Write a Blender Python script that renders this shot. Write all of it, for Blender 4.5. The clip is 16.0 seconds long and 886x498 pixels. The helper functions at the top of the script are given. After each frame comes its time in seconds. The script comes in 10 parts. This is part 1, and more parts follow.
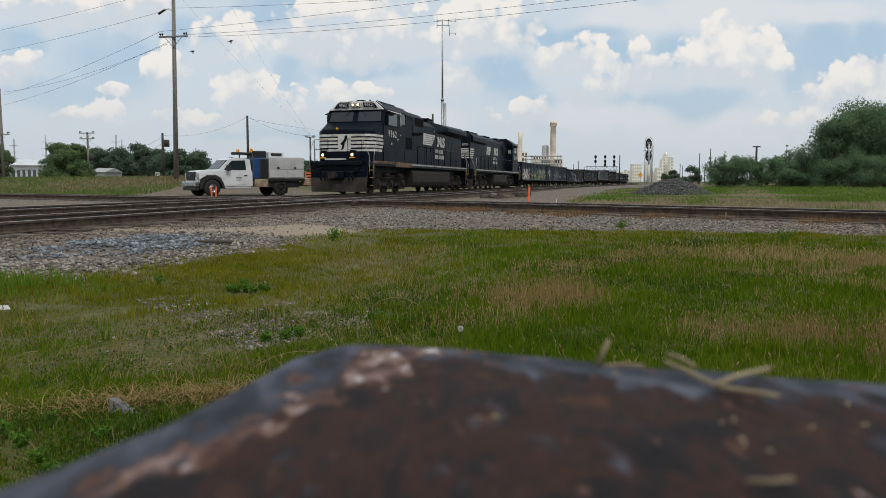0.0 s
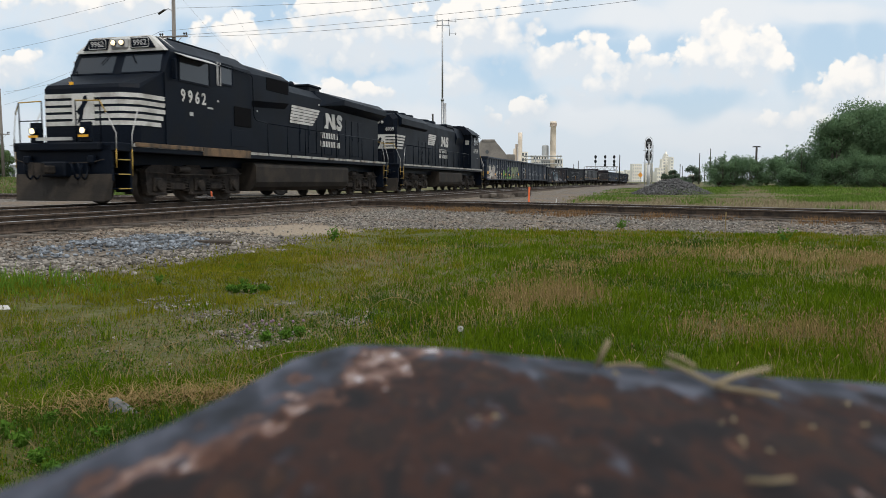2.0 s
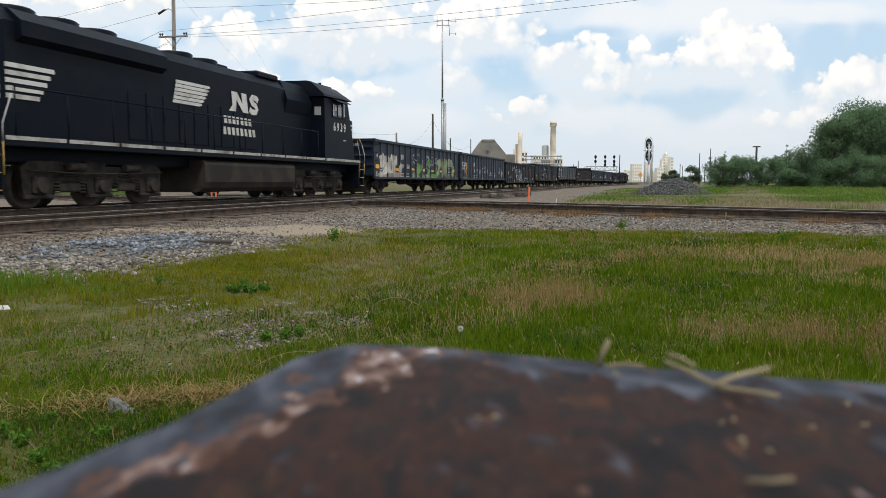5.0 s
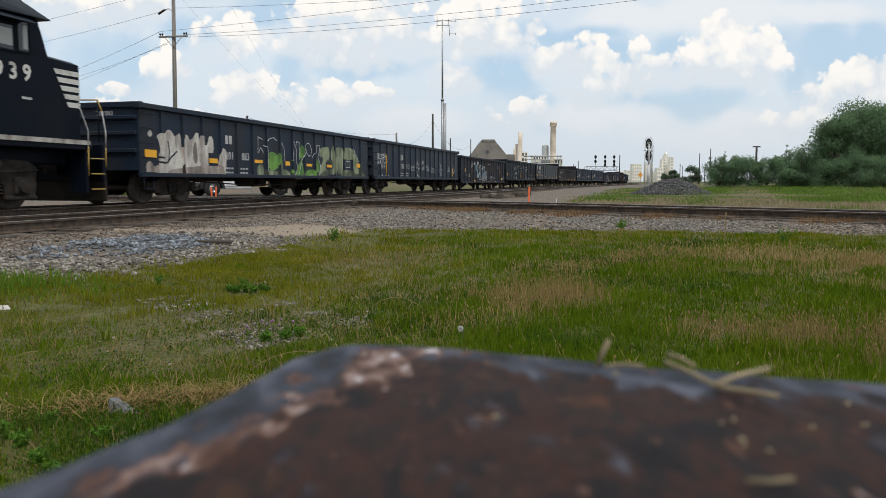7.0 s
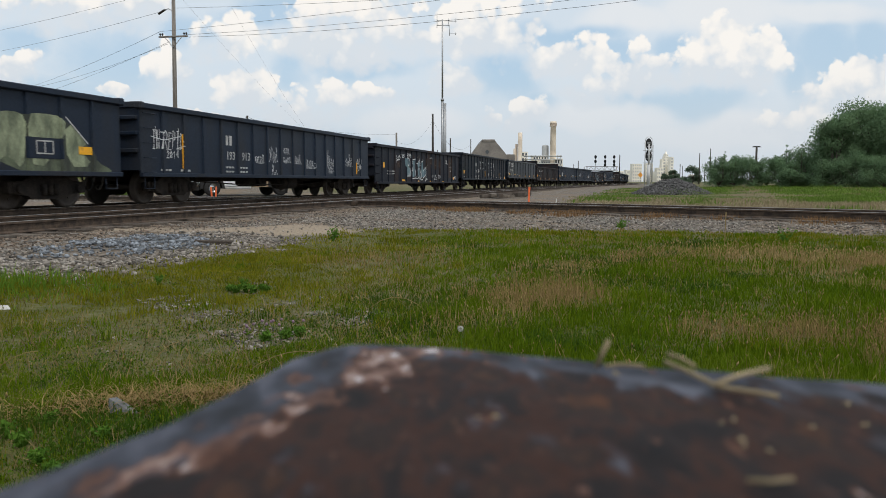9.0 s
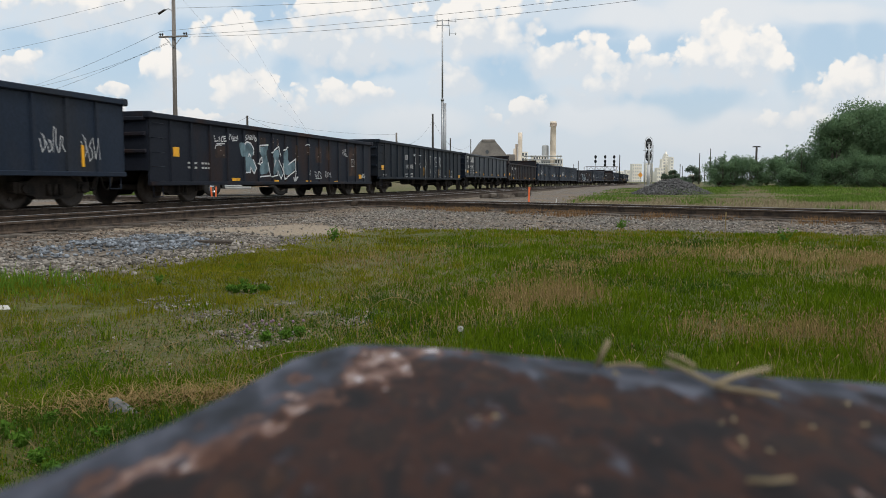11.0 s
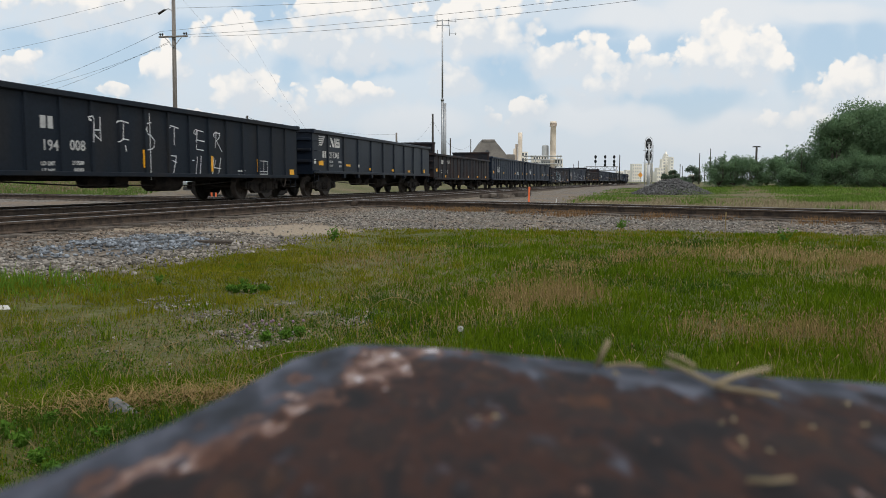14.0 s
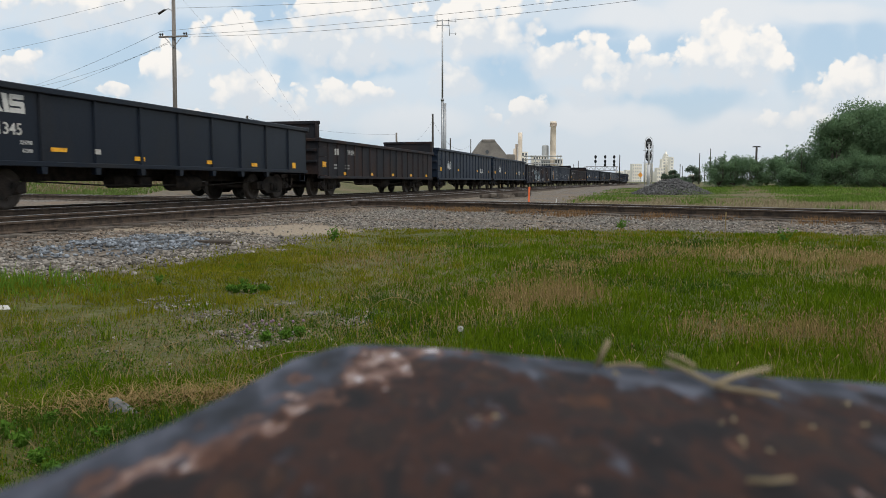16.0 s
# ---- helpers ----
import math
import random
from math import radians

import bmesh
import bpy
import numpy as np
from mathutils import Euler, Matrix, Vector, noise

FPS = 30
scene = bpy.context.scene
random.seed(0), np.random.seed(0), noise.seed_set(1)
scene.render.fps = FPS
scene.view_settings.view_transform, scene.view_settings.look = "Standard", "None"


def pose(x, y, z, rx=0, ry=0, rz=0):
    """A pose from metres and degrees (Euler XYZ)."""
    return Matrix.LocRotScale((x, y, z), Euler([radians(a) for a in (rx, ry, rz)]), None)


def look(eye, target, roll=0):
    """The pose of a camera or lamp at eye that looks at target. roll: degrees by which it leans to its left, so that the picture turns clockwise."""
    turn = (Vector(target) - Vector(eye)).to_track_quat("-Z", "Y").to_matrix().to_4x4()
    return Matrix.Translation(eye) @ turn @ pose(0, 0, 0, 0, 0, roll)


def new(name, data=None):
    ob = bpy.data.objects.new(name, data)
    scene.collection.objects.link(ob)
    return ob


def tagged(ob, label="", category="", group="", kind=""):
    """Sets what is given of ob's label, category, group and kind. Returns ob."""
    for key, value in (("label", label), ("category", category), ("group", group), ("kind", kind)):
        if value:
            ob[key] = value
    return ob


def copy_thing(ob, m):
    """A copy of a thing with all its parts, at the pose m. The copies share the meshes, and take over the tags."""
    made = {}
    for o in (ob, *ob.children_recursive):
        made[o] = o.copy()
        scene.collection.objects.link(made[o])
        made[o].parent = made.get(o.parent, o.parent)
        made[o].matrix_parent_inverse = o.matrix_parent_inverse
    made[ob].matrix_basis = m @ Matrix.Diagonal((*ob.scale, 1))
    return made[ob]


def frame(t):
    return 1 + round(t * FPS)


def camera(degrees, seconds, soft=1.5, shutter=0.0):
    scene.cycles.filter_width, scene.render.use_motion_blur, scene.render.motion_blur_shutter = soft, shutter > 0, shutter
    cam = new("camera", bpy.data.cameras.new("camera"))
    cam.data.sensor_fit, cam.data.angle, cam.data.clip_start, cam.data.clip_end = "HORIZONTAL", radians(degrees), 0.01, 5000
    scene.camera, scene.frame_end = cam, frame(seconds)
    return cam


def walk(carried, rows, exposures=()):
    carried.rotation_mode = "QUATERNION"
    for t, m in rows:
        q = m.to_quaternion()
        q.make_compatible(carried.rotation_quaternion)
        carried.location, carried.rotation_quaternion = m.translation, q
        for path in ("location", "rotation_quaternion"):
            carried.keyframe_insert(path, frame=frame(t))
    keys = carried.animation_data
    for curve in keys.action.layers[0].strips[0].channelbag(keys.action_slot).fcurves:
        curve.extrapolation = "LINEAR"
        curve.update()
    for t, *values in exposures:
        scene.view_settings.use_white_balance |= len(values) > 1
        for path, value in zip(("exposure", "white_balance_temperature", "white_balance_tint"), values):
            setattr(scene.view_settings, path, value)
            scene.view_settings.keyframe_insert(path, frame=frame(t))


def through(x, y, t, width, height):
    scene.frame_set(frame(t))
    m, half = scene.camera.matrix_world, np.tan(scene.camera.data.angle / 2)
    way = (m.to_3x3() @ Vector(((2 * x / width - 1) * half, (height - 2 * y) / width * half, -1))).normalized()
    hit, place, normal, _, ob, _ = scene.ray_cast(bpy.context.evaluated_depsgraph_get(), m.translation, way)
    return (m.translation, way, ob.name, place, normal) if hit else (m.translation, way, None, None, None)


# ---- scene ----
# ---------------------------------------------------------------- camera
# Metres. Rail tops lie at z = 0; the double track runs away at 15 degrees to the right.
EYE_Z = 0.608
cam = camera(60.0, 16.0, soft=0.8, shutter=0.2)
cam.data.dof.use_dof, cam.data.dof.focus_distance, cam.data.dof.aperture_fstop = True, 25.0, 14.0
walk(cam, [(0.0, pose(0, 0, EYE_Z, 84.98, 0, 0)), (16.0, pose(0, 0, EYE_Z, 84.98, 0, 0))], exposures=[(0.0, -0.2), (1.0, -0.1), (2.5, 0.08), (3.6, 0.15), (6.5, 0.05), (8.0, -0.05), (12.0, -0.08), (16.0, -0.05)])

# ---------------------------------------------------------------- sun and sky
SUN_AZ, SUN_EL = 150.0, 58.0     # degrees clockwise from +Y, and above the horizon


def make_world():
    w = bpy.data.worlds.new("sky_world")
    scene.world = w
    w.use_nodes = True
    nt = w.node_tree
    nt.nodes.clear()
    N, L = nt.nodes.new, nt.links.new
    out, bg = N("ShaderNodeOutputWorld"), N("ShaderNodeBackground")
    sky = N("ShaderNodeTexSky")
    sky.sky_type, sky.sun_disc = "NISHITA", False
    sky.sun_elevation, sky.sun_rotation = radians(SUN_EL), radians(SUN_AZ)
    sky.air_density, sky.dust_density, sky.ozone_density = 1.0, 1.6, 1.0
    def math_(op, x, y=None, z=None):
        n = N("ShaderNodeMath"); n.operation = op
        for k, q in enumerate((x, y, z)):
            if q is None:
                continue
            if isinstance(q, (int, float)):
                n.inputs[k].default_value = q
            else:
                L(q, n.inputs[k])
        return n.outputs[0]

    def ranged(x, a, b, c, d, kind="SMOOTHSTEP"):
        n = N("ShaderNodeMapRange"); n.interpolation_type = kind
        for k, q in zip(("From Min", "From Max", "To Min", "To Max"), (a, b, c, d)):
            n.inputs[k].default_value = q
        L(x, n.inputs["Value"])
        return n.outputs[0]

    def noise_of(vec, scale, detail, rough=0.55):
        n = N("ShaderNodeTexNoise")
        n.inputs["Scale"].default_value, n.inputs["Detail"].default_value, n.inputs["Roughness"].default_value = scale, detail, rough
        L(vec, n.inputs["Vector"])
        return n.outputs["Fac"]

    tc, sep = N("ShaderNodeTexCoord"), N("ShaderNodeSeparateXYZ")
    way = tc.outputs["Generated"]
    L(way, sep.inputs[0])
    X, Y, Z = sep.outputs
    # cumulus heads down the line, then flat soft banks, then gaps of blue: sideways and upward per metre of distance, and half sizes
    HEADS = [(-0.456, 0.221, 0.11, 0.027), (-0.554, 0.14, 0.029, 0.022), (-0.532, 0.157, 0.022, 0.013), (-0.351, 0.14, 0.031, 0.037), (-0.423, 0.118, 0.015, 0.01), (-0.251, 0.117, 0.035, 0.031), (-0.277, 0.181, 0.052, 0.031), (-0.144, 0.168, 0.074, 0.029), (-0.125, 0.211, 0.081, 0.027), (-0.061, 0.181, 0.059, 0.031), (0.055, 0.194, 0.085, 0.041), (0.015, 0.13, 0.034, 0.025), (-0.126, 0.111, 0.081, 0.018), (0.165, 0.154, 0.056, 0.025), (0.189, 0.17, 0.028, 0.021)]
    HEADS += [(0.242, 0.143, 0.029, 0.031), (0.195, 0.117, 0.046, 0.018), (0.251, 0.175, 0.017, 0.015), (0.319, 0.144, 0.074, 0.022), (0.357, 0.177, 0.043, 0.034), (0.409, 0.158, 0.035, 0.038), (0.552, 0.124, 0.044, 0.041), (0.509, 0.124, 0.032, 0.025), (0.476, 0.117, 0.029, 0.012), (0.514, 0.077, 0.11, 0.032), (0.057, 0.084, 0.016, 0.012), (0.109, 0.094, 0.022, 0.019), (0.098, 0.075, 0.019, 0.015), (-0.185, 0.085, 0.059, 0.018), (-0.316, 0.077, 0.059, 0.015), (-0.461, 0.088, 0.059, 0.016)]
    BANKS = [(0.35, 0.218, 0.096, 0.027), (0.242, 0.215, 0.081, 0.018), (0.479, 0.221, 0.096, 0.015), (0.369, 0.065, 0.147, 0.025), (0.194, 0.085, 0.096, 0.022), (-0.047, 0.077, 0.081, 0.019)]
    GAPS = [(-0.219, 0.216, 0.052, 0.025), (-0.255, 0.202, 0.052, 0.016), (-0.419, 0.154, 0.074, 0.046), (-0.537, 0.187, 0.041, 0.027), (-0.482, 0.117, 0.081, 0.025), (-0.328, 0.181, 0.029, 0.022), (-0.104, 0.14, 0.081, 0.013), (0.163, 0.19, 0.059, 0.015), (0.218, 0.165, 0.025, 0.022), (0.088, 0.131, 0.044, 0.032), (0.293, 0.173, 0.032, 0.022), (0.482, 0.163, 0.062, 0.052), (0.31, 0.105, 0.103, 0.016), (0.447, 0.131, 0.022, 0.029), (-0.191, 0.131, 0.029, 0.022), (0.128, 0.095, 0.029, 0.029), (0.538, 0.188, 0.037, 0.037), (-0.163, 0.063, 0.147, 0.015)]
    fy = math_("MAXIMUM", Y, 0.05)
    flat = N("ShaderNodeCombineXYZ")
    L(math_("DIVIDE", X, fy), flat.inputs[0]); L(math_("DIVIDE", Z, fy), flat.inputs[1])

    def warped(scale, amount, detail):
        n = N("ShaderNodeTexNoise"); n.inputs["Scale"].default_value, n.inputs["Detail"].default_value = scale, detail
        L(way, n.inputs["Vector"])
        c = N("ShaderNodeVectorMath"); c.operation = "SUBTRACT"; c.inputs[1].default_value = (0.5, 0.5, 0.5)
        L(n.outputs["Color"], c.inputs[0])
        w = N("ShaderNodeVectorMath"); w.operation = "MULTIPLY_ADD"; w.inputs[1].default_value = (amount, amount * 0.8, 0.0)
        L(c.outputs[0], w.inputs[0]); L(flat.outputs[0], w.inputs[2])
        return w.outputs[0]

    def oval(place, u, v, a, b):
        d = N("ShaderNodeVectorMath"); d.operation = "SUBTRACT"; d.inputs[1].default_value = (u, v, 0)
        L(place, d.inputs[0])
        e = N("ShaderNodeVectorMath"); e.operation = "DIVIDE"; e.inputs[1].default_value = (a, b, 1)
        L(d.outputs[0], e.inputs[0])
        g = N("ShaderNodeVectorMath"); g.operation = "LENGTH"
        L(e.outputs[0], g.inputs[0])
        return g.outputs["Value"], e.outputs[0]

    place, loose = warped(26.0, 0.045, 4.0), warped(9.0, 0.10, 3.0)
    heap, weight, height = None, None, None
    for u, v, a, b in HEADS:
        g, q = oval(place, u, v, a, b)
        k = ranged(g, 0.5, 2.0, 1.0, 0.0)
        sq = N("ShaderNodeSeparateXYZ"); L(q, sq.inputs[0])
        heap = k if heap is None else math_("MAXIMUM", heap, k)
        weight = k if weight is None else math_("ADD", weight, k)
        height = math_("MULTIPLY", k, sq.outputs[1]) if height is None else math_("MULTIPLY_ADD", k, sq.outputs[1], height)
    bank = None
    for u, v, a, b in BANKS:
        k = ranged(oval(loose, u, v, a, b)[0], 0.3, 1.7, 1.0, 0.0)
        bank = k if bank is None else math_("MAXIMUM", bank, k)
    gap = None
    for u, v, a, b in GAPS:
        k = ranged(oval(loose, u, v, a, b)[0], 0.15, 1.75, 1.0, 0.0)
        gap = k if gap is None else math_("MAXIMUM", gap, k)
    level = math_("DIVIDE", height, math_("MAXIMUM", weight, 0.02))        # -1 at a cloud's foot, 1 at its crown
    # round puffs along the rims
    puff = N("ShaderNodeTexVoronoi"); puff.feature = "SMOOTH_F1"
    puff.inputs["Scale"].default_value, puff.inputs["Smoothness"].default_value, puff.inputs["Detail"].default_value = 34.0, 0.35, 2.0
    L(warped(60.0, 0.012, 3.0), puff.inputs["Vector"])
    fine = noise_of(way, 16.0, 8.0, 0.6)
    broad = noise_of(way, 4.2, 6.0, 0.5)
    ahead = ranged(Y, 0.25, 0.6, 0.0, 1.0)
    rim = math_("MULTIPLY_ADD", math_("SUBTRACT", 0.42, puff.outputs["Distance"]), 0.75, math_("MULTIPLY", math_("SUBTRACT", fine, 0.5), 0.9))
    field = math_("ADD", heap, rim)
    elsewhere = math_("MULTIPLY_ADD", math_("SUBTRACT", fine, 0.5), 0.6, ranged(broad, 0.38, 0.62, 0.0, 1.0))
    mf = N("ShaderNodeMix"); mf.data_type = "FLOAT"
    L(ahead, mf.inputs["Factor"]); L(elsewhere, mf.inputs["A"]); L(field, mf.inputs["B"])
    density = mf.outputs["Result"]
    # crowns are crisp, feet melt away
    crisp, melt = ranged(density, 0.30, 0.52, 0.0, 1.0), ranged(density, 0.0, 0.8, 0.0, 0.92)
    mc = N("ShaderNodeMix"); mc.data_type = "FLOAT"
    L(ranged(level, -0.45, 0.35, 0.0, 1.0), mc.inputs["Factor"]); L(melt, mc.inputs["A"]); L(crisp, mc.inputs["B"])
    cover = mc.outputs["Result"]
    # thin veil over the blue, torn open at the gaps
    torn = math_("MULTIPLY", math_("MULTIPLY_ADD", math_("SUBTRACT", fine, 0.5), 1.3, gap), ahead)
    veil = math_("SUBTRACT", ranged(broad, 0.30, 0.72, 0.66, 0.86, "LINEAR"), ranged(torn, 0.0, 1.0, 0.0, 0.55))
    blue = N("ShaderNodeMix"); blue.data_type = "RGBA"
    clear = N("ShaderNodeMix"); clear.data_type = "RGBA"; clear.inputs["Factor"].default_value = 0.72
    L(sky.outputs[0], clear.inputs["A"]); clear.inputs["B"].default_value = (3.5, 5.1, 6.6, 1)
    L(veil, blue.inputs["Factor"]); L(clear.outputs["Result"], blue.inputs["A"]); blue.inputs["B"].default_value = (6.1, 6.55, 6.95, 1)
    soft_bank = N("ShaderNodeMix"); soft_bank.data_type = "RGBA"
    L(math_("MULTIPLY", ranged(math_("MULTIPLY_ADD", math_("SUBTRACT", fine, 0.5), 0.8, bank), 0.2, 1.0, 0.0, 0.75), ahead), soft_bank.inputs["Factor"])
    L(blue.outputs["Result"], soft_bank.inputs["A"]); soft_bank.inputs["B"].default_value = (6.55, 6.7, 6.85, 1)
    # bright heads and grey-blue bellies
    lit = math_("ADD", math_("MULTIPLY_ADD", math_("SUBTRACT", noise_of(way, 20.0, 8.0), 0.5), 1.5, math_("MULTIPLY", math_("SUBTRACT", 0.4, puff.outputs["Distance"]), 0.7)), ranged(level, -0.8, 0.45, 0.0, 0.85, "LINEAR"))
    shade = N("ShaderNodeValToRGB")
    e = shade.color_ramp.elements
    e[0].position, e[0].color = 0.05, (5.7, 6.1, 6.5, 1)
    e[1].position, e[1].color = 0.55, (7.75, 7.5, 7.15, 1)
    L(lit, shade.inputs[0])
    mix = N("ShaderNodeMix"); mix.data_type = "RGBA"
    L(cover, mix.inputs["Factor"]); L(soft_bank.outputs["Result"], mix.inputs["A"]); L(shade.outputs[0], mix.inputs["B"])
    # haze towards the horizon
    mix2 = N("ShaderNodeMix"); mix2.data_type = "RGBA"
    L(ranged(Z, -0.02, 0.16, 0.78, 0.0), mix2.inputs["Factor"]); L(mix.outputs["Result"], mix2.inputs["A"])
    mix2.inputs["B"].default_value = (4.85, 5.3, 5.75, 1)
    L(mix2.outputs["Result"], bg.inputs["Color"])
    bg.inputs["Strength"].default_value = 0.128
    L(bg.outputs[0], out.inputs[0])


make_world()
sun_data = bpy.data.lights.new("sun", "SUN")
sun_data.energy, sun_data.angle, sun_data.color = 1.8, radians(10), (1.0, 0.95, 0.87)
sun = new("sun", sun_data)
_az, _el = radians(SUN_AZ), radians(SUN_EL)
_toward = Vector((math.sin(_az) * math.cos(_el), math.cos(_az) * math.cos(_el), math.sin(_el)))
sun.matrix_world = look(tuple(_toward * 200), (0, 0, 0))


# ---------------------------------------------------------------- materials
def mat(name, base, rough=0.6, metal=0.0, scale=3.0, var=0.3, bump=0.15, other=None, amount=0.5, fine=40.0, island=False, spread=0.0, stretch=(1, 1, 1), spec=0.5):
    """A paint, metal or stone: base colour with broad stains of another colour, fine grain and relief."""
    m = bpy.data.materials.new(name)
    m.use_nodes = True
    nt = m.node_tree
    N, L = nt.nodes.new, nt.links.new
    bsdf = nt.nodes["Principled BSDF"]
    tc, oi = N("ShaderNodeTexCoord"), N("ShaderNodeObjectInfo")
    off = N("ShaderNodeVectorMath"); off.operation = "MULTIPLY_ADD"
    off.inputs[1].default_value = stretch
    sc = N("ShaderNodeMath"); sc.operation = "MULTIPLY"; sc.inputs[1].default_value = 37.0
    L(oi.outputs["Random"], sc.inputs[0])
    L(tc.outputs["Object"], off.inputs[0]); L(sc.outputs[0], off.inputs[2])
    big = N("ShaderNodeTexNoise"); big.inputs["Scale"].default_value = scale; big.inputs["Detail"].default_value = 6
    fin = N("ShaderNodeTexNoise"); fin.inputs["Scale"].default_value = fine; fin.inputs["Detail"].default_value = 4
    L(off.outputs[0], big.inputs["Vector"]); L(off.outputs[0], fin.inputs["Vector"])
    other = other or tuple(c * (1 - var) for c in base)
    ramp = N("ShaderNodeValToRGB")
    ramp.color_ramp.elements[0].position, ramp.color_ramp.elements[1].position = 0.62 - amount * 0.35, 0.75 - amount * 0.2
    ramp.color_ramp.elements[0].color, ramp.color_ramp.elements[1].color = (*base, 1), (*other, 1)
    L(big.outputs["Fac"], ramp.inputs[0])
    mul = N("ShaderNodeMapRange")
    mul.inputs["From Min"].default_value, mul.inputs["From Max"].default_value = 0.25, 0.75
    mul.inputs["To Min"].default_value, mul.inputs["To Max"].default_value = 1 - var, 1 + var
    L(fin.outputs["Fac"], mul.inputs["Value"])
    val = mul.outputs[0]
    if spread:
        src = N("ShaderNodeNewGeometry").outputs["Random Per Island"] if island else oi.outputs["Random"]
        mr = N("ShaderNodeMapRange")
        mr.inputs["To Min"].default_value, mr.inputs["To Max"].default_value = 1 - spread, 1 + spread
        L(src, mr.inputs["Value"])
        mm = N("ShaderNodeMath"); mm.operation = "MULTIPLY"
        L(val, mm.inputs[0]); L(mr.outputs[0], mm.inputs[1])
        val = mm.outputs[0]
    tint = N("ShaderNodeVectorMath"); tint.operation = "SCALE"
    L(ramp.outputs[0], tint.inputs[0]); L(val, tint.inputs["Scale"])
    L(tint.outputs[0], bsdf.inputs["Base Color"])
    rr = N("ShaderNodeMapRange")
    rr.inputs["To Min"].default_value, rr.inputs["To Max"].default_value = max(0.05, rough - 0.12), min(1, rough + 0.12)
    L(big.outputs["Fac"], rr.inputs["Value"]); L(rr.outputs[0], bsdf.inputs["Roughness"])
    bsdf.inputs["Metallic"].default_value = metal
    bsdf.inputs["Specular IOR Level"].default_value = spec
    if bump:
        b = N("ShaderNodeBump"); b.inputs["Strength"].default_value = bump; b.inputs["Distance"].default_value = 0.02
        L(fin.outputs["Fac"], b.inputs["Height"]); L(b.outputs[0], bsdf.inputs["Normal"])
    return m


def glow(name, color, strength):
    m = bpy.data.materials.new(name)
    m.use_nodes = True
    b = m.node_tree.nodes["Principled BSDF"]
    b.inputs["Base Color"].default_value = (*color, 1)
    b.inputs["Emission Color"].default_value = (*color, 1)
    b.inputs["Emission Strength"].default_value = strength
    return m


def glass(name, color=(0.02, 0.03, 0.035), rough=0.06):
    m = bpy.data.materials.new(name)
    m.use_nodes = True
    b = m.node_tree.nodes["Principled BSDF"]
    b.inputs["Base Color"].default_value = (*color, 1)
    b.inputs["Roughness"].default_value = rough
    b.inputs["IOR"].default_value = 1.5
    return m


BLACK = mat("black_paint", (0.0042, 0.0070, 0.0132), 0.46, 0, 1.2, 0.3, 0.05, (0.0075, 0.0092, 0.0130), 0.4, spec=0.075)
GONBLACK = mat("gondola_black_paint", (0.0125, 0.0205, 0.0370), 0.5, 0, 0.9, 0.3, 0.12, (0.022, 0.025, 0.032), 0.4, stretch=(1, 1, 0.35), spec=0.2)
GONBROWN = mat("gondola_brown_black_paint", (0.018, 0.019, 0.0235), 0.65, 0, 0.8, 0.35, 0.15, (0.040, 0.025, 0.021), 0.5, stretch=(1, 1, 0.4), spec=0.15)
GRIME = mat("running_gear_grime", (0.040, 0.033, 0.028), 0.85, 0, 4, 0.4, 0.25, (0.019, 0.0175, 0.017), 0.6, spec=0.15)
WHEEL = mat("wheel_steel", (0.068, 0.055, 0.046), 0.7, 0.2, 5, 0.3, 0.1)
WHITE = mat("white_paint", (0.58, 0.57, 0.54), 0.6, 0, 2, 0.15, 0.04, (0.36, 0.34, 0.31), 0.4)
GRAYWHITE = mat("weathered_white_paint", (0.44, 0.44, 0.43), 0.6, 0, 2.5, 0.2, 0.05, (0.30, 0.30, 0.30), 0.3)
YELLOW = mat("yellow_paint", (0.42, 0.27, 0.05), 0.55, 0, 4, 0.2, 0.04, (0.35, 0.24, 0.06), 0.4)
REFLECT = mat("yellow_reflective_tape", (0.85, 0.42, 0.01), 0.4, 0, 5, 0.1, 0.0, (0.6, 0.28, 0.01), 0.3)
CABGLASS = glass("dark_cab_glass")
LAMP = glow("headlight_glass", (1.0, 0.82, 0.52), 1.3)
LENS = glass("unlit_lens", (0.35, 0.35, 0.33), 0.15)
SILL = mat("sill_stripe_paint", (0.40, 0.39, 0.36), 0.6, 0, 3, 0.3, 0.05, (0.16, 0.13, 0.10), 0.5)
RAILTOP = mat("worn_rail_head", (0.38, 0.36, 0.34), 0.32, 0.9, 5, 0.2, 0.04, (0.22, 0.17, 0.14), 0.35)
RAILSIDE = mat("rusty_rail_web", (0.095, 0.070, 0.053), 0.85, 0.1, 6, 0.35, 0.2, (0.050, 0.040, 0.034), 0.5, spec=0.2)
TIE = mat("creosoted_timber", (0.085, 0.070, 0.058), 0.9, 0, 3, 0.4, 0.4, (0.15, 0.13, 0.11), 0.4, stretch=(1, 1, 1), spread=0.3, spec=0.2)
POLEWOOD = mat("weathered_pole_timber", (0.22, 0.20, 0.18), 0.9, 0, 1.5, 0.3, 0.3, (0.14, 0.125, 0.11), 0.5, stretch=(3, 3, 0.3))
DARKPOLE = mat("dark_pole_timber", (0.06, 0.055, 0.05), 0.9, 0, 1.5, 0.3, 0.3, None, 0.5, stretch=(3, 3, 0.3), spec=0.2)
GALV = mat("galvanised_steel", (0.36, 0.37, 0.38), 0.5, 0.7, 4, 0.15, 0.05)
WIRE = mat("dark_wire", (0.03, 0.03, 0.032), 0.6, 0, 4, 0.1, 0)


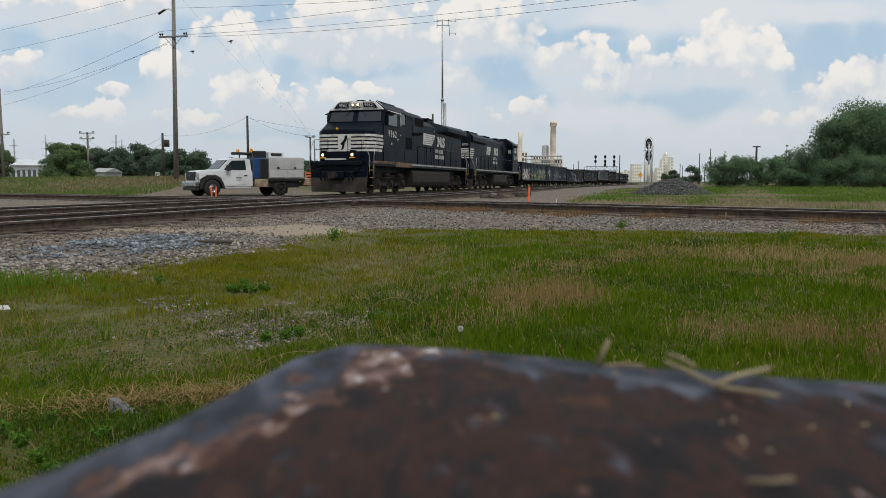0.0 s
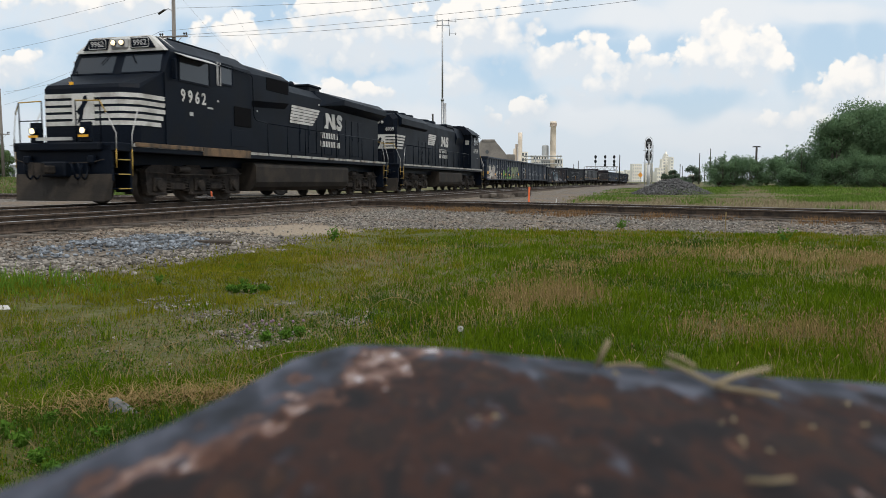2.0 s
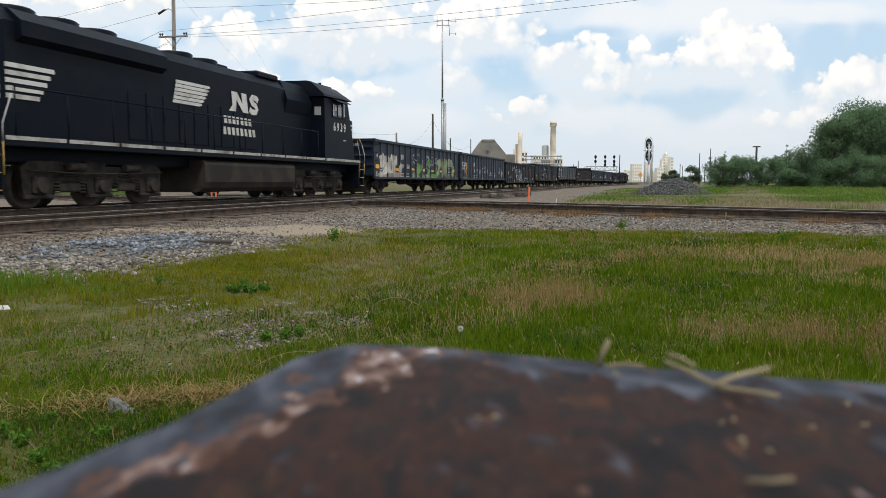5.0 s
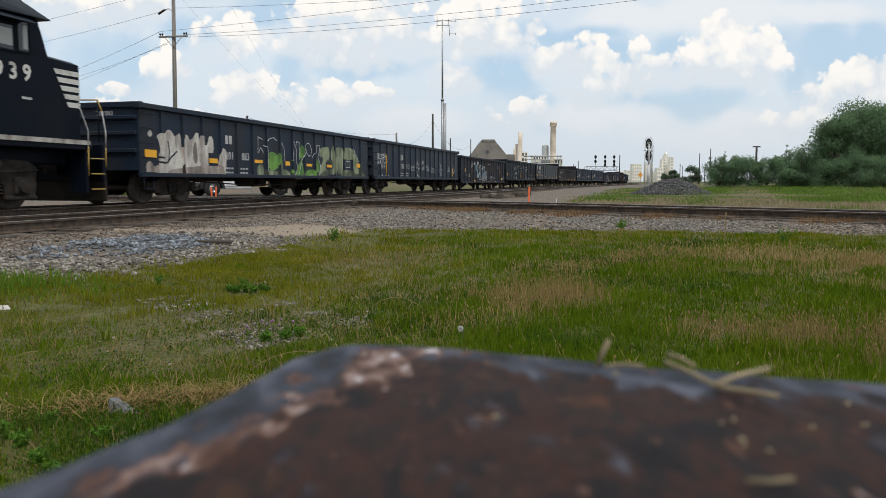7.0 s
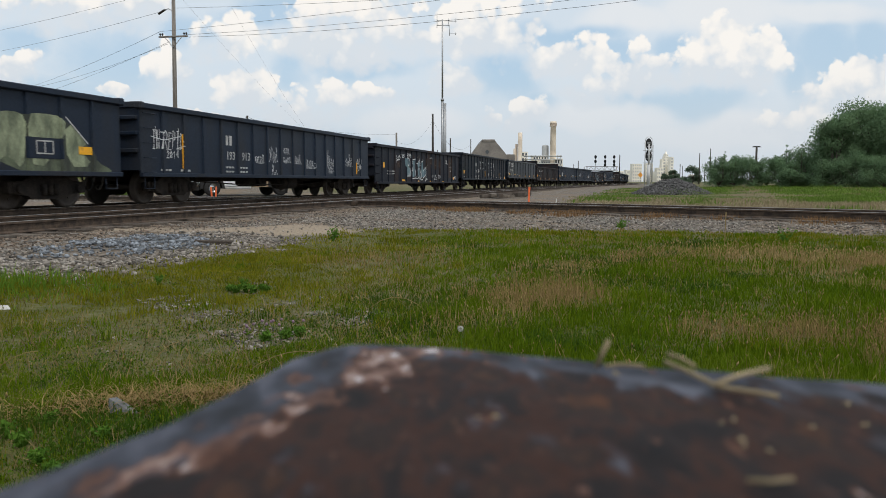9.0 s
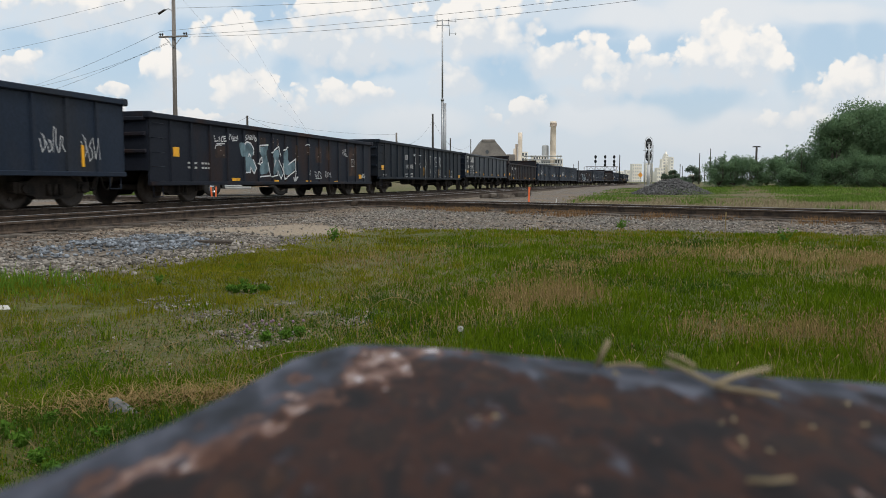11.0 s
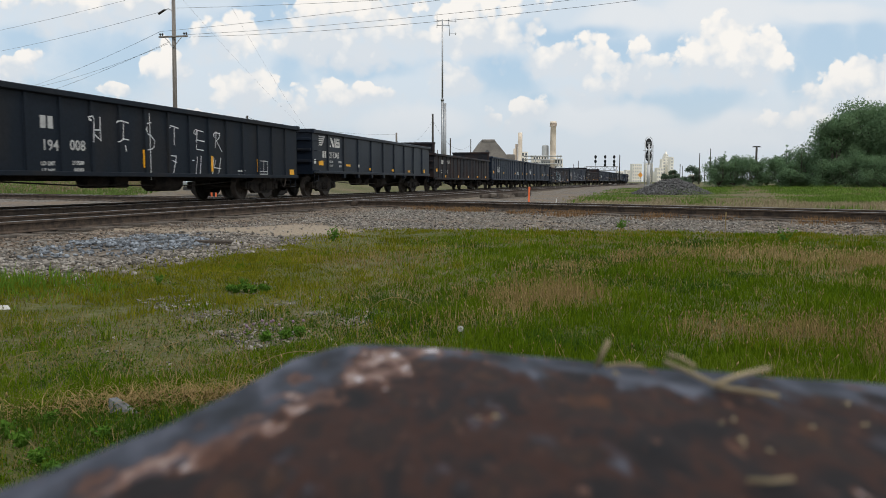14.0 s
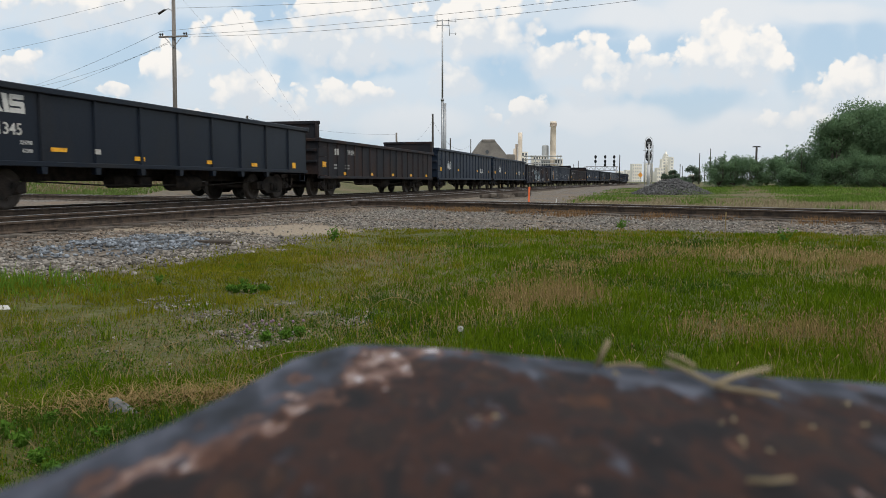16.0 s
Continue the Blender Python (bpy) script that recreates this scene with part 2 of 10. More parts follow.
# ---------------------------------------------------------------- mesh helpers
class M:
    """Collects vertices and faces of one mesh."""

    def __init__(self):
        self.v, self.f, self.s = [], [], []

    def add(self, vs, fs, smooth=False, m=None):
        n = len(self.v)
        self.v += [tuple(m @ Vector(p)) for p in vs] if m is not None else [tuple(p) for p in vs]
        self.f += [tuple(i + n for i in f) for f in fs]
        self.s += [smooth] * len(fs)
        return self

    def box(self, x0, x1, y0, y1, z0, z1, b=0.0, m=None):
        """An upright box, its edges chamfered by b."""
        if b <= 0:
            vs = [(x, y, z) for x in (x0, x1) for y in (y0, y1) for z in (z0, z1)]
            fs = [(0, 1, 3, 2), (4, 6, 7, 5), (0, 4, 5, 1), (2, 3, 7, 6), (0, 2, 6, 4), (1, 5, 7, 3)]
            return self.add(vs, fs, False, m)
        b = min(b, (x1 - x0) / 2.1, (y1 - y0) / 2.1, (z1 - z0) / 2.1)
        bm = bmesh.new()
        for x in (x0, x1):
            for y in (y0, y1):
                for z in (z0, z1):
                    sx, sy, sz = (1 if x == x0 else -1), (1 if y == y0 else -1), (1 if z == z0 else -1)
                    bm.verts.new((x, y + sy * b, z + sz * b))
                    bm.verts.new((x + sx * b, y, z + sz * b))
                    bm.verts.new((x + sx * b, y + sy * b, z))
        r = bmesh.ops.convex_hull(bm, input=bm.verts)
        bmesh.ops.dissolve_limit(bm, angle_limit=0.01, verts=bm.verts, edges=bm.edges)
        bm.verts.index_update()
        self.add([v.co[:] for v in bm.verts], [[v.index for v in f.verts] for f in bm.faces], False, m)
        bm.free()
        return self

    def tube(self, a, b, r, r2=None, n=10, caps=True, m=None, smooth=True):
        """A round bar from a to b, tapering from r to r2."""
        a, b = Vector(a), Vector(b)
        r2 = r if r2 is None else r2
        q = (b - a).to_track_quat("Z", "Y")
        vs = []
        for p, rr in ((a, r), (b, r2)):
            for i in range(n):
                t = 2 * math.pi * i / n
                vs.append(p + q @ Vector((rr * math.cos(t), rr * math.sin(t), 0)))
        fs = [(i, (i + 1) % n, n + (i + 1) % n, n + i) for i in range(n)]
        self.add(vs, fs, smooth, m)
        if caps:
            k = len(self.v) - 2 * n
            self.f += [tuple(k + i for i in reversed(range(n))), tuple(k + n + i for i in range(n))]
            self.s += [False, False]
        return self

    def path(self, pts, r, n=6, m=None):
        """One bent round bar through the points."""
        P = [Vector(p) for p in pts]
        k = len(P)
        vs = []
        for i, p in enumerate(P):
            d = (P[min(i + 1, k - 1)] - P[max(i - 1, 0)]).normalized()
            q = d.to_track_quat("Z", "Y")
            if i and abs((q @ Vector((1, 0, 0))).dot(last @ Vector((1, 0, 0)))) < 0.999:
                q = (last @ Vector((0, 0, 1))).rotation_difference(d) @ last
            last = q
            vs += [p + q @ Vector((r * math.cos(2 * math.pi * j / n), r * math.sin(2 * math.pi * j / n), 0)) for j in range(n)]
        fs = [(i * n + j, i * n + (j + 1) % n, (i + 1) * n + (j + 1) % n, (i + 1) * n + j) for i in range(k - 1) for j in range(n)]
        self.add(vs, fs, True, m)
        c = len(self.v) - k * n
        self.f += [tuple(c + j for j in reversed(range(n))), tuple(c + (k - 1) * n + j for j in range(n))]
        self.s += [False, False]
        return self

    def prism(self, prof, axis, a, b, m=None):
        """A closed outline drawn out along an axis from a to b. Outline: (y, z) for x, (x, z) for y, (x, y) for z."""
        def at(p, k):
            return {"x": (k, p[0], p[1]), "y": (p[0], k, p[1]), "z": (p[0], p[1], k)}[axis]
        n = len(prof)
        vs = [at(p, a) for p in prof] + [at(p, b) for p in prof]
        fs = [tuple(range(n)), tuple(reversed(range(n, 2 * n)))]
        fs += [(i, n + i, n + (i + 1) % n, (i + 1) % n) for i in range(n)]
        return self.add(vs, fs, False, m)

    def lathe(self, prof, n=20, m=None):
        """A body of revolution round z from (radius, height) pairs."""
        vs = [(r * math.cos(2 * math.pi * i / n), r * math.sin(2 * math.pi * i / n), z) for r, z in prof for i in range(n)]
        fs = [(k * n + i, k * n + (i + 1) % n, (k + 1) * n + (i + 1) % n, (k + 1) * n + i) for k in range(len(prof) - 1) for i in range(n)]
        return self.add(vs, fs, True, m)

    def mesh(self, name, material):
        me = bpy.data.meshes.new(name)
        me.from_pydata(self.v, [], self.f)
        me.polygons.foreach_set("use_smooth", self.s)
        if material:
            me.materials.append(material)
        bm = bmesh.new(); bm.from_mesh(me)
        if len(bm.faces) < 4000:
            bmesh.ops.recalc_face_normals(bm, faces=bm.faces)
            bm.to_mesh(me)
        bm.free()
        me.update()
        return me


def part(name, m, material, parent=None, label="", at=None):
    """Links one mesh as a part under its thing, or as a thing of its own."""
    ob = new(name, m.mesh(name, material) if isinstance(m, M) else m)
    if parent:
        ob.parent = parent
    if at is not None:
        ob.matrix_basis = at
    if label:
        ob["label"] = label
    return ob


def thing(name, label, category, group="", at=None):
    ob = new(name)
    ob.empty_display_size = 0.2
    if at is not None:
        ob.matrix_basis = at
    return tagged(ob, label, category, group)


def lettering(text, size, material, name="lettering", bold=0.0):
    """A mesh of built-in letters, centred, in the x-z plane, facing -y."""
    cu = bpy.data.curves.new(name, "FONT")
    cu.body, cu.size, cu.align_x, cu.align_y, cu.extrude, cu.offset = text, size, "CENTER", "CENTER", 0.002, bold
    cu.resolution_u = 2
    tmp = new(name, cu)
    dg = bpy.context.evaluated_depsgraph_get()
    me = bpy.data.meshes.new_from_object(tmp.evaluated_get(dg))
    bpy.data.objects.remove(tmp)
    bpy.data.curves.remove(cu)
    me.transform(pose(0, 0, 0, 90, 0, 0))
    me.materials.clear()
    me.materials.append(material)
    return me


# ---------------------------------------------------------------- the tracks' lines
HEADING = 0.2615
BENDS = [(-400, 0), (40, 0), (100, 3.6), (130, 3.6), (200, 0.5), (300, -6), (420, -16), (900, -16)]


def bend(s):
    return radians(float(np.interp(s, [b[0] for b in BENDS], [b[1] for b in BENDS])))


def main_line():
    """Places and headings every metre along the train's track, from 300 m behind the crossing onwards."""
    pts, step = {}, 0.5
    x, y = -4.985 - 1.6 * math.cos(HEADING), 30 + 1.6 * math.sin(HEADING)
    fwd = [(x, y, HEADING)]
    for k in range(1400):
        t = HEADING + bend((k + 0.5) * step)
        x, y = x + step * math.sin(t), y + step * math.cos(t)
        fwd.append((x, y, HEADING + bend((k + 1) * step)))
    return fwd


LINE = main_line()


def on_track(s, lat=0.0):
    """Place on the train's track s metres along, lat metres towards the near side, and the heading there."""
    if s <= 0:
        x, y, t = LINE[0]
        x, y = x + s * math.sin(t), y + s * math.cos(t)
    else:
        k = min(int(s / 0.5), len(LINE) - 2)
        u = s / 0.5 - k
        x, y, t = (LINE[k][i] * (1 - u) + LINE[k + 1][i] * u for i in range(3))
    return x + lat * math.cos(t), y - lat * math.sin(t), t


NEAR_LAT = 4.07      # the second main track lies this far towards the viewer
# the single track that crosses both: a gentle bend through the crossing
CROSS = [(-64.0, 62.5), (-40.0, 48.6), (-21.4, 37.2), (-10.6, 30.2), (-0.76, 23.6), (4.39, 19.0), (8.62, 14.95), (16.5, 7.0), (30.0, -7.5), (60.0, -40.0)]


def cross_point(u, lat=0.0):
    """Place on the crossing track, u from 0 to 1 along it."""
    n = len(CROSS) - 1
    k = min(int(u * n), n - 1)
    w = u * n - k
    P = [Vector(CROSS[max(0, min(n, k + j))]) for j in (-1, 0, 1, 2)]
    a = 0.5 * ((2 * P[1]) + (P[2] - P[0]) * w + (2 * P[0] - 5 * P[1] + 4 * P[2] - P[3]) * w ** 2 + (3 * P[1] - P[0] - 3 * P[2] + P[3]) * w ** 3)
    d = 0.5 * ((P[2] - P[0]) + 2 * (2 * P[0] - 5 * P[1] + 4 * P[2] - P[3]) * w + 3 * (3 * P[1] - P[0] - 3 * P[2] + P[3]) * w ** 2)
    d.normalize()
    return a.x + lat * d.y, a.y - lat * d.x, math.atan2(d.x, d.y)


# ---------------------------------------------------------------- ground
FIELD_Z = -0.30
EDGE = [(-30.0, -6.0), (-12.0, 1.0), (-7.2, 4.0), (-4.5, 5.9), (-3.1, 6.75), (-2.6, 8.9), (-1.8, 12.0), (-0.9, 14.4), (3.3, 14.1), (7.6, 12.9), (12.0, 9.4), (24.0, -3.0), (60.0, -38.0)]
X0, Y0, _ = on_track(0)


def main_lat(x, y):
    """Metres from the train's track towards the viewer, on its straight."""
    return (x - X0) * math.cos(HEADING) - (y - Y0) * math.sin(HEADING)


def side_of(line, x, y):
    """Signed distance to a line of points, positive on the viewer's side."""
    best, sign = np.full(np.shape(x), 1e9), np.ones(np.shape(x))
    for (ax, ay), (bx, by) in zip(line, line[1:]):
        dx, dy = bx - ax, by - ay
        n = dx * dx + dy * dy
        u = np.clip(((x - ax) * dx + (y - ay) * dy) / n, 0, 1)
        d = np.hypot(x - ax - u * dx, y - ay - u * dy)
        c = dx * (y - ay) - dy * (x - ax)
        nearer = d < best
        sign = np.where(nearer, np.where(c < 0, 1.0, -1.0), sign)
        best = np.minimum(best, d)
    return best * sign


def track_lat(x, y):
    """Like main_lat, but along the bends further out too."""
    pts = [LINE[k][:2] for k in range(0, 1400, 40)]
    line = [on_track(-300)[:2]] + pts
    return side_of(line, x, y)


def smooth(a, b, x):
    u = np.clip((x - a) / (b - a), 0, 1)
    return u * u * (3 - 2 * u)


def wave(x, y, k=1.0, p=0.0):
    return (np.sin(x * 1.7 * k + 1.3 + p) * np.cos(y * 1.3 * k + 0.4 + p) + 0.6 * np.sin(x * 3.1 * k - y * 2.3 * k + p) + 0.4 * np.cos(x * 5.3 * k + y * 4.1 * k + 2 * p)) / 2


def ground_z(x, y):
    x, y = np.asarray(x, float), np.asarray(y, float)
    l, c = track_lat(x, y), side_of(CROSS, x, y)
    bed = np.maximum(1 - smooth(6.2, 8.2, np.abs(l - 2.0)), 1 - smooth(1.7, 3.4, np.abs(c + 0.72)))
    z = FIELD_Z + 0.09 * bed + 0.025 * wave(x, y, 1.0) * (1 - bed) + 0.012 * wave(x, y, 3.1, 1.0)
    # weedy bank beyond the crossing track on the far side
    bank = smooth(-4.5, -26, c) * smooth(-6, -18, l)
    z = z + bank * 1.25
    # verge behind the near tracks
    z = z + 0.35 * smooth(-14, -60, c) * smooth(12, 30, l)
    return z


def gravel_at(x, y):
    x, y = np.asarray(x, float), np.asarray(y, float)
    e, l, c = side_of(EDGE, x, y), track_lat(x, y), side_of(CROSS, x, y)
    rough = 0.35 * wave(x, y, 1.6) + 0.2 * wave(x, y, 4.0, 2.0)
    g = smooth(0.35, -0.45, e + rough)                             # before the field
    behind = smooth(-3.0, -4.0, c)
    right = behind * smooth(10.4, 12.2, l + rough * 2.4)             # grass behind the crossing track
    left = smooth(-3.2, -5.0, c) * smooth(-4.0, -7.0, l + rough * 2) * (1 - 0.85 * smooth(-19.5, -16.5, x) * smooth(-26, -18, c))
    g = g * (1 - right) * (1 - left)
    bare = smooth(0.86, 1.12, 0.85 * wave(x, y, 0.9, 0.7) + 0.45 * wave(x, y, 3.3) + 0.35 * wave(x, y, 8.0, 1.0) + smooth(1.5, 0.0, np.hypot((x + 1.45) / 0.95, (y - 5.3) / 1.15)) * 1.2)
    return np.clip(np.maximum(g, bare * 0.75 * (y < 16)), 0, 1)


def ground_material():
    m = bpy.data.materials.new("field_and_ballast_ground")
    m.use_nodes = True
    nt = m.node_tree
    N, L = nt.nodes.new, nt.links.new
    bsdf = nt.nodes["Principled BSDF"]
    tc = N("ShaderNodeTexCoord")
    at = N("ShaderNodeAttribute"); at.attribute_name = "gravel"
    dr = N("ShaderNodeAttribute"); dr.attribute_name = "dry"

    def noise_of(scale, detail=5):
        n = N("ShaderNodeTexNoise"); n.inputs["Scale"].default_value = scale; n.inputs["Detail"].default_value = detail
        L(tc.outputs["Object"], n.inputs["Vector"])
        return n

    def ramp_of(src, stops):
        r = N("ShaderNodeValToRGB")
        while len(r.color_ramp.elements) < len(stops):
            r.color_ramp.elements.new(0.5)
        for e, (p, c) in zip(r.color_ramp.elements, stops):
            e.position, e.color = p, (*c, 1)
        L(src, r.inputs[0])
        return r

    v = N("ShaderNodeTexVoronoi"); v.inputs["Scale"].default_value = 17.0
    L(tc.outputs["Object"], v.inputs["Vector"])
    sepv = N("ShaderNodeSeparateColor"); L(v.outputs["Color"], sepv.inputs[0])
    stones = ramp_of(sepv.outputs[0], [(0.0, (0.07, 0.058, 0.046)), (0.45, (0.145, 0.122, 0.098)), (0.8, (0.23, 0.205, 0.175)), (1.0, (0.36, 0.34, 0.31))])
    # stone colour dims towards the cell edges: shade between stones, painted in
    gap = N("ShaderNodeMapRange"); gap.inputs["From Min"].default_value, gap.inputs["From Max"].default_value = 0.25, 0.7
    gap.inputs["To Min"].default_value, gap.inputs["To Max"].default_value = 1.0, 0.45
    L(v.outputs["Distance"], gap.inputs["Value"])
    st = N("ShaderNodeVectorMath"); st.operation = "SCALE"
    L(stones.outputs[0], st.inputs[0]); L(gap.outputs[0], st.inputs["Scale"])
    dirtn = noise_of(0.55)
    dirt = ramp_of(noise_of(9.0).outputs["Fac"], [(0.3, (0.105, 0.072, 0.045)), (0.7, (0.21, 0.155, 0.105))])
    gd = N("ShaderNodeMix"); gd.data_type = "RGBA"
    dm = ramp_of(dirtn.outputs["Fac"], [(0.42, (0, 0, 0)), (0.62, (1, 1, 1))])
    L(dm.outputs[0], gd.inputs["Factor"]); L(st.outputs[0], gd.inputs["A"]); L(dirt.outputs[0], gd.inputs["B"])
    green = ramp_of(noise_of(5.0, 8).outputs["Fac"], [(0.3, (0.042, 0.048, 0.008)), (0.55, (0.074, 0.076, 0.012)), (0.75, (0.105, 0.094, 0.024))])
    straw = ramp_of(noise_of(14.0, 8).outputs["Fac"], [(0.3, (0.075, 0.058, 0.028)), (0.7, (0.18, 0.14, 0.066))])
    gr = N("ShaderNodeMix"); gr.data_type = "RGBA"
    L(dr.outputs["Fac"], gr.inputs["Factor"]); L(green.outputs[0], gr.inputs["A"]); L(straw.outputs[0], gr.inputs["B"])
    fin = N("ShaderNodeMix"); fin.data_type = "RGBA"
    sd = N("ShaderNodeAttribute"); sd.attribute_name = "sand"
    sandy = ramp_of(noise_of(30.0, 6).outputs["Fac"], [(0.3, (0.19, 0.145, 0.10)), (0.7, (0.34, 0.275, 0.20))])
    gs = N("ShaderNodeMix"); gs.data_type = "RGBA"
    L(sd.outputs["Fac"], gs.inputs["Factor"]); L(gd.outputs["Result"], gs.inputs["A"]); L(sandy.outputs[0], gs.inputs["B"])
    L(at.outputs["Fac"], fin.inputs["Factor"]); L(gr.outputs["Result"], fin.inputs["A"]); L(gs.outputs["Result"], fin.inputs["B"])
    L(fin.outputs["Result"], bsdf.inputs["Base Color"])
    bsdf.inputs["Roughness"].default_value = 0.95
    b = N("ShaderNodeBump"); b.inputs["Strength"].default_value = 0.5; b.inputs["Distance"].default_value = 0.03
    L(v.outputs["Distance"], b.inputs["Height"]); b.invert = True
    L(b.outputs[0], bsdf.inputs["Normal"])
    return m


# stands of tan seeding grass in the field: middle, half widths, weight
TAN = [(0.72, 5.7, 0.62, 0.6, 1.0), (0.25, 4.75, 0.55, 0.40, 0.6), (1.95, 4.45, 0.62, 0.42, 0.95), (2.85, 4.35, 0.60, 0.45, 0.95), (2.45, 3.75, 0.50, 0.30, 0.8), (1.55, 8.0, 0.85, 0.55, 0.65), (3.6, 9.2, 1.5, 0.9, 0.85), (5.0, 8.2, 1.1, 0.7, 0.9), (3.1, 7.5, 1.0, 0.4, 0.5), (3.75, 6.3, 0.5, 0.5, 0.8), (-0.6, 8.6, 1.0, 0.8, 0.4), (2.2, 11.0, 1.4, 0.7, 0.35), (-1.3, 3.35, 0.42, 0.20, 0.3), (0.2, 10.2, 0.5, 0.5, 0.4)]


def tan_at(x, y):
    """How thickly the tan seeding grass stands at a place."""
    t = np.zeros(np.shape(x))
    for cx, cy, rx, ry, w in TAN:
        t = np.maximum(t, w * smooth(1.15, 0.35, np.hypot((x - cx) / rx, (y - cy) / ry) + 0.42 * wave(x, y, 2.6, cx) + 0.22 * wave(x, y, 7.0, cy)))
    return t


def thin_at(x, y):
    """Worn, thin turf in the middle of the field."""
    return smooth(1.15, 0.5, np.hypot((x + 1.35) / 1.25, (y - 4.2) / 0.85) + 0.25 * wave(x, y, 2.2, 6.0))


def dry_at(x, y):
    x, y = np.asarray(x, float), np.asarray(y, float)
    d = 0.12 - 0.22 * smooth(1.3, 0.4, np.hypot((x + 2.4) / 1.5, (y - 7.0) / 1.6)) + 0.20 * wave(x, y, 0.55, 3.0) + 0.18 * wave(x, y, 1.9, 1.0) + 0.30 * smooth(1.0, 0.0, np.abs(x + 0.35) / 1.3) * smooth(3.2, 4.4, y) * smooth(10.5, 8.0, y)
    d = d + (0.02 + 0.28 * wave(x, y, 3.0, 2.0)) * thin_at(x, y)
    d = np.maximum(d, 0.8 * tan_at(x, y))
    far = side_of(CROSS, x, y) < -2
    return np.clip(np.where(far, 0.32 + 0.55 * wave(x * 0.33, y * 0.16, 1.0, 5.0) + 0.45 * wave(x * 0.16, y * 0.42, 1.0, 3.0) + 0.3 * wave(x, y * 0.5, 0.8, 2.0) + 0.75 * smooth(-26.0, -8.0, side_of(CROSS, x, y) + 6 * wave(x * 0.25, y * 0.2, 1.0, 8.0)) + 0.5 * smooth(1.2, 0.4, np.hypot((x - 19.5) / 3.5, (y - 48) / 4.0)), d), 0, 1)


def sand_at(x, y):
    """Pale sandy dirt with few stones, beside the gravel's edge and here and there between the tracks."""
    x, y = np.asarray(x, float), np.asarray(y, float)
    s = smooth(1.1, 0.5, np.hypot((x + 2.5) / 1.35, (y - 13.2) / 1.7) + 0.25 * wave(x, y, 2.0)) + 0.8 * smooth(1.1, 0.5, np.hypot((x + 4.2) / 1.2, (y - 13.0) / 0.8) + 0.3 * wave(x, y, 2.0, 3.0)) + 0.9 * smooth(1.1, 0.5, np.hypot((x + 7.0) / 2.0, (y - 13.0) / 1.2) + 0.3 * wave(x, y, 1.5, 2.0))
    return np.clip(s, 0, 1) * (side_of(EDGE, x, y) < 0.5)


def lime_at(x, y):
    """Share of yellow-green turf: on the left and along the gravel's edge."""
    e = side_of(EDGE, x, y)
    l = 0.9 * smooth(0.4, -1.6, x + 0.6 * wave(x, y, 0.9, 2.0)) * smooth(4.2, 5.4, y) + 0.85 * smooth(3.6, 0.6, e + 0.8 * wave(x, y, 0.7, 1.0)) + 0.25 * wave(x, y, 0.9, 5.0)
    return np.clip(l, 0, 1)


def deep_at(x, y):
    """Share of dark, leafy turf."""
    d = smooth(0.15, 0.75, wave(x, y, 0.8, 7.0) + 0.4 * wave(x, y, 2.4, 1.0)) + 0.8 * smooth(1.1, 0.4, np.hypot((x + 0.75) / 1.2, (y - 4.6) / 0.7)) + 0.6 * smooth(1.1, 0.4, np.hypot((x - 2.0) / 0.9, (y - 6.6) / 0.5)) + smooth(1.1, 0.6, np.hypot((x + 1.5) / 0.8, (y - 2.62) / 0.45))
    return np.clip(d, 0, 1)


def build_ground():
    xs = np.unique(np.concatenate([np.linspace(-3000, -120, 24), np.linspace(-120, -16, 56), np.linspace(-16, 16, 130), np.linspace(16, 120, 56), np.linspace(120, 3000, 24)]))
    ys = np.unique(np.concatenate([np.linspace(-400, -10, 16), np.linspace(-10, 2, 20), np.linspace(2, 24, 120), np.linspace(24, 70, 70), np.linspace(70, 400, 50), np.linspace(400, 4500, 24)]))
    gx, gy = np.meshgrid(xs, ys)
    gz = ground_z(gx, gy)
    nx, ny = len(xs), len(ys)
    vs = np.stack([gx, gy, gz], -1).reshape(-1, 3)
    idx = np.arange(nx * ny).reshape(ny, nx)
    fs = np.stack([idx[:-1, :-1], idx[:-1, 1:], idx[1:, 1:], idx[1:, :-1]], -1).reshape(-1, 4)
    me = bpy.data.meshes.new("ground")
    me.from_pydata(vs.tolist(), [], fs.tolist())
    me.polygons.foreach_set("use_smooth", [True] * len(fs))
    for name, vals in (("gravel", gravel_at(gx, gy)), ("dry", dry_at(gx, gy)), ("sand", sand_at(gx, gy))):
        a = me.attributes.new(name, "FLOAT", "POINT")
        a.data.foreach_set("value", vals.reshape(-1).astype(np.float32))
    me.materials.append(ground_material())
    tagged(new("ground", me), "flat field of grass, bare dirt and grey railway ballast", "ground", kind="structure")


build_ground()


# ---------------------------------------------------------------- railway tracks
RAIL_PROFILE = [(-0.068, -0.172), (0.068, -0.172), (0.068, -0.160), (0.012, -0.140), (0.012, -0.045), (0.036, -0.034), (0.036, -0.006), (0.030, 0.0), (-0.030, 0.0), (-0.036, -0.006), (-0.036, -0.034), (-0.012, -0.045), (-0.012, -0.140), (-0.068, -0.160)]


def sweep(points, prof):
    """A profile (sideways, up) drawn along (x, y, heading) points."""
    m = M()
    n = len(prof)
    vs = [(x + a * math.cos(t), y - a * math.sin(t), b) for x, y, t in points for a, b in prof]
    fs = [(k * n + i, k * n + (i + 1) % n, (k + 1) * n + (i + 1) % n, (k + 1) * n + i) for k in range(len(points) - 1) for i in range(n)]
    fs += [tuple(range(n)), tuple(reversed(range((len(points) - 1) * n, len(points) * n)))]
    return m.add(vs, fs)


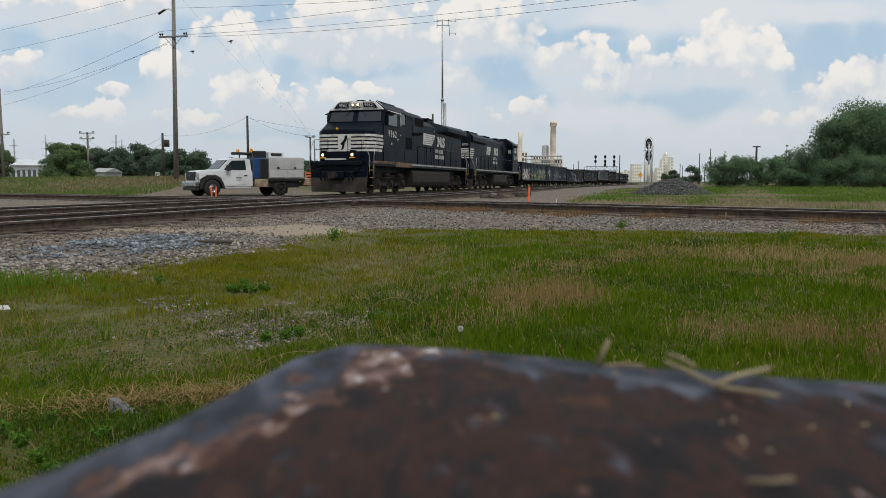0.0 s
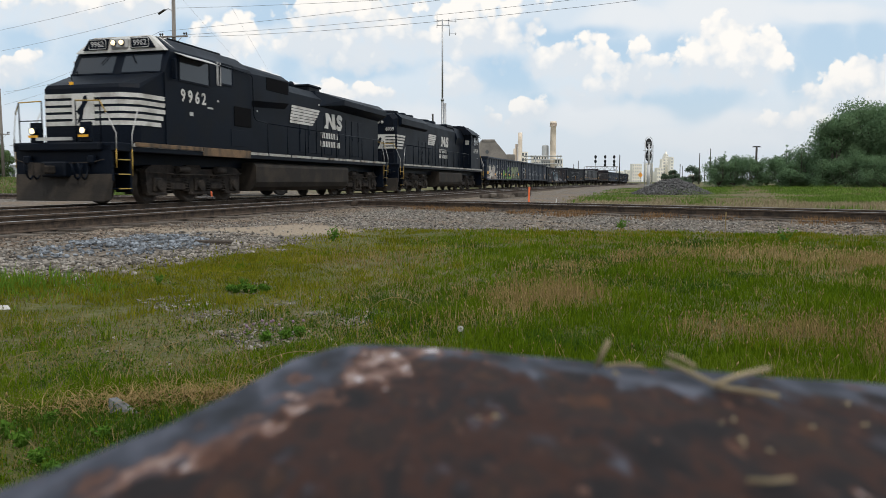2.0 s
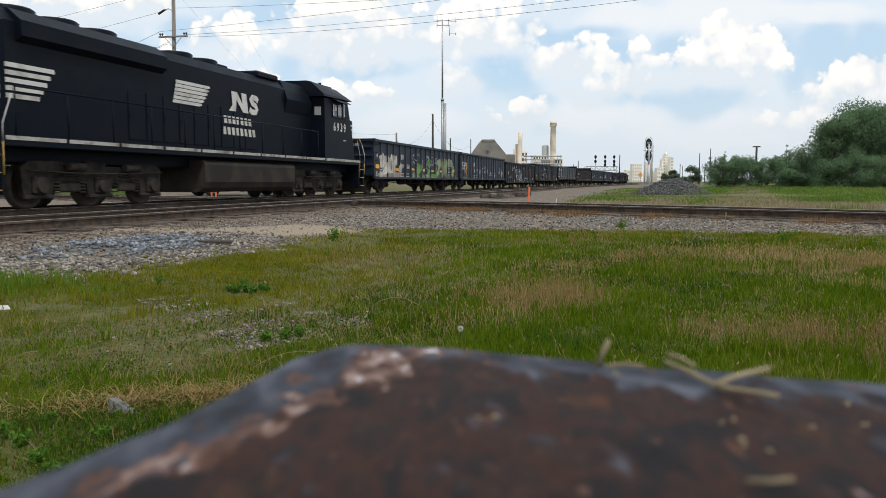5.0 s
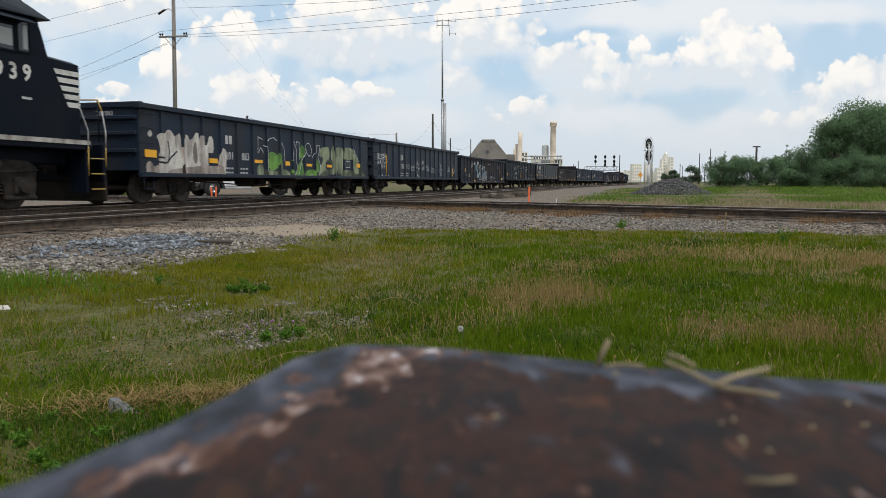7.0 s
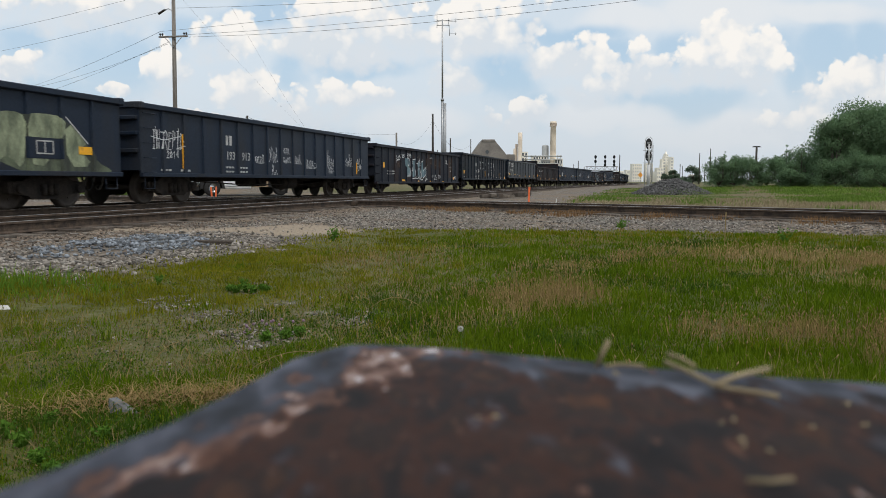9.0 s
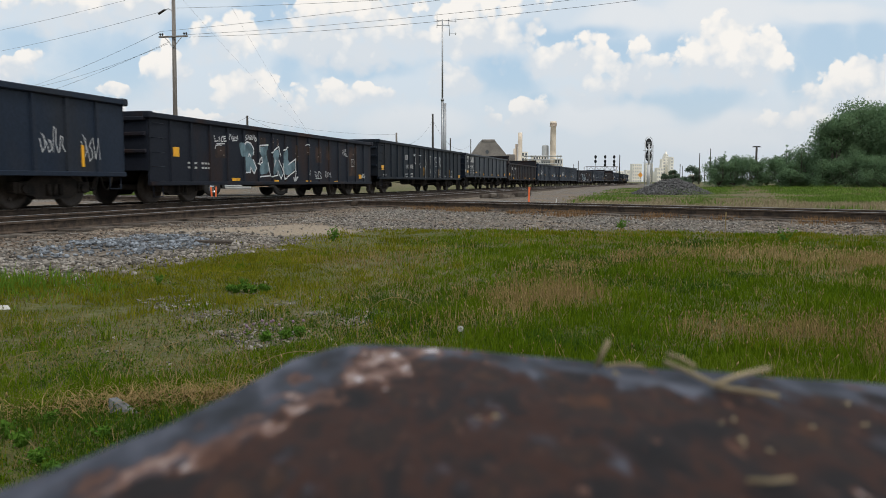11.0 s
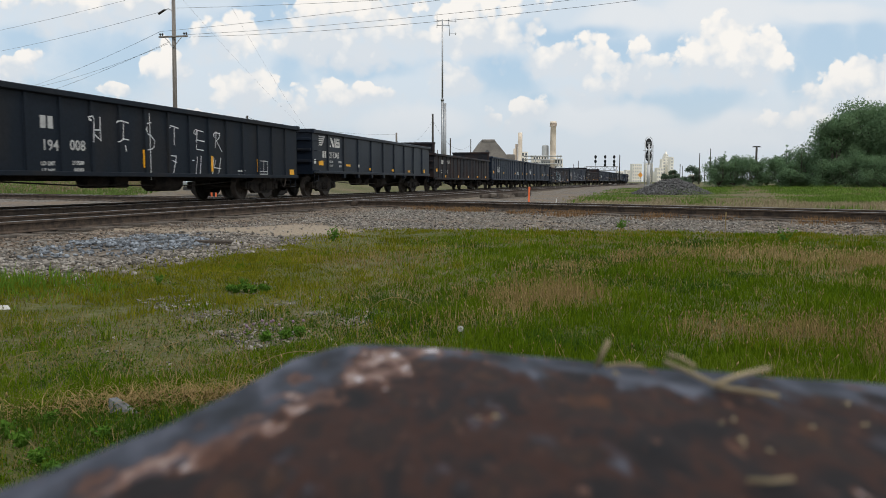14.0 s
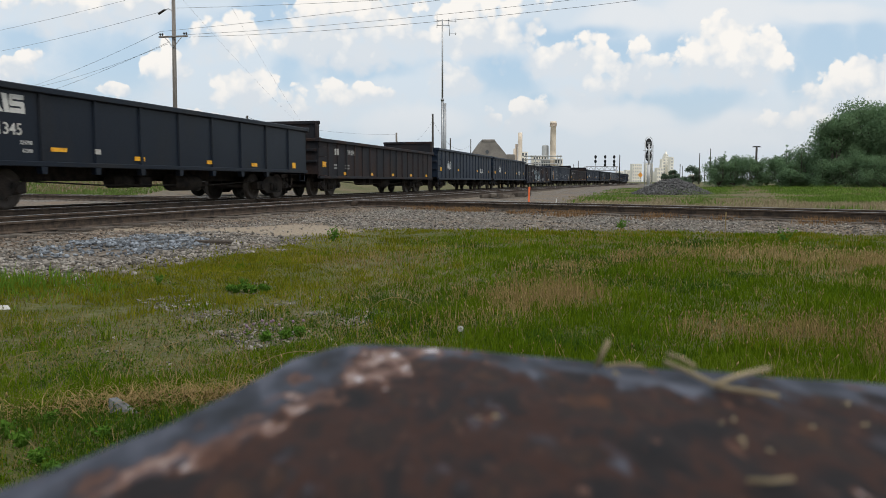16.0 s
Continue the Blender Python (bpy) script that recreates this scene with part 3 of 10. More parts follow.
def build_track(name, label, sample, ties, tie_mesh):
    tr = tagged(new(name), label, "railway track", "tracks at the crossing", "structure")
    for side in (-0.7525, 0.7525):
        pts = sample(side)
        part("rail", sweep(pts, RAIL_PROFILE), RAILSIDE, tr, "rust-brown steel rail")
        part("rail_head", sweep(pts, [(-0.027, -0.003), (0.027, -0.003), (0.024, 0.004), (-0.024, 0.004)]), RAILTOP, tr, "bright worn running surface of a rail")
    for x, y, t in ties:
        o = part("tie", tie_mesh, None, tr)
        o.matrix_basis = pose(x, y, -0.172 - 0.09 + random.uniform(-0.012, 0.004), 0, random.uniform(-0.8, 0.8), -math.degrees(t) + random.uniform(-1, 1))
    return tr


def build_tracks():
    tie = M().box(-1.3, 1.3, -0.115, 0.115, -0.09, 0.09, 0.012).mesh("tie", TIE)

    def main(lat):
        def sample(side):
            return [on_track(s, lat + side) for s in list(np.arange(-160, 40, 10.0)) + list(np.arange(40, 560, 4.0))]
        return sample

    for name, lat, label in (("track_far", 0.0, "main-line track of rusty rails on ballast under the train"), ("track_near", NEAR_LAT, "empty main-line track of worn steel rails on timber ties")):
        build_track(name, label, main(lat), [on_track(s, lat) for s in np.arange(-26, 52, 0.52)], tie)
    us = np.linspace(0.0, 1.0, 120)
    build_track("track_crossing", "single track with rusty rails that crosses the two main tracks", lambda side: [cross_point(u, side - 0.7525) for u in us],
                [cross_point(u, -0.7525) for u in np.linspace(0.2, 0.86, 150)], tie)
    # guard rails and castings of the two diamonds
    for lat in (0.0, NEAR_LAT):
        best = min(np.linspace(0.2, 0.7, 500), key=lambda u: abs(main_lat(*cross_point(u, -0.75)[:2]) - lat))
        cx, cy, ct = cross_point(best, -0.7525)
        s0 = (cy - Y0 + lat * math.sin(HEADING)) / math.cos(HEADING)
        dia = tagged(new("diamond_crossing", None), "bolted steel frog where two tracks cross", "rail crossing", "diamonds", "structure")
        for side in (-0.66, 0.66):
            part("guard_rail", sweep([on_track(s, lat + side) for s in np.linspace(s0 - 3.4, s0 + 3.4, 6)], RAIL_PROFILE), RAILSIDE, dia)
            part("guard_rail", sweep([cross_point(best + d, side - 0.7525) for d in np.linspace(-0.035, 0.035, 6)], RAIL_PROFILE), RAILSIDE, dia)
        for a in (-0.9, 0.9):
            for b in (-0.85, 0.85):
                px, py, _ = on_track(s0 + b * 1.1, lat + a)
                part("frog_casting", M().box(-0.5, 0.5, -0.07, 0.07, -0.17, -0.035, 0.015, pose(px, py, 0, 0, 0, -math.degrees(HEADING) + 90)), RAILSIDE, dia)


build_tracks()


# ---------------------------------------------------------------- rolling stock
SCREEN = glass("cab_glass_reflecting", (0.014, 0.019, 0.027), 0.10)
SCREEN.node_tree.nodes["Principled BSDF"].inputs["Specular IOR Level"].default_value = 0.55
TANK = mat("dusty_black_tank", (0.024, 0.021, 0.0185), 0.7, 0, 1.5, 0.3, 0.08, (0.048, 0.039, 0.031), 0.5, spec=0.15)
TANSILL = mat("dusty_tan_sill", (0.17, 0.105, 0.055), 0.8, 0, 2.5, 0.35, 0.1, (0.06, 0.045, 0.032), 0.5, stretch=(1, 1, 0.4))
SIGHT = mat("black_screen_mesh", (0.004, 0.004, 0.005), 0.9, 0, 20, 0.2, 0.2, spec=0.1)
# A car's own space: x forward, +y the side turned to the viewer, z up from the rail tops.
TRAIN, WHEELSETS = [], []


def wheelset_mesh(r, gauge=0.7525, n=26):
    m = M()
    ring = [(0.09, -0.07), (0.16, -0.07), (0.20, -0.03), (r * 0.72, 0.0), (r * 0.82, -0.045), (r, -0.05), (r, 0.05), (r + 0.028, 0.062), (r + 0.028, 0.085), (r * 0.83, 0.09), (r * 0.70, 0.05), (0.18, 0.05), (0.12, 0.09), (0.09, 0.09)]
    for sgn in (1, -1):
        m.lathe(ring, n, pose(0, sgn * gauge, 0, 90 * sgn, 0, 0))
        for k in range(5):
            a = k * 2 * math.pi / 5
            m.box(-0.03, 0.03, -0.006, 0.006, -0.05, 0.05, 0, pose(r * 0.5 * math.cos(a), sgn * (gauge + 0.035), r * 0.5 * math.sin(a), 0, math.degrees(-a), 0))
    m.tube((0, -1.05, 0), (0, 1.05, 0), 0.085, n=10)
    return m.mesh("wheelset", WHEEL)


FREIGHT_WHEELS, LOCO_WHEELS = wheelset_mesh(0.45), wheelset_mesh(0.51)


def bogie(parent, x, axles, spacing, r, wheels, frame_mesh, bolster):
    b = part("bogie", bolster, None, parent, at=pose(x, 0, 0))
    for sgn in (1, -1):
        part("side_frame", frame_mesh, None, b, at=pose(0, sgn * 1.02, 0, 0, 0, 0 if sgn > 0 else 180))
    for k in range(axles):
        part("wheelset", wheels, None, b, at=pose((k - (axles - 1) / 2) * spacing, 0, r))
    return b


def freight_frame():
    m = M()
    m.prism([(-1.15, 0.36), (-0.62, 0.30), (-0.5, 0.22), (0.5, 0.22), (0.62, 0.30), (1.15, 0.36), (1.15, 0.60), (0.75, 0.62), (0.42, 0.80), (-0.42, 0.80), (-0.75, 0.62), (-1.15, 0.60)], "y", -0.09, 0.09)
    for x in (-0.89, 0.89):
        m.tube((x, 0.0, 0.45), (x, 0.19, 0.45), 0.10, n=12)
        m.box(x - 0.16, x + 0.16, -0.11, 0.12, 0.34, 0.60, 0.02)
    for x in (-0.18, 0, 0.18):
        m.tube((x, 0.11, 0.30), (x, 0.11, 0.56), 0.07, n=8)
    return m.mesh("side_frame", GRIME)


def freight_bolster():
    m = M().box(-0.2, 0.2, -1.0, 1.0, 0.5, 0.78, 0.03)
    for x in (-0.5, 0.5):
        m.box(x - 0.06, x + 0.06, -0.8, 0.8, 0.36, 0.44, 0.01)
    return m.mesh("bogie", GRIME)


def loco_frame():
    """Cast side frame: a deep top beam, a pair of legs at each axle, springs and axle boxes."""
    m = M()
    bottom = [(-2.42, 0.60)]
    for x in (-1.98, 0.0, 1.98):
        bottom += [(x - 0.46, 0.56), (x - 0.40, 0.27), (x + 0.40, 0.27), (x + 0.46, 0.56)]
        if x < 1.5:
            bottom += [(x + 0.62, 0.56), (x + 0.80, 0.62), (x + 1.18, 0.62), (x + 1.36, 0.56)]
    m.prism(bottom + [(2.42, 0.60), (2.46, 0.92), (2.2, 1.06), (1.3, 1.08), (1.0, 0.98), (-1.0, 0.98), (-1.3, 1.08), (-2.2, 1.06), (-2.46, 0.92)], "y", -0.10, 0.08)
    m.box(-2.30, 2.30, -0.07, 0.05, 0.44, 0.72, 0.03)
    for x in (-1.0, 1.0):
        m.box(x - 0.34, x + 0.34, 0.02, 0.12, 0.36, 0.58, 0.04)
    for x in (-1.98, 0, 1.98):
        m.box(x - 0.20, x + 0.20, 0.0, 0.16, 0.32, 0.72, 0.04)
        m.tube((x, 0.1, 0.51), (x, 0.24, 0.51), 0.15, n=14)
        m.box(x - 0.42, x + 0.42, 0.02, 0.13, 0.22, 0.31, 0.02)
    for x in (-1.42, -0.58, 0.58, 1.42):
        for k in range(5):
            m.tube((x, 0.0, 0.34 + k * 0.075), (x, 0.0, 0.375 + k * 0.075), 0.12, n=12)
    for x in (-0.99, 0.99):
        m.tube((x, 0.06, 0.86), (x, 0.20, 0.86), 0.11, n=12)
        m.box(x - 0.3, x + 0.3, 0.06, 0.14, 0.72, 0.80, 0.02)
        m.tube((x - 0.34, 0.2, 0.95), (x + 0.20, 0.2, 0.95), 0.10, n=12)
    m.path([(-2.4, 0.16, 0.86), (-1.0, 0.22, 0.80), (1.0, 0.22, 0.80), (2.4, 0.16, 0.86)], 0.022)
    return m.mesh("side_frame", GRIME)


def loco_bolster():
    m = M().box(-2.3, 2.3, -0.9, 0.9, 0.62, 0.95, 0.05).box(-0.4, 0.4, -1.0, 1.0, 0.80, 1.10, 0.04)
    return m.mesh("bogie", GRIME)


FREIGHT_FRAME, FREIGHT_BOLSTER, LOCO_FRAME, LOCO_BOLSTER = freight_frame(), freight_bolster(), loco_frame(), loco_bolster()


def coupler_mesh():
    m = M().box(-0.75, 0.0, -0.09, 0.09, 0.78, 0.98, 0.03)
    m.prism([(0.0, -0.16), (0.16, -0.17), (0.30, -0.06), (0.24, 0.02), (0.30, 0.12), (0.18, 0.18), (0.0, 0.14)], "z", 0.74, 1.02)
    return m.mesh("coupler", GRIME)


COUPLER = coupler_mesh()


def hose(x0, x1, y, z0, sag):
    return [(x0 + (x1 - x0) * k / 6, y, z0 - sag * (1 - (k / 3 - 1) ** 2)) for k in range(7)]


# -- paint that follows a ribbed side
def clip_x(poly, a, b):
    for lim, keep in ((a, 1), (b, -1)):
        out = []
        for p, q in zip(poly, poly[1:] + poly[:1]):
            pi, qi = keep * (p[0] - lim) >= 0, keep * (q[0] - lim) >= 0
            if pi:
                out.append(p)
            if pi != qi:
                u = (lim - p[0]) / (q[0] - p[0])
                out.append((lim, p[1] + u * (q[1] - p[1])))
        poly = out
        if not poly:
            return []
    return poly


class Side:
    """The ribbed near side of a gondola: where its ribs stand and how far out."""

    def __init__(self, length, n, y=1.50, rib=0.048, w=0.13, inset=0.95):
        self.xs = [-length / 2 + inset + k * (length - 2 * inset) / (n - 1) for k in range(n)]
        self.y, self.rib, self.w, self.half = y, rib, w, length / 2

    def zones(self):
        """Stretches of the side between its creases."""
        cuts = [-self.half]
        for x in self.xs:
            cuts += [x - self.w / 2, x - self.w / 2 + 0.02, x + self.w / 2 - 0.02, x + self.w / 2]
        return list(zip(cuts, cuts[1:] + [self.half]))

    def out(self, x):
        """How far out the skin lies at x: on a panel, on a rib's flank or on its face."""
        return self.y + max([0.0] + [self.rib * min(1.0, (self.w / 2 - abs(x - r)) / 0.02) for r in self.xs if abs(x - r) < self.w / 2])

    def paint(self, m, poly, lift=0.0):
        """A film of paint that follows panels and ribs as one skin."""
        known = {(round(p[0], 4), round(p[2], 4)): i for i, p in enumerate(m.v)}
        for a, b in self.zones():
            p = clip_x(list(poly), a, b)
            if len(p) < 3 or max(q[0] for q in p) - min(q[0] for q in p) < 1e-4:
                continue
            face = []
            for x, z in p:
                key = (round(x, 4), round(z, 4))
                if key not in known:
                    known[key] = len(m.v)
                    m.v.append((x, self.out(x) + 0.004 + lift, z))
                if known[key] not in face:
                    face.append(known[key])
            if len(face) >= 3:
                m.f.append(tuple(face)); m.s.append(False)
        return m

    def stroke(self, m, pts, w, lift=0.0):
        """A sprayed line of width w, mitred at its bends."""
        P = [Vector(p) for p in pts]
        P = [p for i, p in enumerate(P) if i == 0 or (p - P[i - 1]).length > 1e-3]
        if len(P) < 2:
            return m
        dirs = [(q - p).normalized() for p, q in zip(P, P[1:])]
        rims = []
        for i, p in enumerate(P):
            d0, d1 = dirs[max(0, i - 1)], dirs[min(i, len(dirs) - 1)]
            t = d0 + d1
            t = t.normalized() if t.length > 0.3 else d0
            n = Vector((-t.y, t.x))
            k = min(1.8, 1 / max(0.3, n.dot(Vector((-d0.y, d0.x)))))
            end = -d0 * (w * 0.4) if i == 0 else (d1 * (w * 0.4) if i == len(P) - 1 else Vector((0, 0)))
            rims.append((p + end + n * w / 2 * k, p + end - n * w / 2 * k))
        for (a, b), (c, d) in zip(rims, rims[1:]):
            self.paint(m, [tuple(a), tuple(c), tuple(d), tuple(b)], lift)
        return m


def gondola(label, paint, L=16.6, H=2.63, bottom=0.75, ribs=16, ends=0.0, deep=False, load=0.0, inset=0.95):
    """An open-topped freight car. ends: how far its end walls stand above the sides."""
    g = thing("gondola_car", label, "railway wagon", "gondola cars of the train")
    h = L / 2
    side = Side(L, ribs, inset=inset)
    rng = random.Random(len(TRAIN) + 5)
    part("floor", M().box(-h, h, -1.46, 1.46, 0.98, 1.06), GRIME, g)
    part("center_sill", M().box(-h + 0.2, h - 0.2, -0.2, 0.2, 0.62, 0.98, 0.02), GRIME, g)
    rib = M().prism([(-0.065, 0), (0.065, 0), (0.045, 0.048), (-0.045, 0.048)], "z", bottom + 0.06, H - 0.13).mesh("rib", paint)
    for sgn in (1, -1):
        part("side_sheet", M().box(-h, h, 1.45 if sgn > 0 else -1.5, 1.5 if sgn > 0 else -1.45, bottom, H - 0.05), paint, g)
        y0, y1 = (1.42, 1.60) if sgn > 0 else (-1.60, -1.42)
        part("top_chord", M().box(-h - 0.02, h + 0.02, y0, y1, H - 0.14, H, 0.02), paint, g)
        part("side_sill", M().box(-h, h, 1.46 if sgn > 0 else -1.57, 1.57 if sgn > 0 else -1.46, bottom - 0.02, bottom + 0.09, 0.012), paint, g)
        for x in side.xs:
            part("rib", rib, None, g, at=pose(x, sgn * 1.5, 0, 0, 0, 0 if sgn > 0 else 180))
        if deep:
            for x in side.xs[1:-1]:
                part("side_stake_foot", M().prism([(x - 0.10, bottom), (x + 0.10, bottom), (x + 0.07, bottom - 0.18), (x - 0.07, bottom - 0.18)], "y", sgn * 1.42, sgn * 1.56), paint, g)
    zt = H + ends
    for e in (1, -1):
        x0, x1 = (h - 0.04, h + 0.02) if e > 0 else (-h - 0.02, -h + 0.04)
        part("end_wall", M().box(x0, x1, -1.5, 1.5, 0.9, zt - 0.03), paint, g)
        part("end_chord", M().box(min(x0, x1) - 0.05, max(x0, x1) + 0.05, -1.56, 1.56, zt - 0.13, zt + (0.025 if ends == 0 else 0), 0.02), paint, g)
        for z in (1.35, 1.8, 2.2):
            part("end_rib", M().box(e * h - 0.02, e * h + 0.09, -1.45, 1.45, z, z + 0.11, 0.02), paint, g) if e > 0 else part("end_rib", M().box(-h - 0.09, -h + 0.02, -1.45, 1.45, z, z + 0.11, 0.02), paint, g)
        for sgn in (1, -1):
            part("corner_cap", M().box(e * h - 0.10, e * h + 0.10, sgn * 1.5 - 0.10, sgn * 1.5 + 0.115, H - 0.16, H + 0.022, 0.03), paint, g)
        if ends:
            for sgn in (1, -1):
                part("corner_post", M().box(e * h - 0.1, e * h + 0.1, sgn * 1.46 - 0.06, sgn * 1.46 + 0.06, H - 0.1, zt - 0.02, 0.02), paint, g)
        # ladder and grab irons near one corner of each end
        lx = e * (h - 0.28)
        for z in np.arange(bottom + 0.1, H - 0.25, 0.38):
            part("ladder_rung", M().path([(lx - 0.2, 1.52 * e, z), (lx - 0.2, 1.63 * e, z), (lx + 0.2, 1.63 * e, z), (lx + 0.2, 1.52 * e, z)], 0.011, 5), paint, g)
        part("coupler", COUPLER, None, g, at=pose(e * (h + 0.18), 0, 0, 0, 0, 0 if e > 0 else 180))
        part("brake_hose", M().path(hose(e * h, e * (h + 0.46), 0.35, 0.72, 0.34), 0.028), GRAYWHITE if rng.random() < 0.15 else GRIME, g, "grey rubber brake hose")
        st = M().path([(e * (h - 0.15), 1.5, bottom), (e * (h - 0.15), 1.5, bottom - 0.32), (e * (h - 0.55), 1.5, bottom - 0.32), (e * (h - 0.55), 1.5, bottom)], 0.014)
        part("step", st, paint, g)
        bogie(g, e * (h - 1.95), 2, 1.78, 0.45, FREIGHT_WHEELS, FREIGHT_FRAME, FREIGHT_BOLSTER)
    # brake gear between the bogies
    part("air_reservoir", M().tube((-1.9, 0.75, 0.58), (-0.6, 0.75, 0.58), 0.24, n=16), GRIME, g)
    part("brake_cylinder", M().tube((1.0, 0.6, 0.62), (1.8, 0.6, 0.62), 0.18, n=14).box(0.4, 0.95, 0.4, 0.9, 0.45, 0.75, 0.03), GRIME, g)
    part("brake_rod", M().path([(-5.0, 0.9, 0.62), (-2.4, 0.95, 0.5), (2.6, 0.95, 0.52), (5.0, 0.9, 0.62)], 0.02), GRIME, g)
    if load:
        lm = M()
        for k in range(60):
            x, y = rng.uniform(-h + 0.5, h - 0.5), rng.uniform(-1.2, 1.2)
            lm.box(-rng.uniform(0.2, 0.7), rng.uniform(0.2, 0.7), -0.3, 0.3, -0.15, 0.15, 0.03, pose(x, y, H - 0.35 + rng.uniform(0, load), rng.uniform(-30, 30), rng.uniform(-30, 30), rng.uniform(0, 180)))
        part("scrap_load", lm, GONBROWN, g, "rusty scrap heaped above the sides")
    return g, side


def marks(g, name, polys, side, material, label=""):
    for p in polys:
        m = side.paint(M(), p)
        if m.v:
            part(name, m, material, g, label)


def rect(x, z, w, h):
    return [(x - w / 2, z - h / 2), (x + w / 2, z - h / 2), (x + w / 2, z + h / 2), (x - w / 2, z + h / 2)]


def reflectors(g, side, spots):
    for x, z, w, h in spots:
        m = M()
        m.prism(rect(x, z, w, h), "y", side.y + 0.002, side.y + 0.018)
        part("reflector", m, REFLECT, g, "yellow reflective strip")


def number(g, side, text, x, z, size, material):
    """Painted figures on the near side, on the flat between ribs."""
    part("number_lettering", lettering(text, size, material, bold=0.004), None, g, at=pose(x, side.y + 0.008, z, 0, 0, 180))


RUSTY = mat("rust_scab", (0.052, 0.026, 0.0175), 0.9, 0, 5, 0.4, 0.2, (0.018, 0.013, 0.012), 0.75, stretch=(1, 1, 0.5))
PAINTS = {"white": mat("faded_white_spray_paint", (0.60, 0.58, 0.53), 0.8, 0, 3.2, 0.25, 0.05, (0.30, 0.27, 0.25), 0.6, stretch=(1, 1, 0.4)),
          "chalk": mat("white_spray_line", (0.66, 0.67, 0.68), 0.8, 0, 4, 0.1, 0.02),
          "green": mat("green_spray_paint", (0.14, 0.31, 0.05), 0.7, 0, 3, 0.3, 0.03, (0.06, 0.14, 0.035), 0.55, stretch=(1, 1, 0.5)),
          "sage": mat("pale_sage_spray_paint", (0.275, 0.315, 0.20), 0.8, 0, 3.5, 0.3, 0.03, (0.11, 0.13, 0.085), 0.65, stretch=(1, 1, 0.4)),
          "khaki": mat("khaki_spray_paint", (0.115, 0.140, 0.085), 0.8, 0, 2.6, 0.35, 0.03, (0.035, 0.042, 0.034), 0.8, stretch=(1, 1, 0.35)),
          "aqua": mat("pale_blue_spray_paint", (0.15, 0.235, 0.27), 0.8, 0, 2.2, 0.2, 0.03, (0.06, 0.10, 0.12), 0.5),
          "pink": mat("grey_pink_spray_paint", (0.40, 0.335, 0.30), 0.8, 0, 3, 0.3, 0.03, (0.16, 0.135, 0.12), 0.65, stretch=(1, 1, 0.4))}


def blob(rng, x0, x1, z0, z1, k=9, ragged=0.16):
    """A ragged painted patch."""
    top = [(x0 + (x1 - x0) * i / k, z1 - rng.random() * ragged * (z1 - z0) * (2.2 if i % 2 else 0.6)) for i in range(k + 1)]
    bot = [(x0 + (x1 - x0) * i / k, z0 + rng.random() * ragged * 0.5 * (z1 - z0)) for i in range(k + 1)]
    return top + bot[::-1]


def rounded(poly, times=2):
    """The same outline with its corners cut round."""
    for _ in range(times):
        poly = [(a[0] * u + b[0] * (1 - u), a[1] * u + b[1] * (1 - u)) for a, b in zip(poly, poly[1:] + poly[:1]) for u in (0.75, 0.25)]
    return poly


def scribble(rng, x, z, w, h, n):
    """A sprayed tag in one running hand: leaning loops, spikes and an underline, with no letters."""
    pts = []
    for k in range(n):
        u, kind = (k + 0.5) / n, rng.choice((0, 0, 1, 2))
        tall = h * rng.uniform(0.55, 1.0)
        cx, step = x + w / 2 - w * u, w / n
        foot, head = z - h / 2 + rng.uniform(0, 0.1) * h, z - h / 2 + tall
        if kind == 0:
            pts += [(cx + step * 0.5, foot), (cx + step * 0.3, head), (cx - step * 0.05, head - tall * 0.1), (cx + step * 0.1, foot + tall * 0.35), (cx - step * 0.3, foot)]
        elif kind == 1:
            pts += [(cx + step * 0.5, head), (cx + step * 0.1, foot), (cx - step * 0.1, head), (cx - step * 0.4, foot)]
        else:
            pts += [(cx + step * 0.4, foot + tall * 0.5), (cx + step * 0.1, foot), (cx - step * 0.4, foot + tall * 0.2), (cx - step * 0.25, foot + tall * 0.6), (cx + step * 0.15, foot + tall * 0.7)]
    if rng.random() < 0.2:
        pts += [(x - w * 0.55, z - h * 0.62), (x + w * 0.4, z - h * 0.58)]
    return pts


# the few hand-drawn letters that can be read on the cars, as strokes in a unit box
HAND = {"I": [[(0.5, 0), (0.5, 1)], [(0.2, 1), (0.8, 1)], [(0.2, 0), (0.8, 0)]], "N": [[(0.1, 0), (0.15, 1), (0.85, 0), (0.9, 1)]], "T": [[(0, 1), (1, 1)], [(0.5, 1), (0.45, 0)]],
        "R": [[(0.1, 0), (0.15, 1), (0.8, 0.85), (0.75, 0.55), (0.15, 0.5), (0.9, 0)]], "E": [[(0.9, 1), (0.15, 1), (0.1, 0), (0.9, 0)], [(0.12, 0.5), (0.7, 0.52)]], "P": [[(0.1, 0), (0.15, 1), (0.85, 0.85), (0.8, 0.5), (0.12, 0.45)]],
        "D": [[(0.1, 0), (0.15, 1), (0.7, 0.85), (0.95, 0.5), (0.7, 0.1), (0.1, 0)]], "2": [[(0.1, 0.8), (0.45, 1), (0.85, 0.8), (0.1, 0), (0.9, 0)]], "0": [[(0.5, 1), (0.1, 0.6), (0.3, 0.05), (0.75, 0.1), (0.9, 0.6), (0.5, 1)]],
        "1": [[(0.3, 0.75), (0.55, 1), (0.5, 0)]], "4": [[(0.7, 0), (0.7, 1), (0.1, 0.35), (0.95, 0.35)]]}


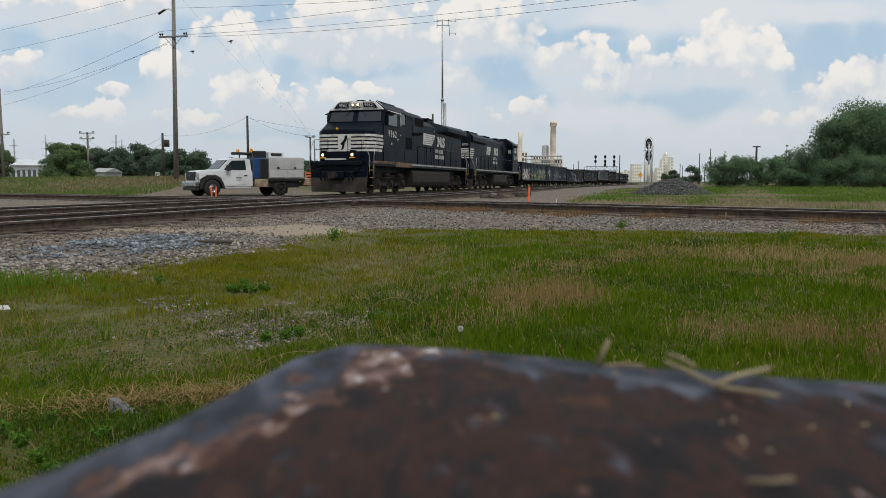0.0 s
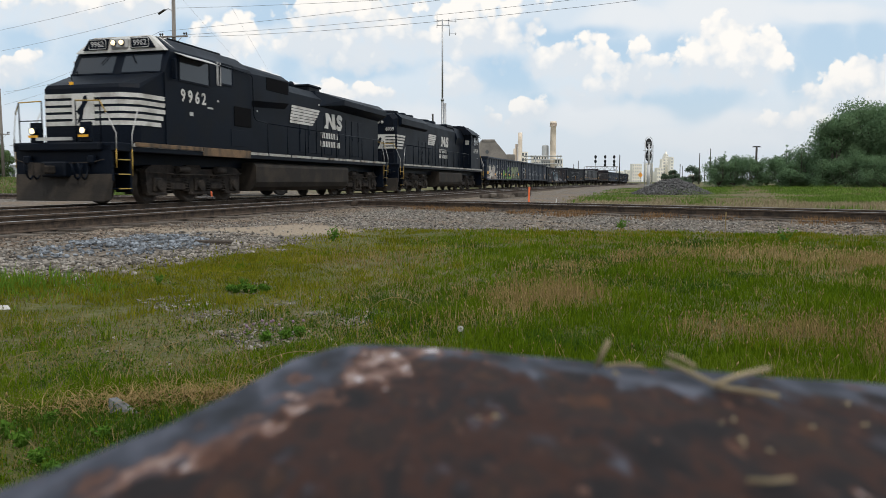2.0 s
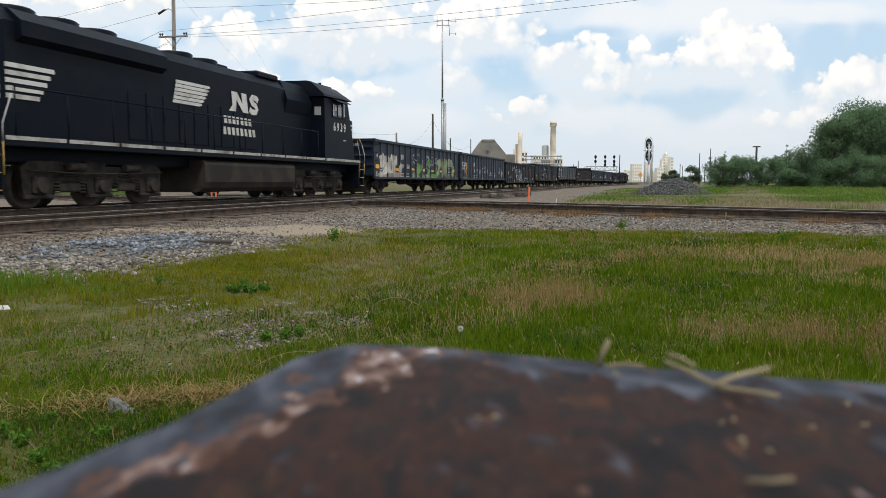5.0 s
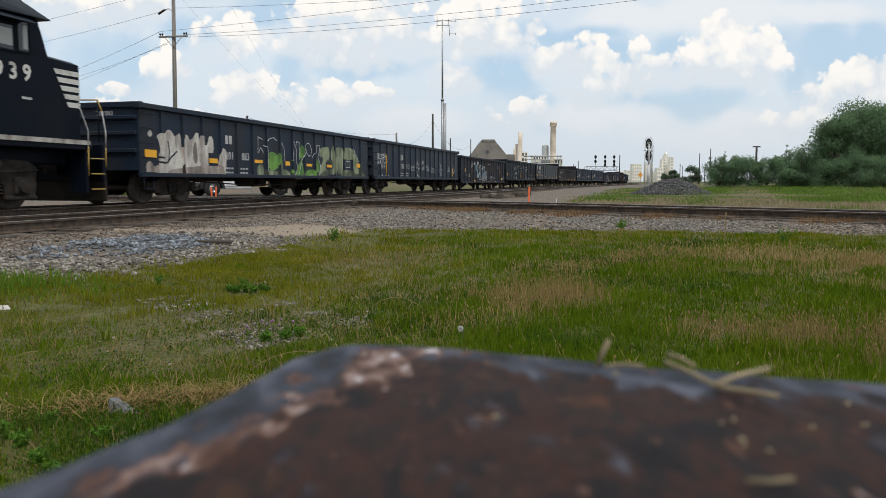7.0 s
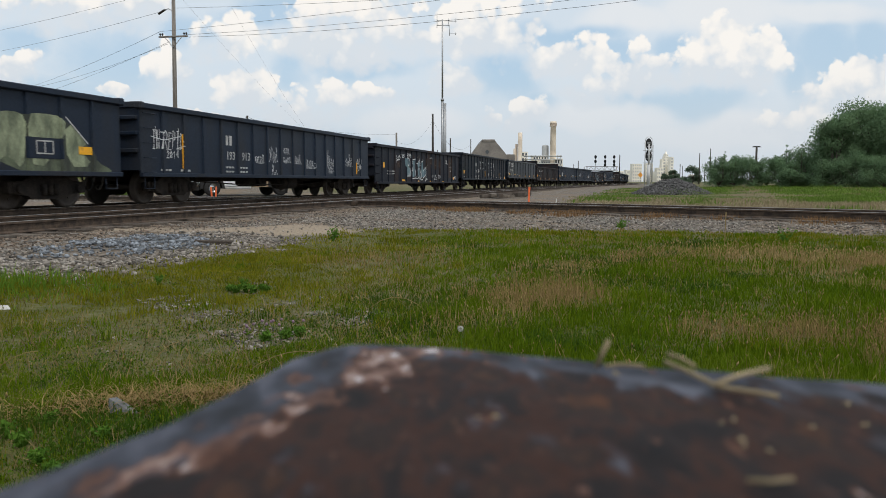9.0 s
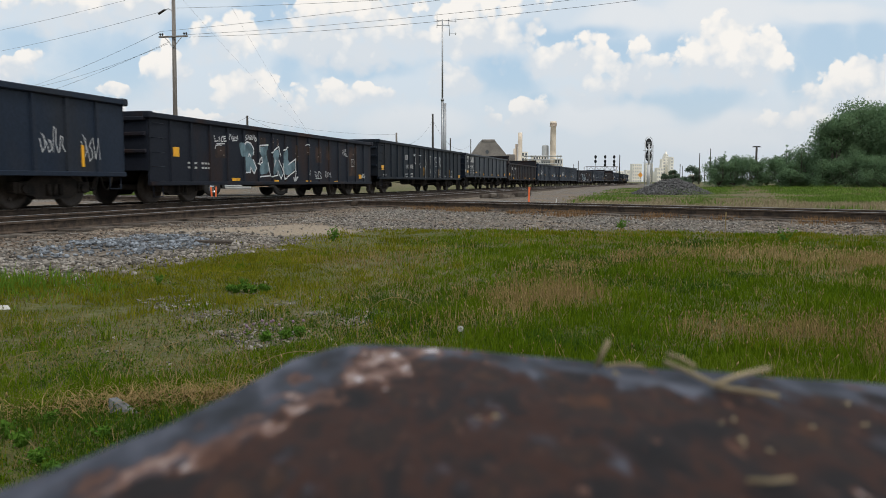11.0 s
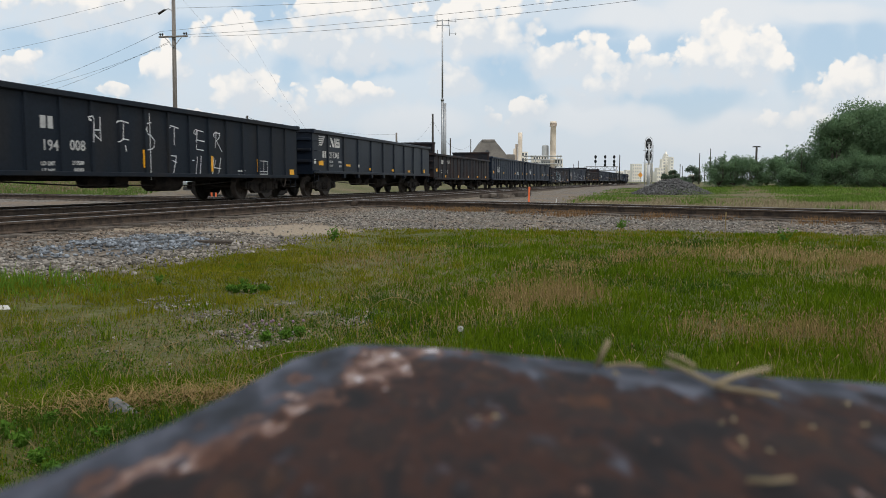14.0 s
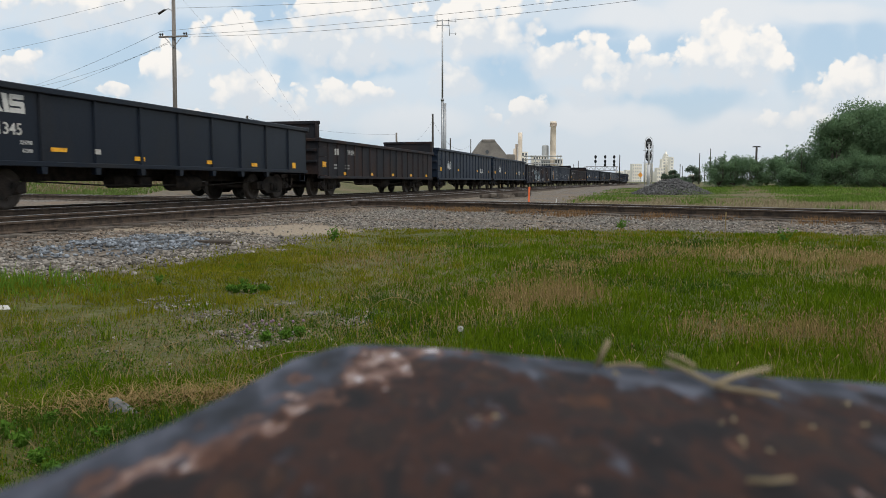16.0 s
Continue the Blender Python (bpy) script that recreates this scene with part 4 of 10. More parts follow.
def hand_lettering(g, side, text, x, z, w, h, width, material, seed):
    """Sprayed capitals from x rearwards, a little uneven, one mesh for each letter."""
    rng = random.Random(seed)
    step = w / len(text)
    for k, ch in enumerate(text):
        dz, tall = rng.uniform(-0.06, 0.06) * h, h * rng.uniform(0.85, 1.1)
        m = M()
        for line in HAND[ch]:
            side.stroke(m, [(x - step * (k + 0.78 * a + 0.14 * b), z - h / 2 + dz + tall * b) for a, b in line], width, 0.002)
        part("graffiti", m, material, g, "white hand-sprayed capital")


def tag_lines(g, side, specs, material, seed, width=0.035, label="white sprayed scribble"):
    rng = random.Random(seed)
    for x, z, w, h, n in specs:
        part("graffiti", side.stroke(M(), scribble(rng, x, z, w, h, n), width), material, g, label)


def capacity_lines(g, side, spots):
    """Small stencilled data too fine to read: bars."""
    m = M()
    for x, z in spots:
        for j in range(2):
            for k in range(3):
                m.prism(rect(x - k * 0.17, z - j * 0.13, 0.12, 0.055), "y", side.y + 0.002, side.y + 0.007)
    tagged(part("stencil_bars", m, GRAYWHITE, g), kind="stuff")


def build_gondolas():
    cars = []
    # first car: whitened panels and green graffiti
    g, sd = gondola("black gondola car with faded white and green graffiti", GONBLACK)
    rng = random.Random(3)
    for patch in ([(7.50, 1.50), (6.95, 1.62), (6.40, 1.55), (5.90, 1.62), (5.20, 1.50), (4.80, 1.30), (4.22, 1.22), (4.18, 0.77), (7.52, 0.77)],):
        part("graffiti", sd.paint(M(), rounded(patch, 1), -0.002), PAINTS["pink"], g, "blotched grey-pink ground of the graffiti")
    for patch in ([(2.10, 0.96), (1.40, 1.05), (0.60, 0.98), (-0.30, 1.02), (-1.40, 0.92), (-2.60, 1.00), (-3.30, 1.45), (-4.45, 1.50), (-4.45, 0.77), (2.12, 0.76)], [(-4.40, 0.80), (-4.40, 1.96), (-5.20, 2.03), (-6.43, 2.01), (-6.82, 1.74), (-7.22, 1.42), (-7.50, 1.05), (-7.98, 0.90), (-7.92, 0.79)]):
        part("graffiti", sd.paint(M(), rounded(patch, 1), -0.002), PAINTS["khaki"], g, "worn khaki-green ground of the graffiti")
    for patch in ([(7.48, 1.67), (7.58, 1.81), (7.43, 1.91), (7.23, 1.88), (7.11, 2.01), (6.92, 2.01), (6.79, 1.84), (6.63, 1.90), (6.53, 1.97), (6.47, 1.75), (6.36, 0.76), (7.48, 0.76), (7.51, 1.06), (7.41, 1.40)], [(6.39, 1.72), (6.31, 1.92), (6.14, 1.93), (6.06, 1.77), (5.89, 1.85), (5.74, 2.02), (5.57, 2.00), (5.51, 0.77), (6.34, 0.76)], [(5.60, 1.79), (5.51, 1.95), (5.33, 1.94), (5.27, 1.64), (5.12, 1.72), (5.06, 1.96), (4.84, 1.94), (4.78, 1.48), (5.06, 1.40), (5.06, 0.77), (5.51, 0.77)], [(5.06, 1.04), (4.55, 1.10), (4.46, 1.51), (4.29, 1.65), (4.06, 1.56), (4.13, 0.99), (4.20, 0.78), (5.06, 0.77)], [(7.92, 1.93), (7.80, 1.97), (7.75, 1.83), (7.85, 1.77), (7.97, 1.82)]):
        part("graffiti", sd.paint(M(), rounded(patch, 1)), PAINTS["white"], g, "faded white painted patch")
    for patch in ([(8.06, 1.09), (7.85, 1.17), (7.71, 0.98), (7.51, 1.09), (7.51, 0.74), (8.06, 0.74)], [(7.11, 0.93), (6.31, 1.00), (5.45, 1.07), (4.26, 1.15), (4.20, 0.76), (7.11, 0.74)], [(5.91, 1.58), (5.77, 1.79), (5.68, 1.59), (5.68, 1.13), (5.89, 1.13)]):
        part("graffiti", sd.paint(M(), rounded(patch, 1), 0.003), PAINTS["pink"], g, "grey-pink painted patch")
    for line in ([(7.51, 1.14), (7.31, 1.11), (7.11, 1.13), (6.98, 1.26), (6.69, 1.44)], [(7.08, 1.69), (7.03, 1.41), (7.08, 1.16)], [(7.51, 1.26), (7.31, 1.25)]):
        part("graffiti", sd.stroke(M(), line, 0.05, 0.006), GONBLACK, g, "black sprayed line")
    part("rust_patch", sd.paint(M(), rounded([(6.44, 1.08), (6.36, 1.12), (6.34, 0.76), (6.44, 0.76)]), 0.006), RUSTY, g, "rust showing through the paint")
    for patch in ([(1.42, 1.52), (1.21, 1.65), (0.87, 1.61), (0.72, 1.52), (0.57, 1.64), (0.42, 1.55), (0.46, 1.29), (0.76, 1.01), (1.39, 1.01)], [(-1.07, 1.89), (-1.20, 1.95), (-1.41, 1.97), (-1.47, 1.79), (-1.45, 1.59), (-1.32, 1.45), (-1.03, 1.50)], [(-0.89, 1.02), (-1.03, 1.34), (-1.37, 1.40), (-1.43, 0.80), (-0.84, 0.72), (-0.63, 0.79)], [(-1.54, 0.72), (-1.63, 1.06), (-2.51, 1.09), (-2.48, 0.73), (-2.22, 0.90), (-1.90, 0.73)], [(-0.36, 1.38), (-0.55, 1.42), (-0.56, 0.92), (-0.38, 0.91)], [(-2.53, 1.51), (-2.86, 1.42), (-2.93, 0.96), (-2.51, 1.01)]):
        part("graffiti", sd.paint(M(), rounded(patch, 1)), PAINTS["green"], g, "bright green painted patch")
    for patch in ([(2.19, 1.06), (1.98, 1.21), (1.74, 1.14), (1.71, 0.77), (2.15, 0.76)], [(1.46, 0.99), (0.76, 1.00), (0.72, 0.77), (1.42, 0.77)], [(0.42, 1.48), (0.18, 1.06), (-0.34, 0.91), (-0.09, 0.72), (0.46, 0.74), (0.53, 1.17)], [(-2.86, 1.80), (-3.02, 1.94), (-3.55, 2.02), (-3.86, 1.99), (-3.86, 1.50), (-3.49, 1.45), (-3.55, 1.08), (-3.22, 1.00), (-2.86, 0.85), (-2.91, 1.18), (-3.17, 1.33), (-3.20, 1.66), (-2.91, 1.53)], [(-3.99, 1.51), (-4.02, 1.89), (-4.17, 2.05), (-4.36, 2.11), (-4.40, 0.84), (-4.11, 0.94), (-4.17, 1.44)], [(-4.44, 1.99), (-5.01, 2.07), (-5.33, 1.98), (-5.33, 1.53), (-5.21, 0.84), (-4.89, 1.12), (-4.64, 1.11), (-4.58, 0.84), (-4.44, 0.84)], [(-5.33, 2.02), (-5.73, 2.08), (-6.43, 2.05), (-6.43, 1.58), (-5.94, 1.53), (-5.94, 0.93), (-5.37, 0.99)], [(-6.46, 2.03), (-7.18, 1.48), (-6.90, 1.38), (-7.33, 0.96), (-6.49, 0.94)], [(-0.65, 0.79), (-0.84, 0.72), (-1.43, 0.79), (-1.54, 0.72), (-0.63, 0.68)]):
        part("graffiti", sd.paint(M(), rounded(patch, 1), 0.003), PAINTS["sage"], g, "pale sage painted patch")
    for line in ([(1.78, 2.03), (2.09, 2.10), (2.09, 1.56), (1.91, 1.75), (1.71, 1.58)], [(1.49, 1.99), (1.24, 2.09), (0.95, 2.13), (0.76, 2.05)], [(1.71, 1.83), (1.49, 1.79), (1.46, 1.46), (1.49, 0.97)], [(0.42, 2.05), (0.18, 1.75), (0.14, 1.22)], [(-0.47, 2.06), (-0.63, 2.06), (-0.71, 1.90), (-0.83, 1.75), (-0.78, 1.36), (-0.91, 1.18), (-0.81, 0.98), (-0.68, 0.83)], [(-0.75, 1.90), (-0.84, 2.10), (-1.07, 2.05), (-1.03, 1.89), (-1.11, 1.80), (-1.07, 1.44)], [(-1.20, 1.40), (-1.32, 1.44), (-1.54, 1.72), (-1.50, 1.91), (-1.58, 1.98)], [(-1.58, 1.96), (-1.76, 2.08), (-1.99, 2.04), (-2.13, 1.84), (-2.08, 1.63), (-1.90, 1.58), (-1.67, 1.71), (-1.58, 1.96)], [(-2.46, 2.00), (-2.91, 2.02), (-2.86, 1.82), (-2.71, 1.52), (-2.86, 1.42), (-2.96, 1.25), (-2.81, 0.68)], [(-2.46, 2.00), (-2.51, 1.79), (-2.22, 1.57), (-2.27, 1.47)], [(-1.03, 0.86), (-1.20, 1.32), (-1.28, 1.19)], [(-6.50, 2.05), (-7.18, 1.48)], [(-1.90, 0.77), (-2.13, 0.91), (-2.32, 0.74)], [(-0.47, 1.35), (-0.49, 1.72), (-0.59, 1.73), (-0.59, 1.42)]):
        part("graffiti", sd.stroke(M(), line, 0.021, 0.006), PAINTS["chalk"], g, "thin white sprayed outline")
    number(g, sd, "201", 3.90, 1.40, 0.335, GRAYWHITE)
    number(g, sd, "883", 2.93, 1.40, 0.335, GRAYWHITE)
    marks(g, "initial_bar", [rect(4.06, 1.90, 0.16, 0.26), rect(3.84, 1.90, 0.16, 0.26)], sd, GRAYWHITE)
    capacity_lines(g, sd, [(4.1, 1.02), (3.2, 1.02)])
    for box in ((4.85, 1.27, 0.53, 0.38), (-2.02, 1.29, 0.90, 0.39), (-3.77, 1.26, 0.78, 0.26), (-5.83, 1.33, 1.05, 0.45), (-0.14, 1.20, 0.89, 0.31)):
        part("reflector_backing", sd.paint(M(), rect(*box), 0.008), GONBLACK, g)
    reflectors(g, sd, [(7.85, 1.34, 0.48, 0.21), (4.85, 1.23, 0.47, 0.14), (2.08, 1.28, 0.54, 0.11), (-0.08, 1.26, 0.36, 0.15), (-1.91, 1.24, 0.47, 0.10), (-3.83, 1.24, 0.51, 0.11), (-7.12, 1.32, 0.50, 0.18)])
    bx, bz, bw, bh = (-5.84, 1.35, 0.47, 0.27)
    for frame_bar in (rect(bx, bz + bh / 2, bw, 0.03), rect(bx, bz - bh / 2, bw, 0.03), rect(bx - bw / 2, bz, 0.03, bh), rect(bx, bz, 0.03, bh), rect(bx + bw / 2, bz, 0.03, bh)):
        part("panel_outline", sd.paint(M(), frame_bar, 0.012), GRAYWHITE, g)
    cars.append(g)
    # second car: small white tags, tall yellow strips
    g, sd = gondola("plain black gondola car with small white tags", GONBLACK)
    hand_lettering(g, sd, "INTREPID", 7.82, 1.74, 1.42, 0.50, 0.024, PAINTS["chalk"], 3)
    hand_lettering(g, sd, "2014", 7.20, 1.36, 0.58, 0.20, 0.022, PAINTS["chalk"], 4)
    for line in ([(7.86, 1.80), (7.3, 1.72), (6.55, 1.86)], [(6.62, 2.08), (6.70, 1.52), (6.40, 1.60)], [(7.66, 2.06), (7.60, 1.52)]):
        part("graffiti", sd.stroke(M(), line, 0.020, 0.005), PAINTS["chalk"], g, "white sprayed slash")
    tag_lines(g, sd, [(2.07, 1.40, 0.75, 0.42, 5), (1.05, 1.58, 0.70, 0.66, 4), (0.95, 1.05, 0.4, 0.5, 2), (0.04, 1.72, 0.5, 0.26, 3), (0.0, 1.42, 0.6, 0.3, 4), (-0.89, 1.45, 0.5, 0.3, 3), (-2.05, 1.31, 0.8, 0.42, 5), (-3.94, 1.5, 0.7, 0.72, 4), (-4.0, 1.1, 0.6, 0.3, 3), (-5.94, 1.55, 0.8, 0.62, 4), (-7.10, 1.50, 0.6, 0.85, 3)], PAINTS["chalk"], 11, 0.019)
    number(g, sd, "193", 3.88, 1.40, 0.36, GRAYWHITE)
    number(g, sd, "913", 2.93, 1.40, 0.36, GRAYWHITE)
    marks(g, "initial_bar", [rect(4.08, 1.88, 0.14, 0.30), rect(3.87, 1.88, 0.14, 0.30)], sd, GRAYWHITE)
    capacity_lines(g, sd, [(4.1, 1.05), (3.25, 1.05), (7.4, 0.92), (6.5, 0.92)])
    reflectors(g, sd, [(6.42, 1.45, 0.09, 0.95), (3.42, 1.34, 0.09, 0.45), (0.45, 1.1, 0.08, 0.35), (-3.5, 1.2, 0.08, 0.5), (-6.85, 1.2, 0.08, 0.5)])
    cars.append(g)
    # third car: brownish, pale blue lettering-like shapes
    dark = mat("dark_weathered_wagon_paint", (0.0135, 0.0165, 0.0250), 0.6, 0, 0.7, 0.3, 0.15, (0.034, 0.021, 0.018), 0.32, stretch=(1, 1, 0.4), spec=0.15)
    g, sd = gondola("blue-black rust-stained gondola car with pale blue graffiti", dark, H=2.42, bottom=0.52)
    for patch in ([(3.70, 1.83), (3.51, 1.87), (3.41, 1.82), (3.21, 1.91), (2.95, 1.85), (2.79, 1.68), (2.81, 1.49), (2.97, 1.39), (2.77, 1.30), (2.62, 1.17), (2.66, 0.97), (2.81, 0.88), (2.97, 1.05), (3.01, 0.91), (3.35, 0.90), (3.33, 1.42), (3.55, 1.41), (3.64, 1.63)], [(2.43, 1.81), (1.78, 1.85), (1.78, 1.69), (1.89, 1.65), (1.87, 1.48), (1.76, 1.25), (1.69, 0.90), (2.45, 0.83), (2.45, 1.17), (2.19, 1.24), (2.19, 1.47), (2.43, 1.60)], [(1.50, 1.61), (0.99, 1.77), (0.92, 1.52), (1.04, 1.42), (0.87, 1.09), (0.67, 0.88), (0.87, 0.76), (1.09, 1.00), (1.21, 0.86), (1.50, 0.81), (1.45, 1.15), (1.31, 1.31), (1.48, 1.44)], [(0.59, 1.72), (0.25, 1.83), (0.28, 1.26), (-0.27, 1.41), (-0.30, 0.99), (0.61, 0.76), (0.61, 1.25)]):
        part("graffiti", sd.paint(M(), rounded(patch, 1)), PAINTS["aqua"], g, "pale blue painted block letter")
    for line in ([(3.37, 0.90), (3.01, 0.91), (2.99, 1.07), (2.77, 0.87), (2.60, 1.05), (2.81, 1.33)], [(3.41, 1.82), (3.19, 1.90), (2.95, 1.86), (2.77, 1.69), (2.79, 1.50)], [(3.13, 1.43), (3.07, 1.52), (2.97, 1.43)], [(2.43, 1.60), (2.43, 1.81), (1.76, 1.86)], [(2.49, 1.20), (2.45, 1.34), (2.23, 1.42), (2.19, 1.26), (2.45, 1.17)], [(2.45, 0.77), (1.64, 0.81), (1.78, 1.25)], [(1.52, 1.61), (0.99, 1.84), (0.84, 1.52)], [(1.55, 0.78), (1.09, 0.83), (1.07, 0.97), (0.84, 0.71), (0.61, 0.94), (0.99, 1.36)], [(1.36, 1.11), (1.21, 1.36)], [(0.61, 1.72), (0.25, 1.85)], [(0.22, 1.23), (-0.35, 1.44), (-0.35, 1.02), (0.56, 0.70), (0.67, 1.25)], [(-0.38, 0.99), (-0.30, 0.64)], [(-0.18, 0.76), (-0.30, 0.55), (-0.44, 0.77)]):
        part("graffiti", sd.stroke(M(), line, 0.045, 0.004), PAINTS["chalk"], g, "pale sprayed outline")
    for line in ([(5.15, 1.98), (5.10, 1.81), (4.97, 1.84)], [(4.87, 1.97), (4.87, 1.82)], [(4.68, 1.99), (4.77, 1.91), (4.74, 1.82), (4.65, 1.84)], [(4.50, 2.00), (4.62, 1.99), (4.60, 1.84), (4.48, 1.86)], [(4.62, 1.92), (4.51, 1.93)], [(5.02, 1.75), (4.56, 1.77)], [(4.29, 1.92), (4.23, 2.09), (4.12, 1.92), (4.07, 2.04), (4.02, 1.92), (3.94, 2.03), (3.87, 1.96), (3.79, 2.06), (3.76, 1.93)], [(4.11, 1.88), (3.83, 1.91)], [(3.17, 2.13), (3.31, 2.05), (3.19, 2.00), (3.31, 1.93)], [(3.15, 1.97), (3.07, 2.11), (3.01, 1.98)], [(2.97, 1.98), (2.97, 2.12), (2.87, 2.10), (2.95, 2.04), (2.85, 1.98)], [(2.83, 1.99), (2.79, 2.14), (2.72, 2.00), (2.70, 2.14)], [(2.68, 2.00), (2.62, 2.07), (2.56, 1.99), (2.64, 1.92), (2.68, 2.00)], [(-1.53, 1.03), (-1.47, 0.84)], [(5.11, 1.61), (5.07, 1.70), (4.90, 1.72), (4.77, 1.72)], [(-1.22, 1.98), (-1.41, 2.02), (-1.59, 1.97)]):
        part("graffiti", sd.stroke(M(), line, 0.03, 0.004), PAINTS["chalk"], g, "thin white sprayed tag")
    for patch in ([(2.38, 2.03), (2.25, 2.08), (2.14, 2.03), (1.96, 2.08), (1.94, 1.93), (2.10, 1.96), (2.27, 1.88), (2.36, 1.91)], [(1.50, 2.04), (1.36, 2.04), (1.38, 1.93), (1.48, 1.91)], [(1.12, 2.07), (0.97, 2.07), (0.99, 1.97), (1.09, 1.98)], [(-0.32, 1.89), (-0.46, 1.94), (-0.41, 1.74), (-0.49, 1.48), (-0.35, 1.51)], [(-1.25, 1.88), (-1.47, 1.94), (-1.59, 1.80), (-1.41, 1.72), (-1.28, 1.76)], [(-2.13, 1.93), (-2.36, 1.98), (-2.50, 1.73), (-2.70, 1.67), (-2.63, 1.46), (-2.36, 1.55), (-2.20, 1.76)], [(-3.15, 1.98), (-3.36, 2.03), (-3.58, 1.93), (-3.47, 1.63), (-3.22, 1.59)], [(-5.60, 2.13), (-6.50, 2.14), (-6.50, 0.95), (-5.60, 0.95)], [(5.10, 1.64), (4.56, 1.69), (4.53, 1.52), (5.07, 1.44)]):
        wide = (min(p[0] for p in patch), max(p[0] for p in patch), min(p[1] for p in patch) - 0.12, max(p[1] for p in patch) + 0.04)
        part("rust_patch", sd.paint(M(), blob(rng, *wide, 7, 0.10)), RUSTY, g, "rust showing through the paint")
        for _ in range(3):
            sx, sz = rng.uniform(wide[0], wide[1]), rng.uniform(wide[2], wide[3])
            part("bare_speck", sd.paint(M(), blob(rng, sx - 0.025, sx + 0.025, sz - 0.02, sz + 0.02, 3, 0.4), 0.003), PAINTS["pink"], g, "pale bare speck in the rust")
    tag_lines(g, sd, [(-2.36, 0.90, 0.66, 0.28, 4), (-3.36, 0.89, 0.62, 0.28, 4), (-5.12, 1.86, 0.5, 0.36, 3), (-7.35, 0.88, 0.5, 0.26, 4)], PAINTS["chalk"], 23, 0.019)
    reflectors(g, sd, [(7.17, 1.43, 0.40, 0.26), (3.94, 0.68, 0.48, 0.09), (1.28, 0.62, 0.48, 0.09), (-1.45, 0.60, 0.46, 0.10), (-4.22, 0.59, 0.54, 0.09), (-6.92, 0.83, 0.28, 0.18)])
    capacity_lines(g, sd, [(6.5, 1.14), (5.8, 1.14)])
    marks(g, "panel_outline", [rect(-6.06, 1.57, 0.34, 0.03), rect(-6.06, 1.27, 0.34, 0.03), rect(-5.9, 1.42, 0.03, 0.3), rect(-6.06, 1.42, 0.03, 0.3), rect(-6.22, 1.42, 0.03, 0.3)], sd, GRAYWHITE)
    cars.append(g)
    # fourth car: black, spidery white strokes
    sooty = mat("sooty_black_wagon_paint", (0.0080, 0.0125, 0.0200), 0.55, 0, 0.9, 0.3, 0.12, (0.016, 0.017, 0.020), 0.4, stretch=(1, 1, 0.35), spec=0.16)
    g, sd = gondola("black gondola car with thin white hand-drawn strokes", sooty, L=16.8)
    rng = random.Random(8)
    for line in ([(2.53, 2.03), (2.57, 2.11), (2.50, 2.14), (2.44, 2.08), (2.46, 1.80), (2.48, 1.54)], [(2.18, 2.13), (2.18, 1.58)], [(2.46, 1.82), (2.20, 1.83)], [(2.46, 1.77), (2.20, 1.60)], [(1.59, 2.05), (1.55, 2.09), (1.38, 2.11), (1.14, 2.07)], [(1.33, 2.08), (1.36, 1.65)], [(1.55, 1.59), (1.38, 1.67), (1.16, 1.65)], [(0.24, 2.15), (0.38, 2.12), (0.50, 1.96), (0.41, 1.85), (0.24, 1.82)], [(0.24, 1.79), (0.09, 1.69), (0.14, 1.51), (0.29, 1.44), (0.43, 1.44)], [(0.29, 2.38), (0.29, 0.66)], [(-0.51, 2.06), (-0.61, 2.13), (-0.79, 2.11), (-0.98, 2.08)], [(-0.79, 2.08), (-0.77, 1.62)], [(-1.76, 2.08), (-1.73, 2.00), (-1.82, 1.95), (-1.88, 2.07)], [(-1.82, 2.10), (-2.20, 2.06)], [(-1.91, 2.09), (-1.85, 1.79), (-1.85, 1.56)], [(-1.88, 1.81), (-2.26, 1.78)], [(-1.85, 1.54), (-2.20, 1.52)], [(-2.79, 1.94), (-2.76, 2.02), (-2.91, 2.10)], [(-2.91, 2.08), (-2.85, 1.63)], [(-2.91, 2.08), (-3.11, 2.06), (-3.07, 1.92), (-2.91, 1.84), (-3.20, 1.53)], [(-0.53, 1.32), (-0.85, 1.31), (-0.69, 0.81)], [(-0.69, 1.18), (-0.87, 1.14)], [(-1.59, 1.22), (-1.70, 1.21)], [(-1.88, 1.31), (-1.79, 0.83)], [(-2.08, 1.34), (-2.00, 0.84)], [(-2.76, 1.32), (-2.66, 0.84)], [(-2.85, 1.24), (-2.76, 1.03), (-3.14, 1.00)], [(-3.14, 1.32), (-2.98, 0.78)], [(1.29, 1.51), (1.25, 1.37)]):
        part("graffiti", sd.stroke(M(), line, 0.027), PAINTS["chalk"], g, "thin white hand-drawn stroke")
    number(g, sd, "194", 3.80, 1.39, 0.335, GRAYWHITE)
    number(g, sd, "008", 2.96, 1.42, 0.335, GRAYWHITE)
    marks(g, "initial_bar", [rect(3.98, 1.90, 0.16, 0.27), rect(3.77, 1.90, 0.15, 0.27)], sd, GRAYWHITE)
    capacity_lines(g, sd, [(-4.2, 0.95), (7.6, 0.95)])
    for text, x, z in (("LD LMT", 3.88, 0.76), ("219500", 2.97, 0.79), ("LT WT", 3.88, 0.60), ("66500", 2.95, 0.63)):
        number(g, sd, text, x, z + 0.24, 0.125, GRAYWHITE)
    reflectors(g, sd, [(7.75, 1.3, 0.36, 0.22), (3.48, 1.09, 0.10, 0.44), (0.54, 1.20, 0.12, 0.46), (-2.63, 1.14, 0.12, 0.46), (-5.46, 1.14, 0.12, 0.44), (-7.97, 0.95, 0.33, 0.19)])
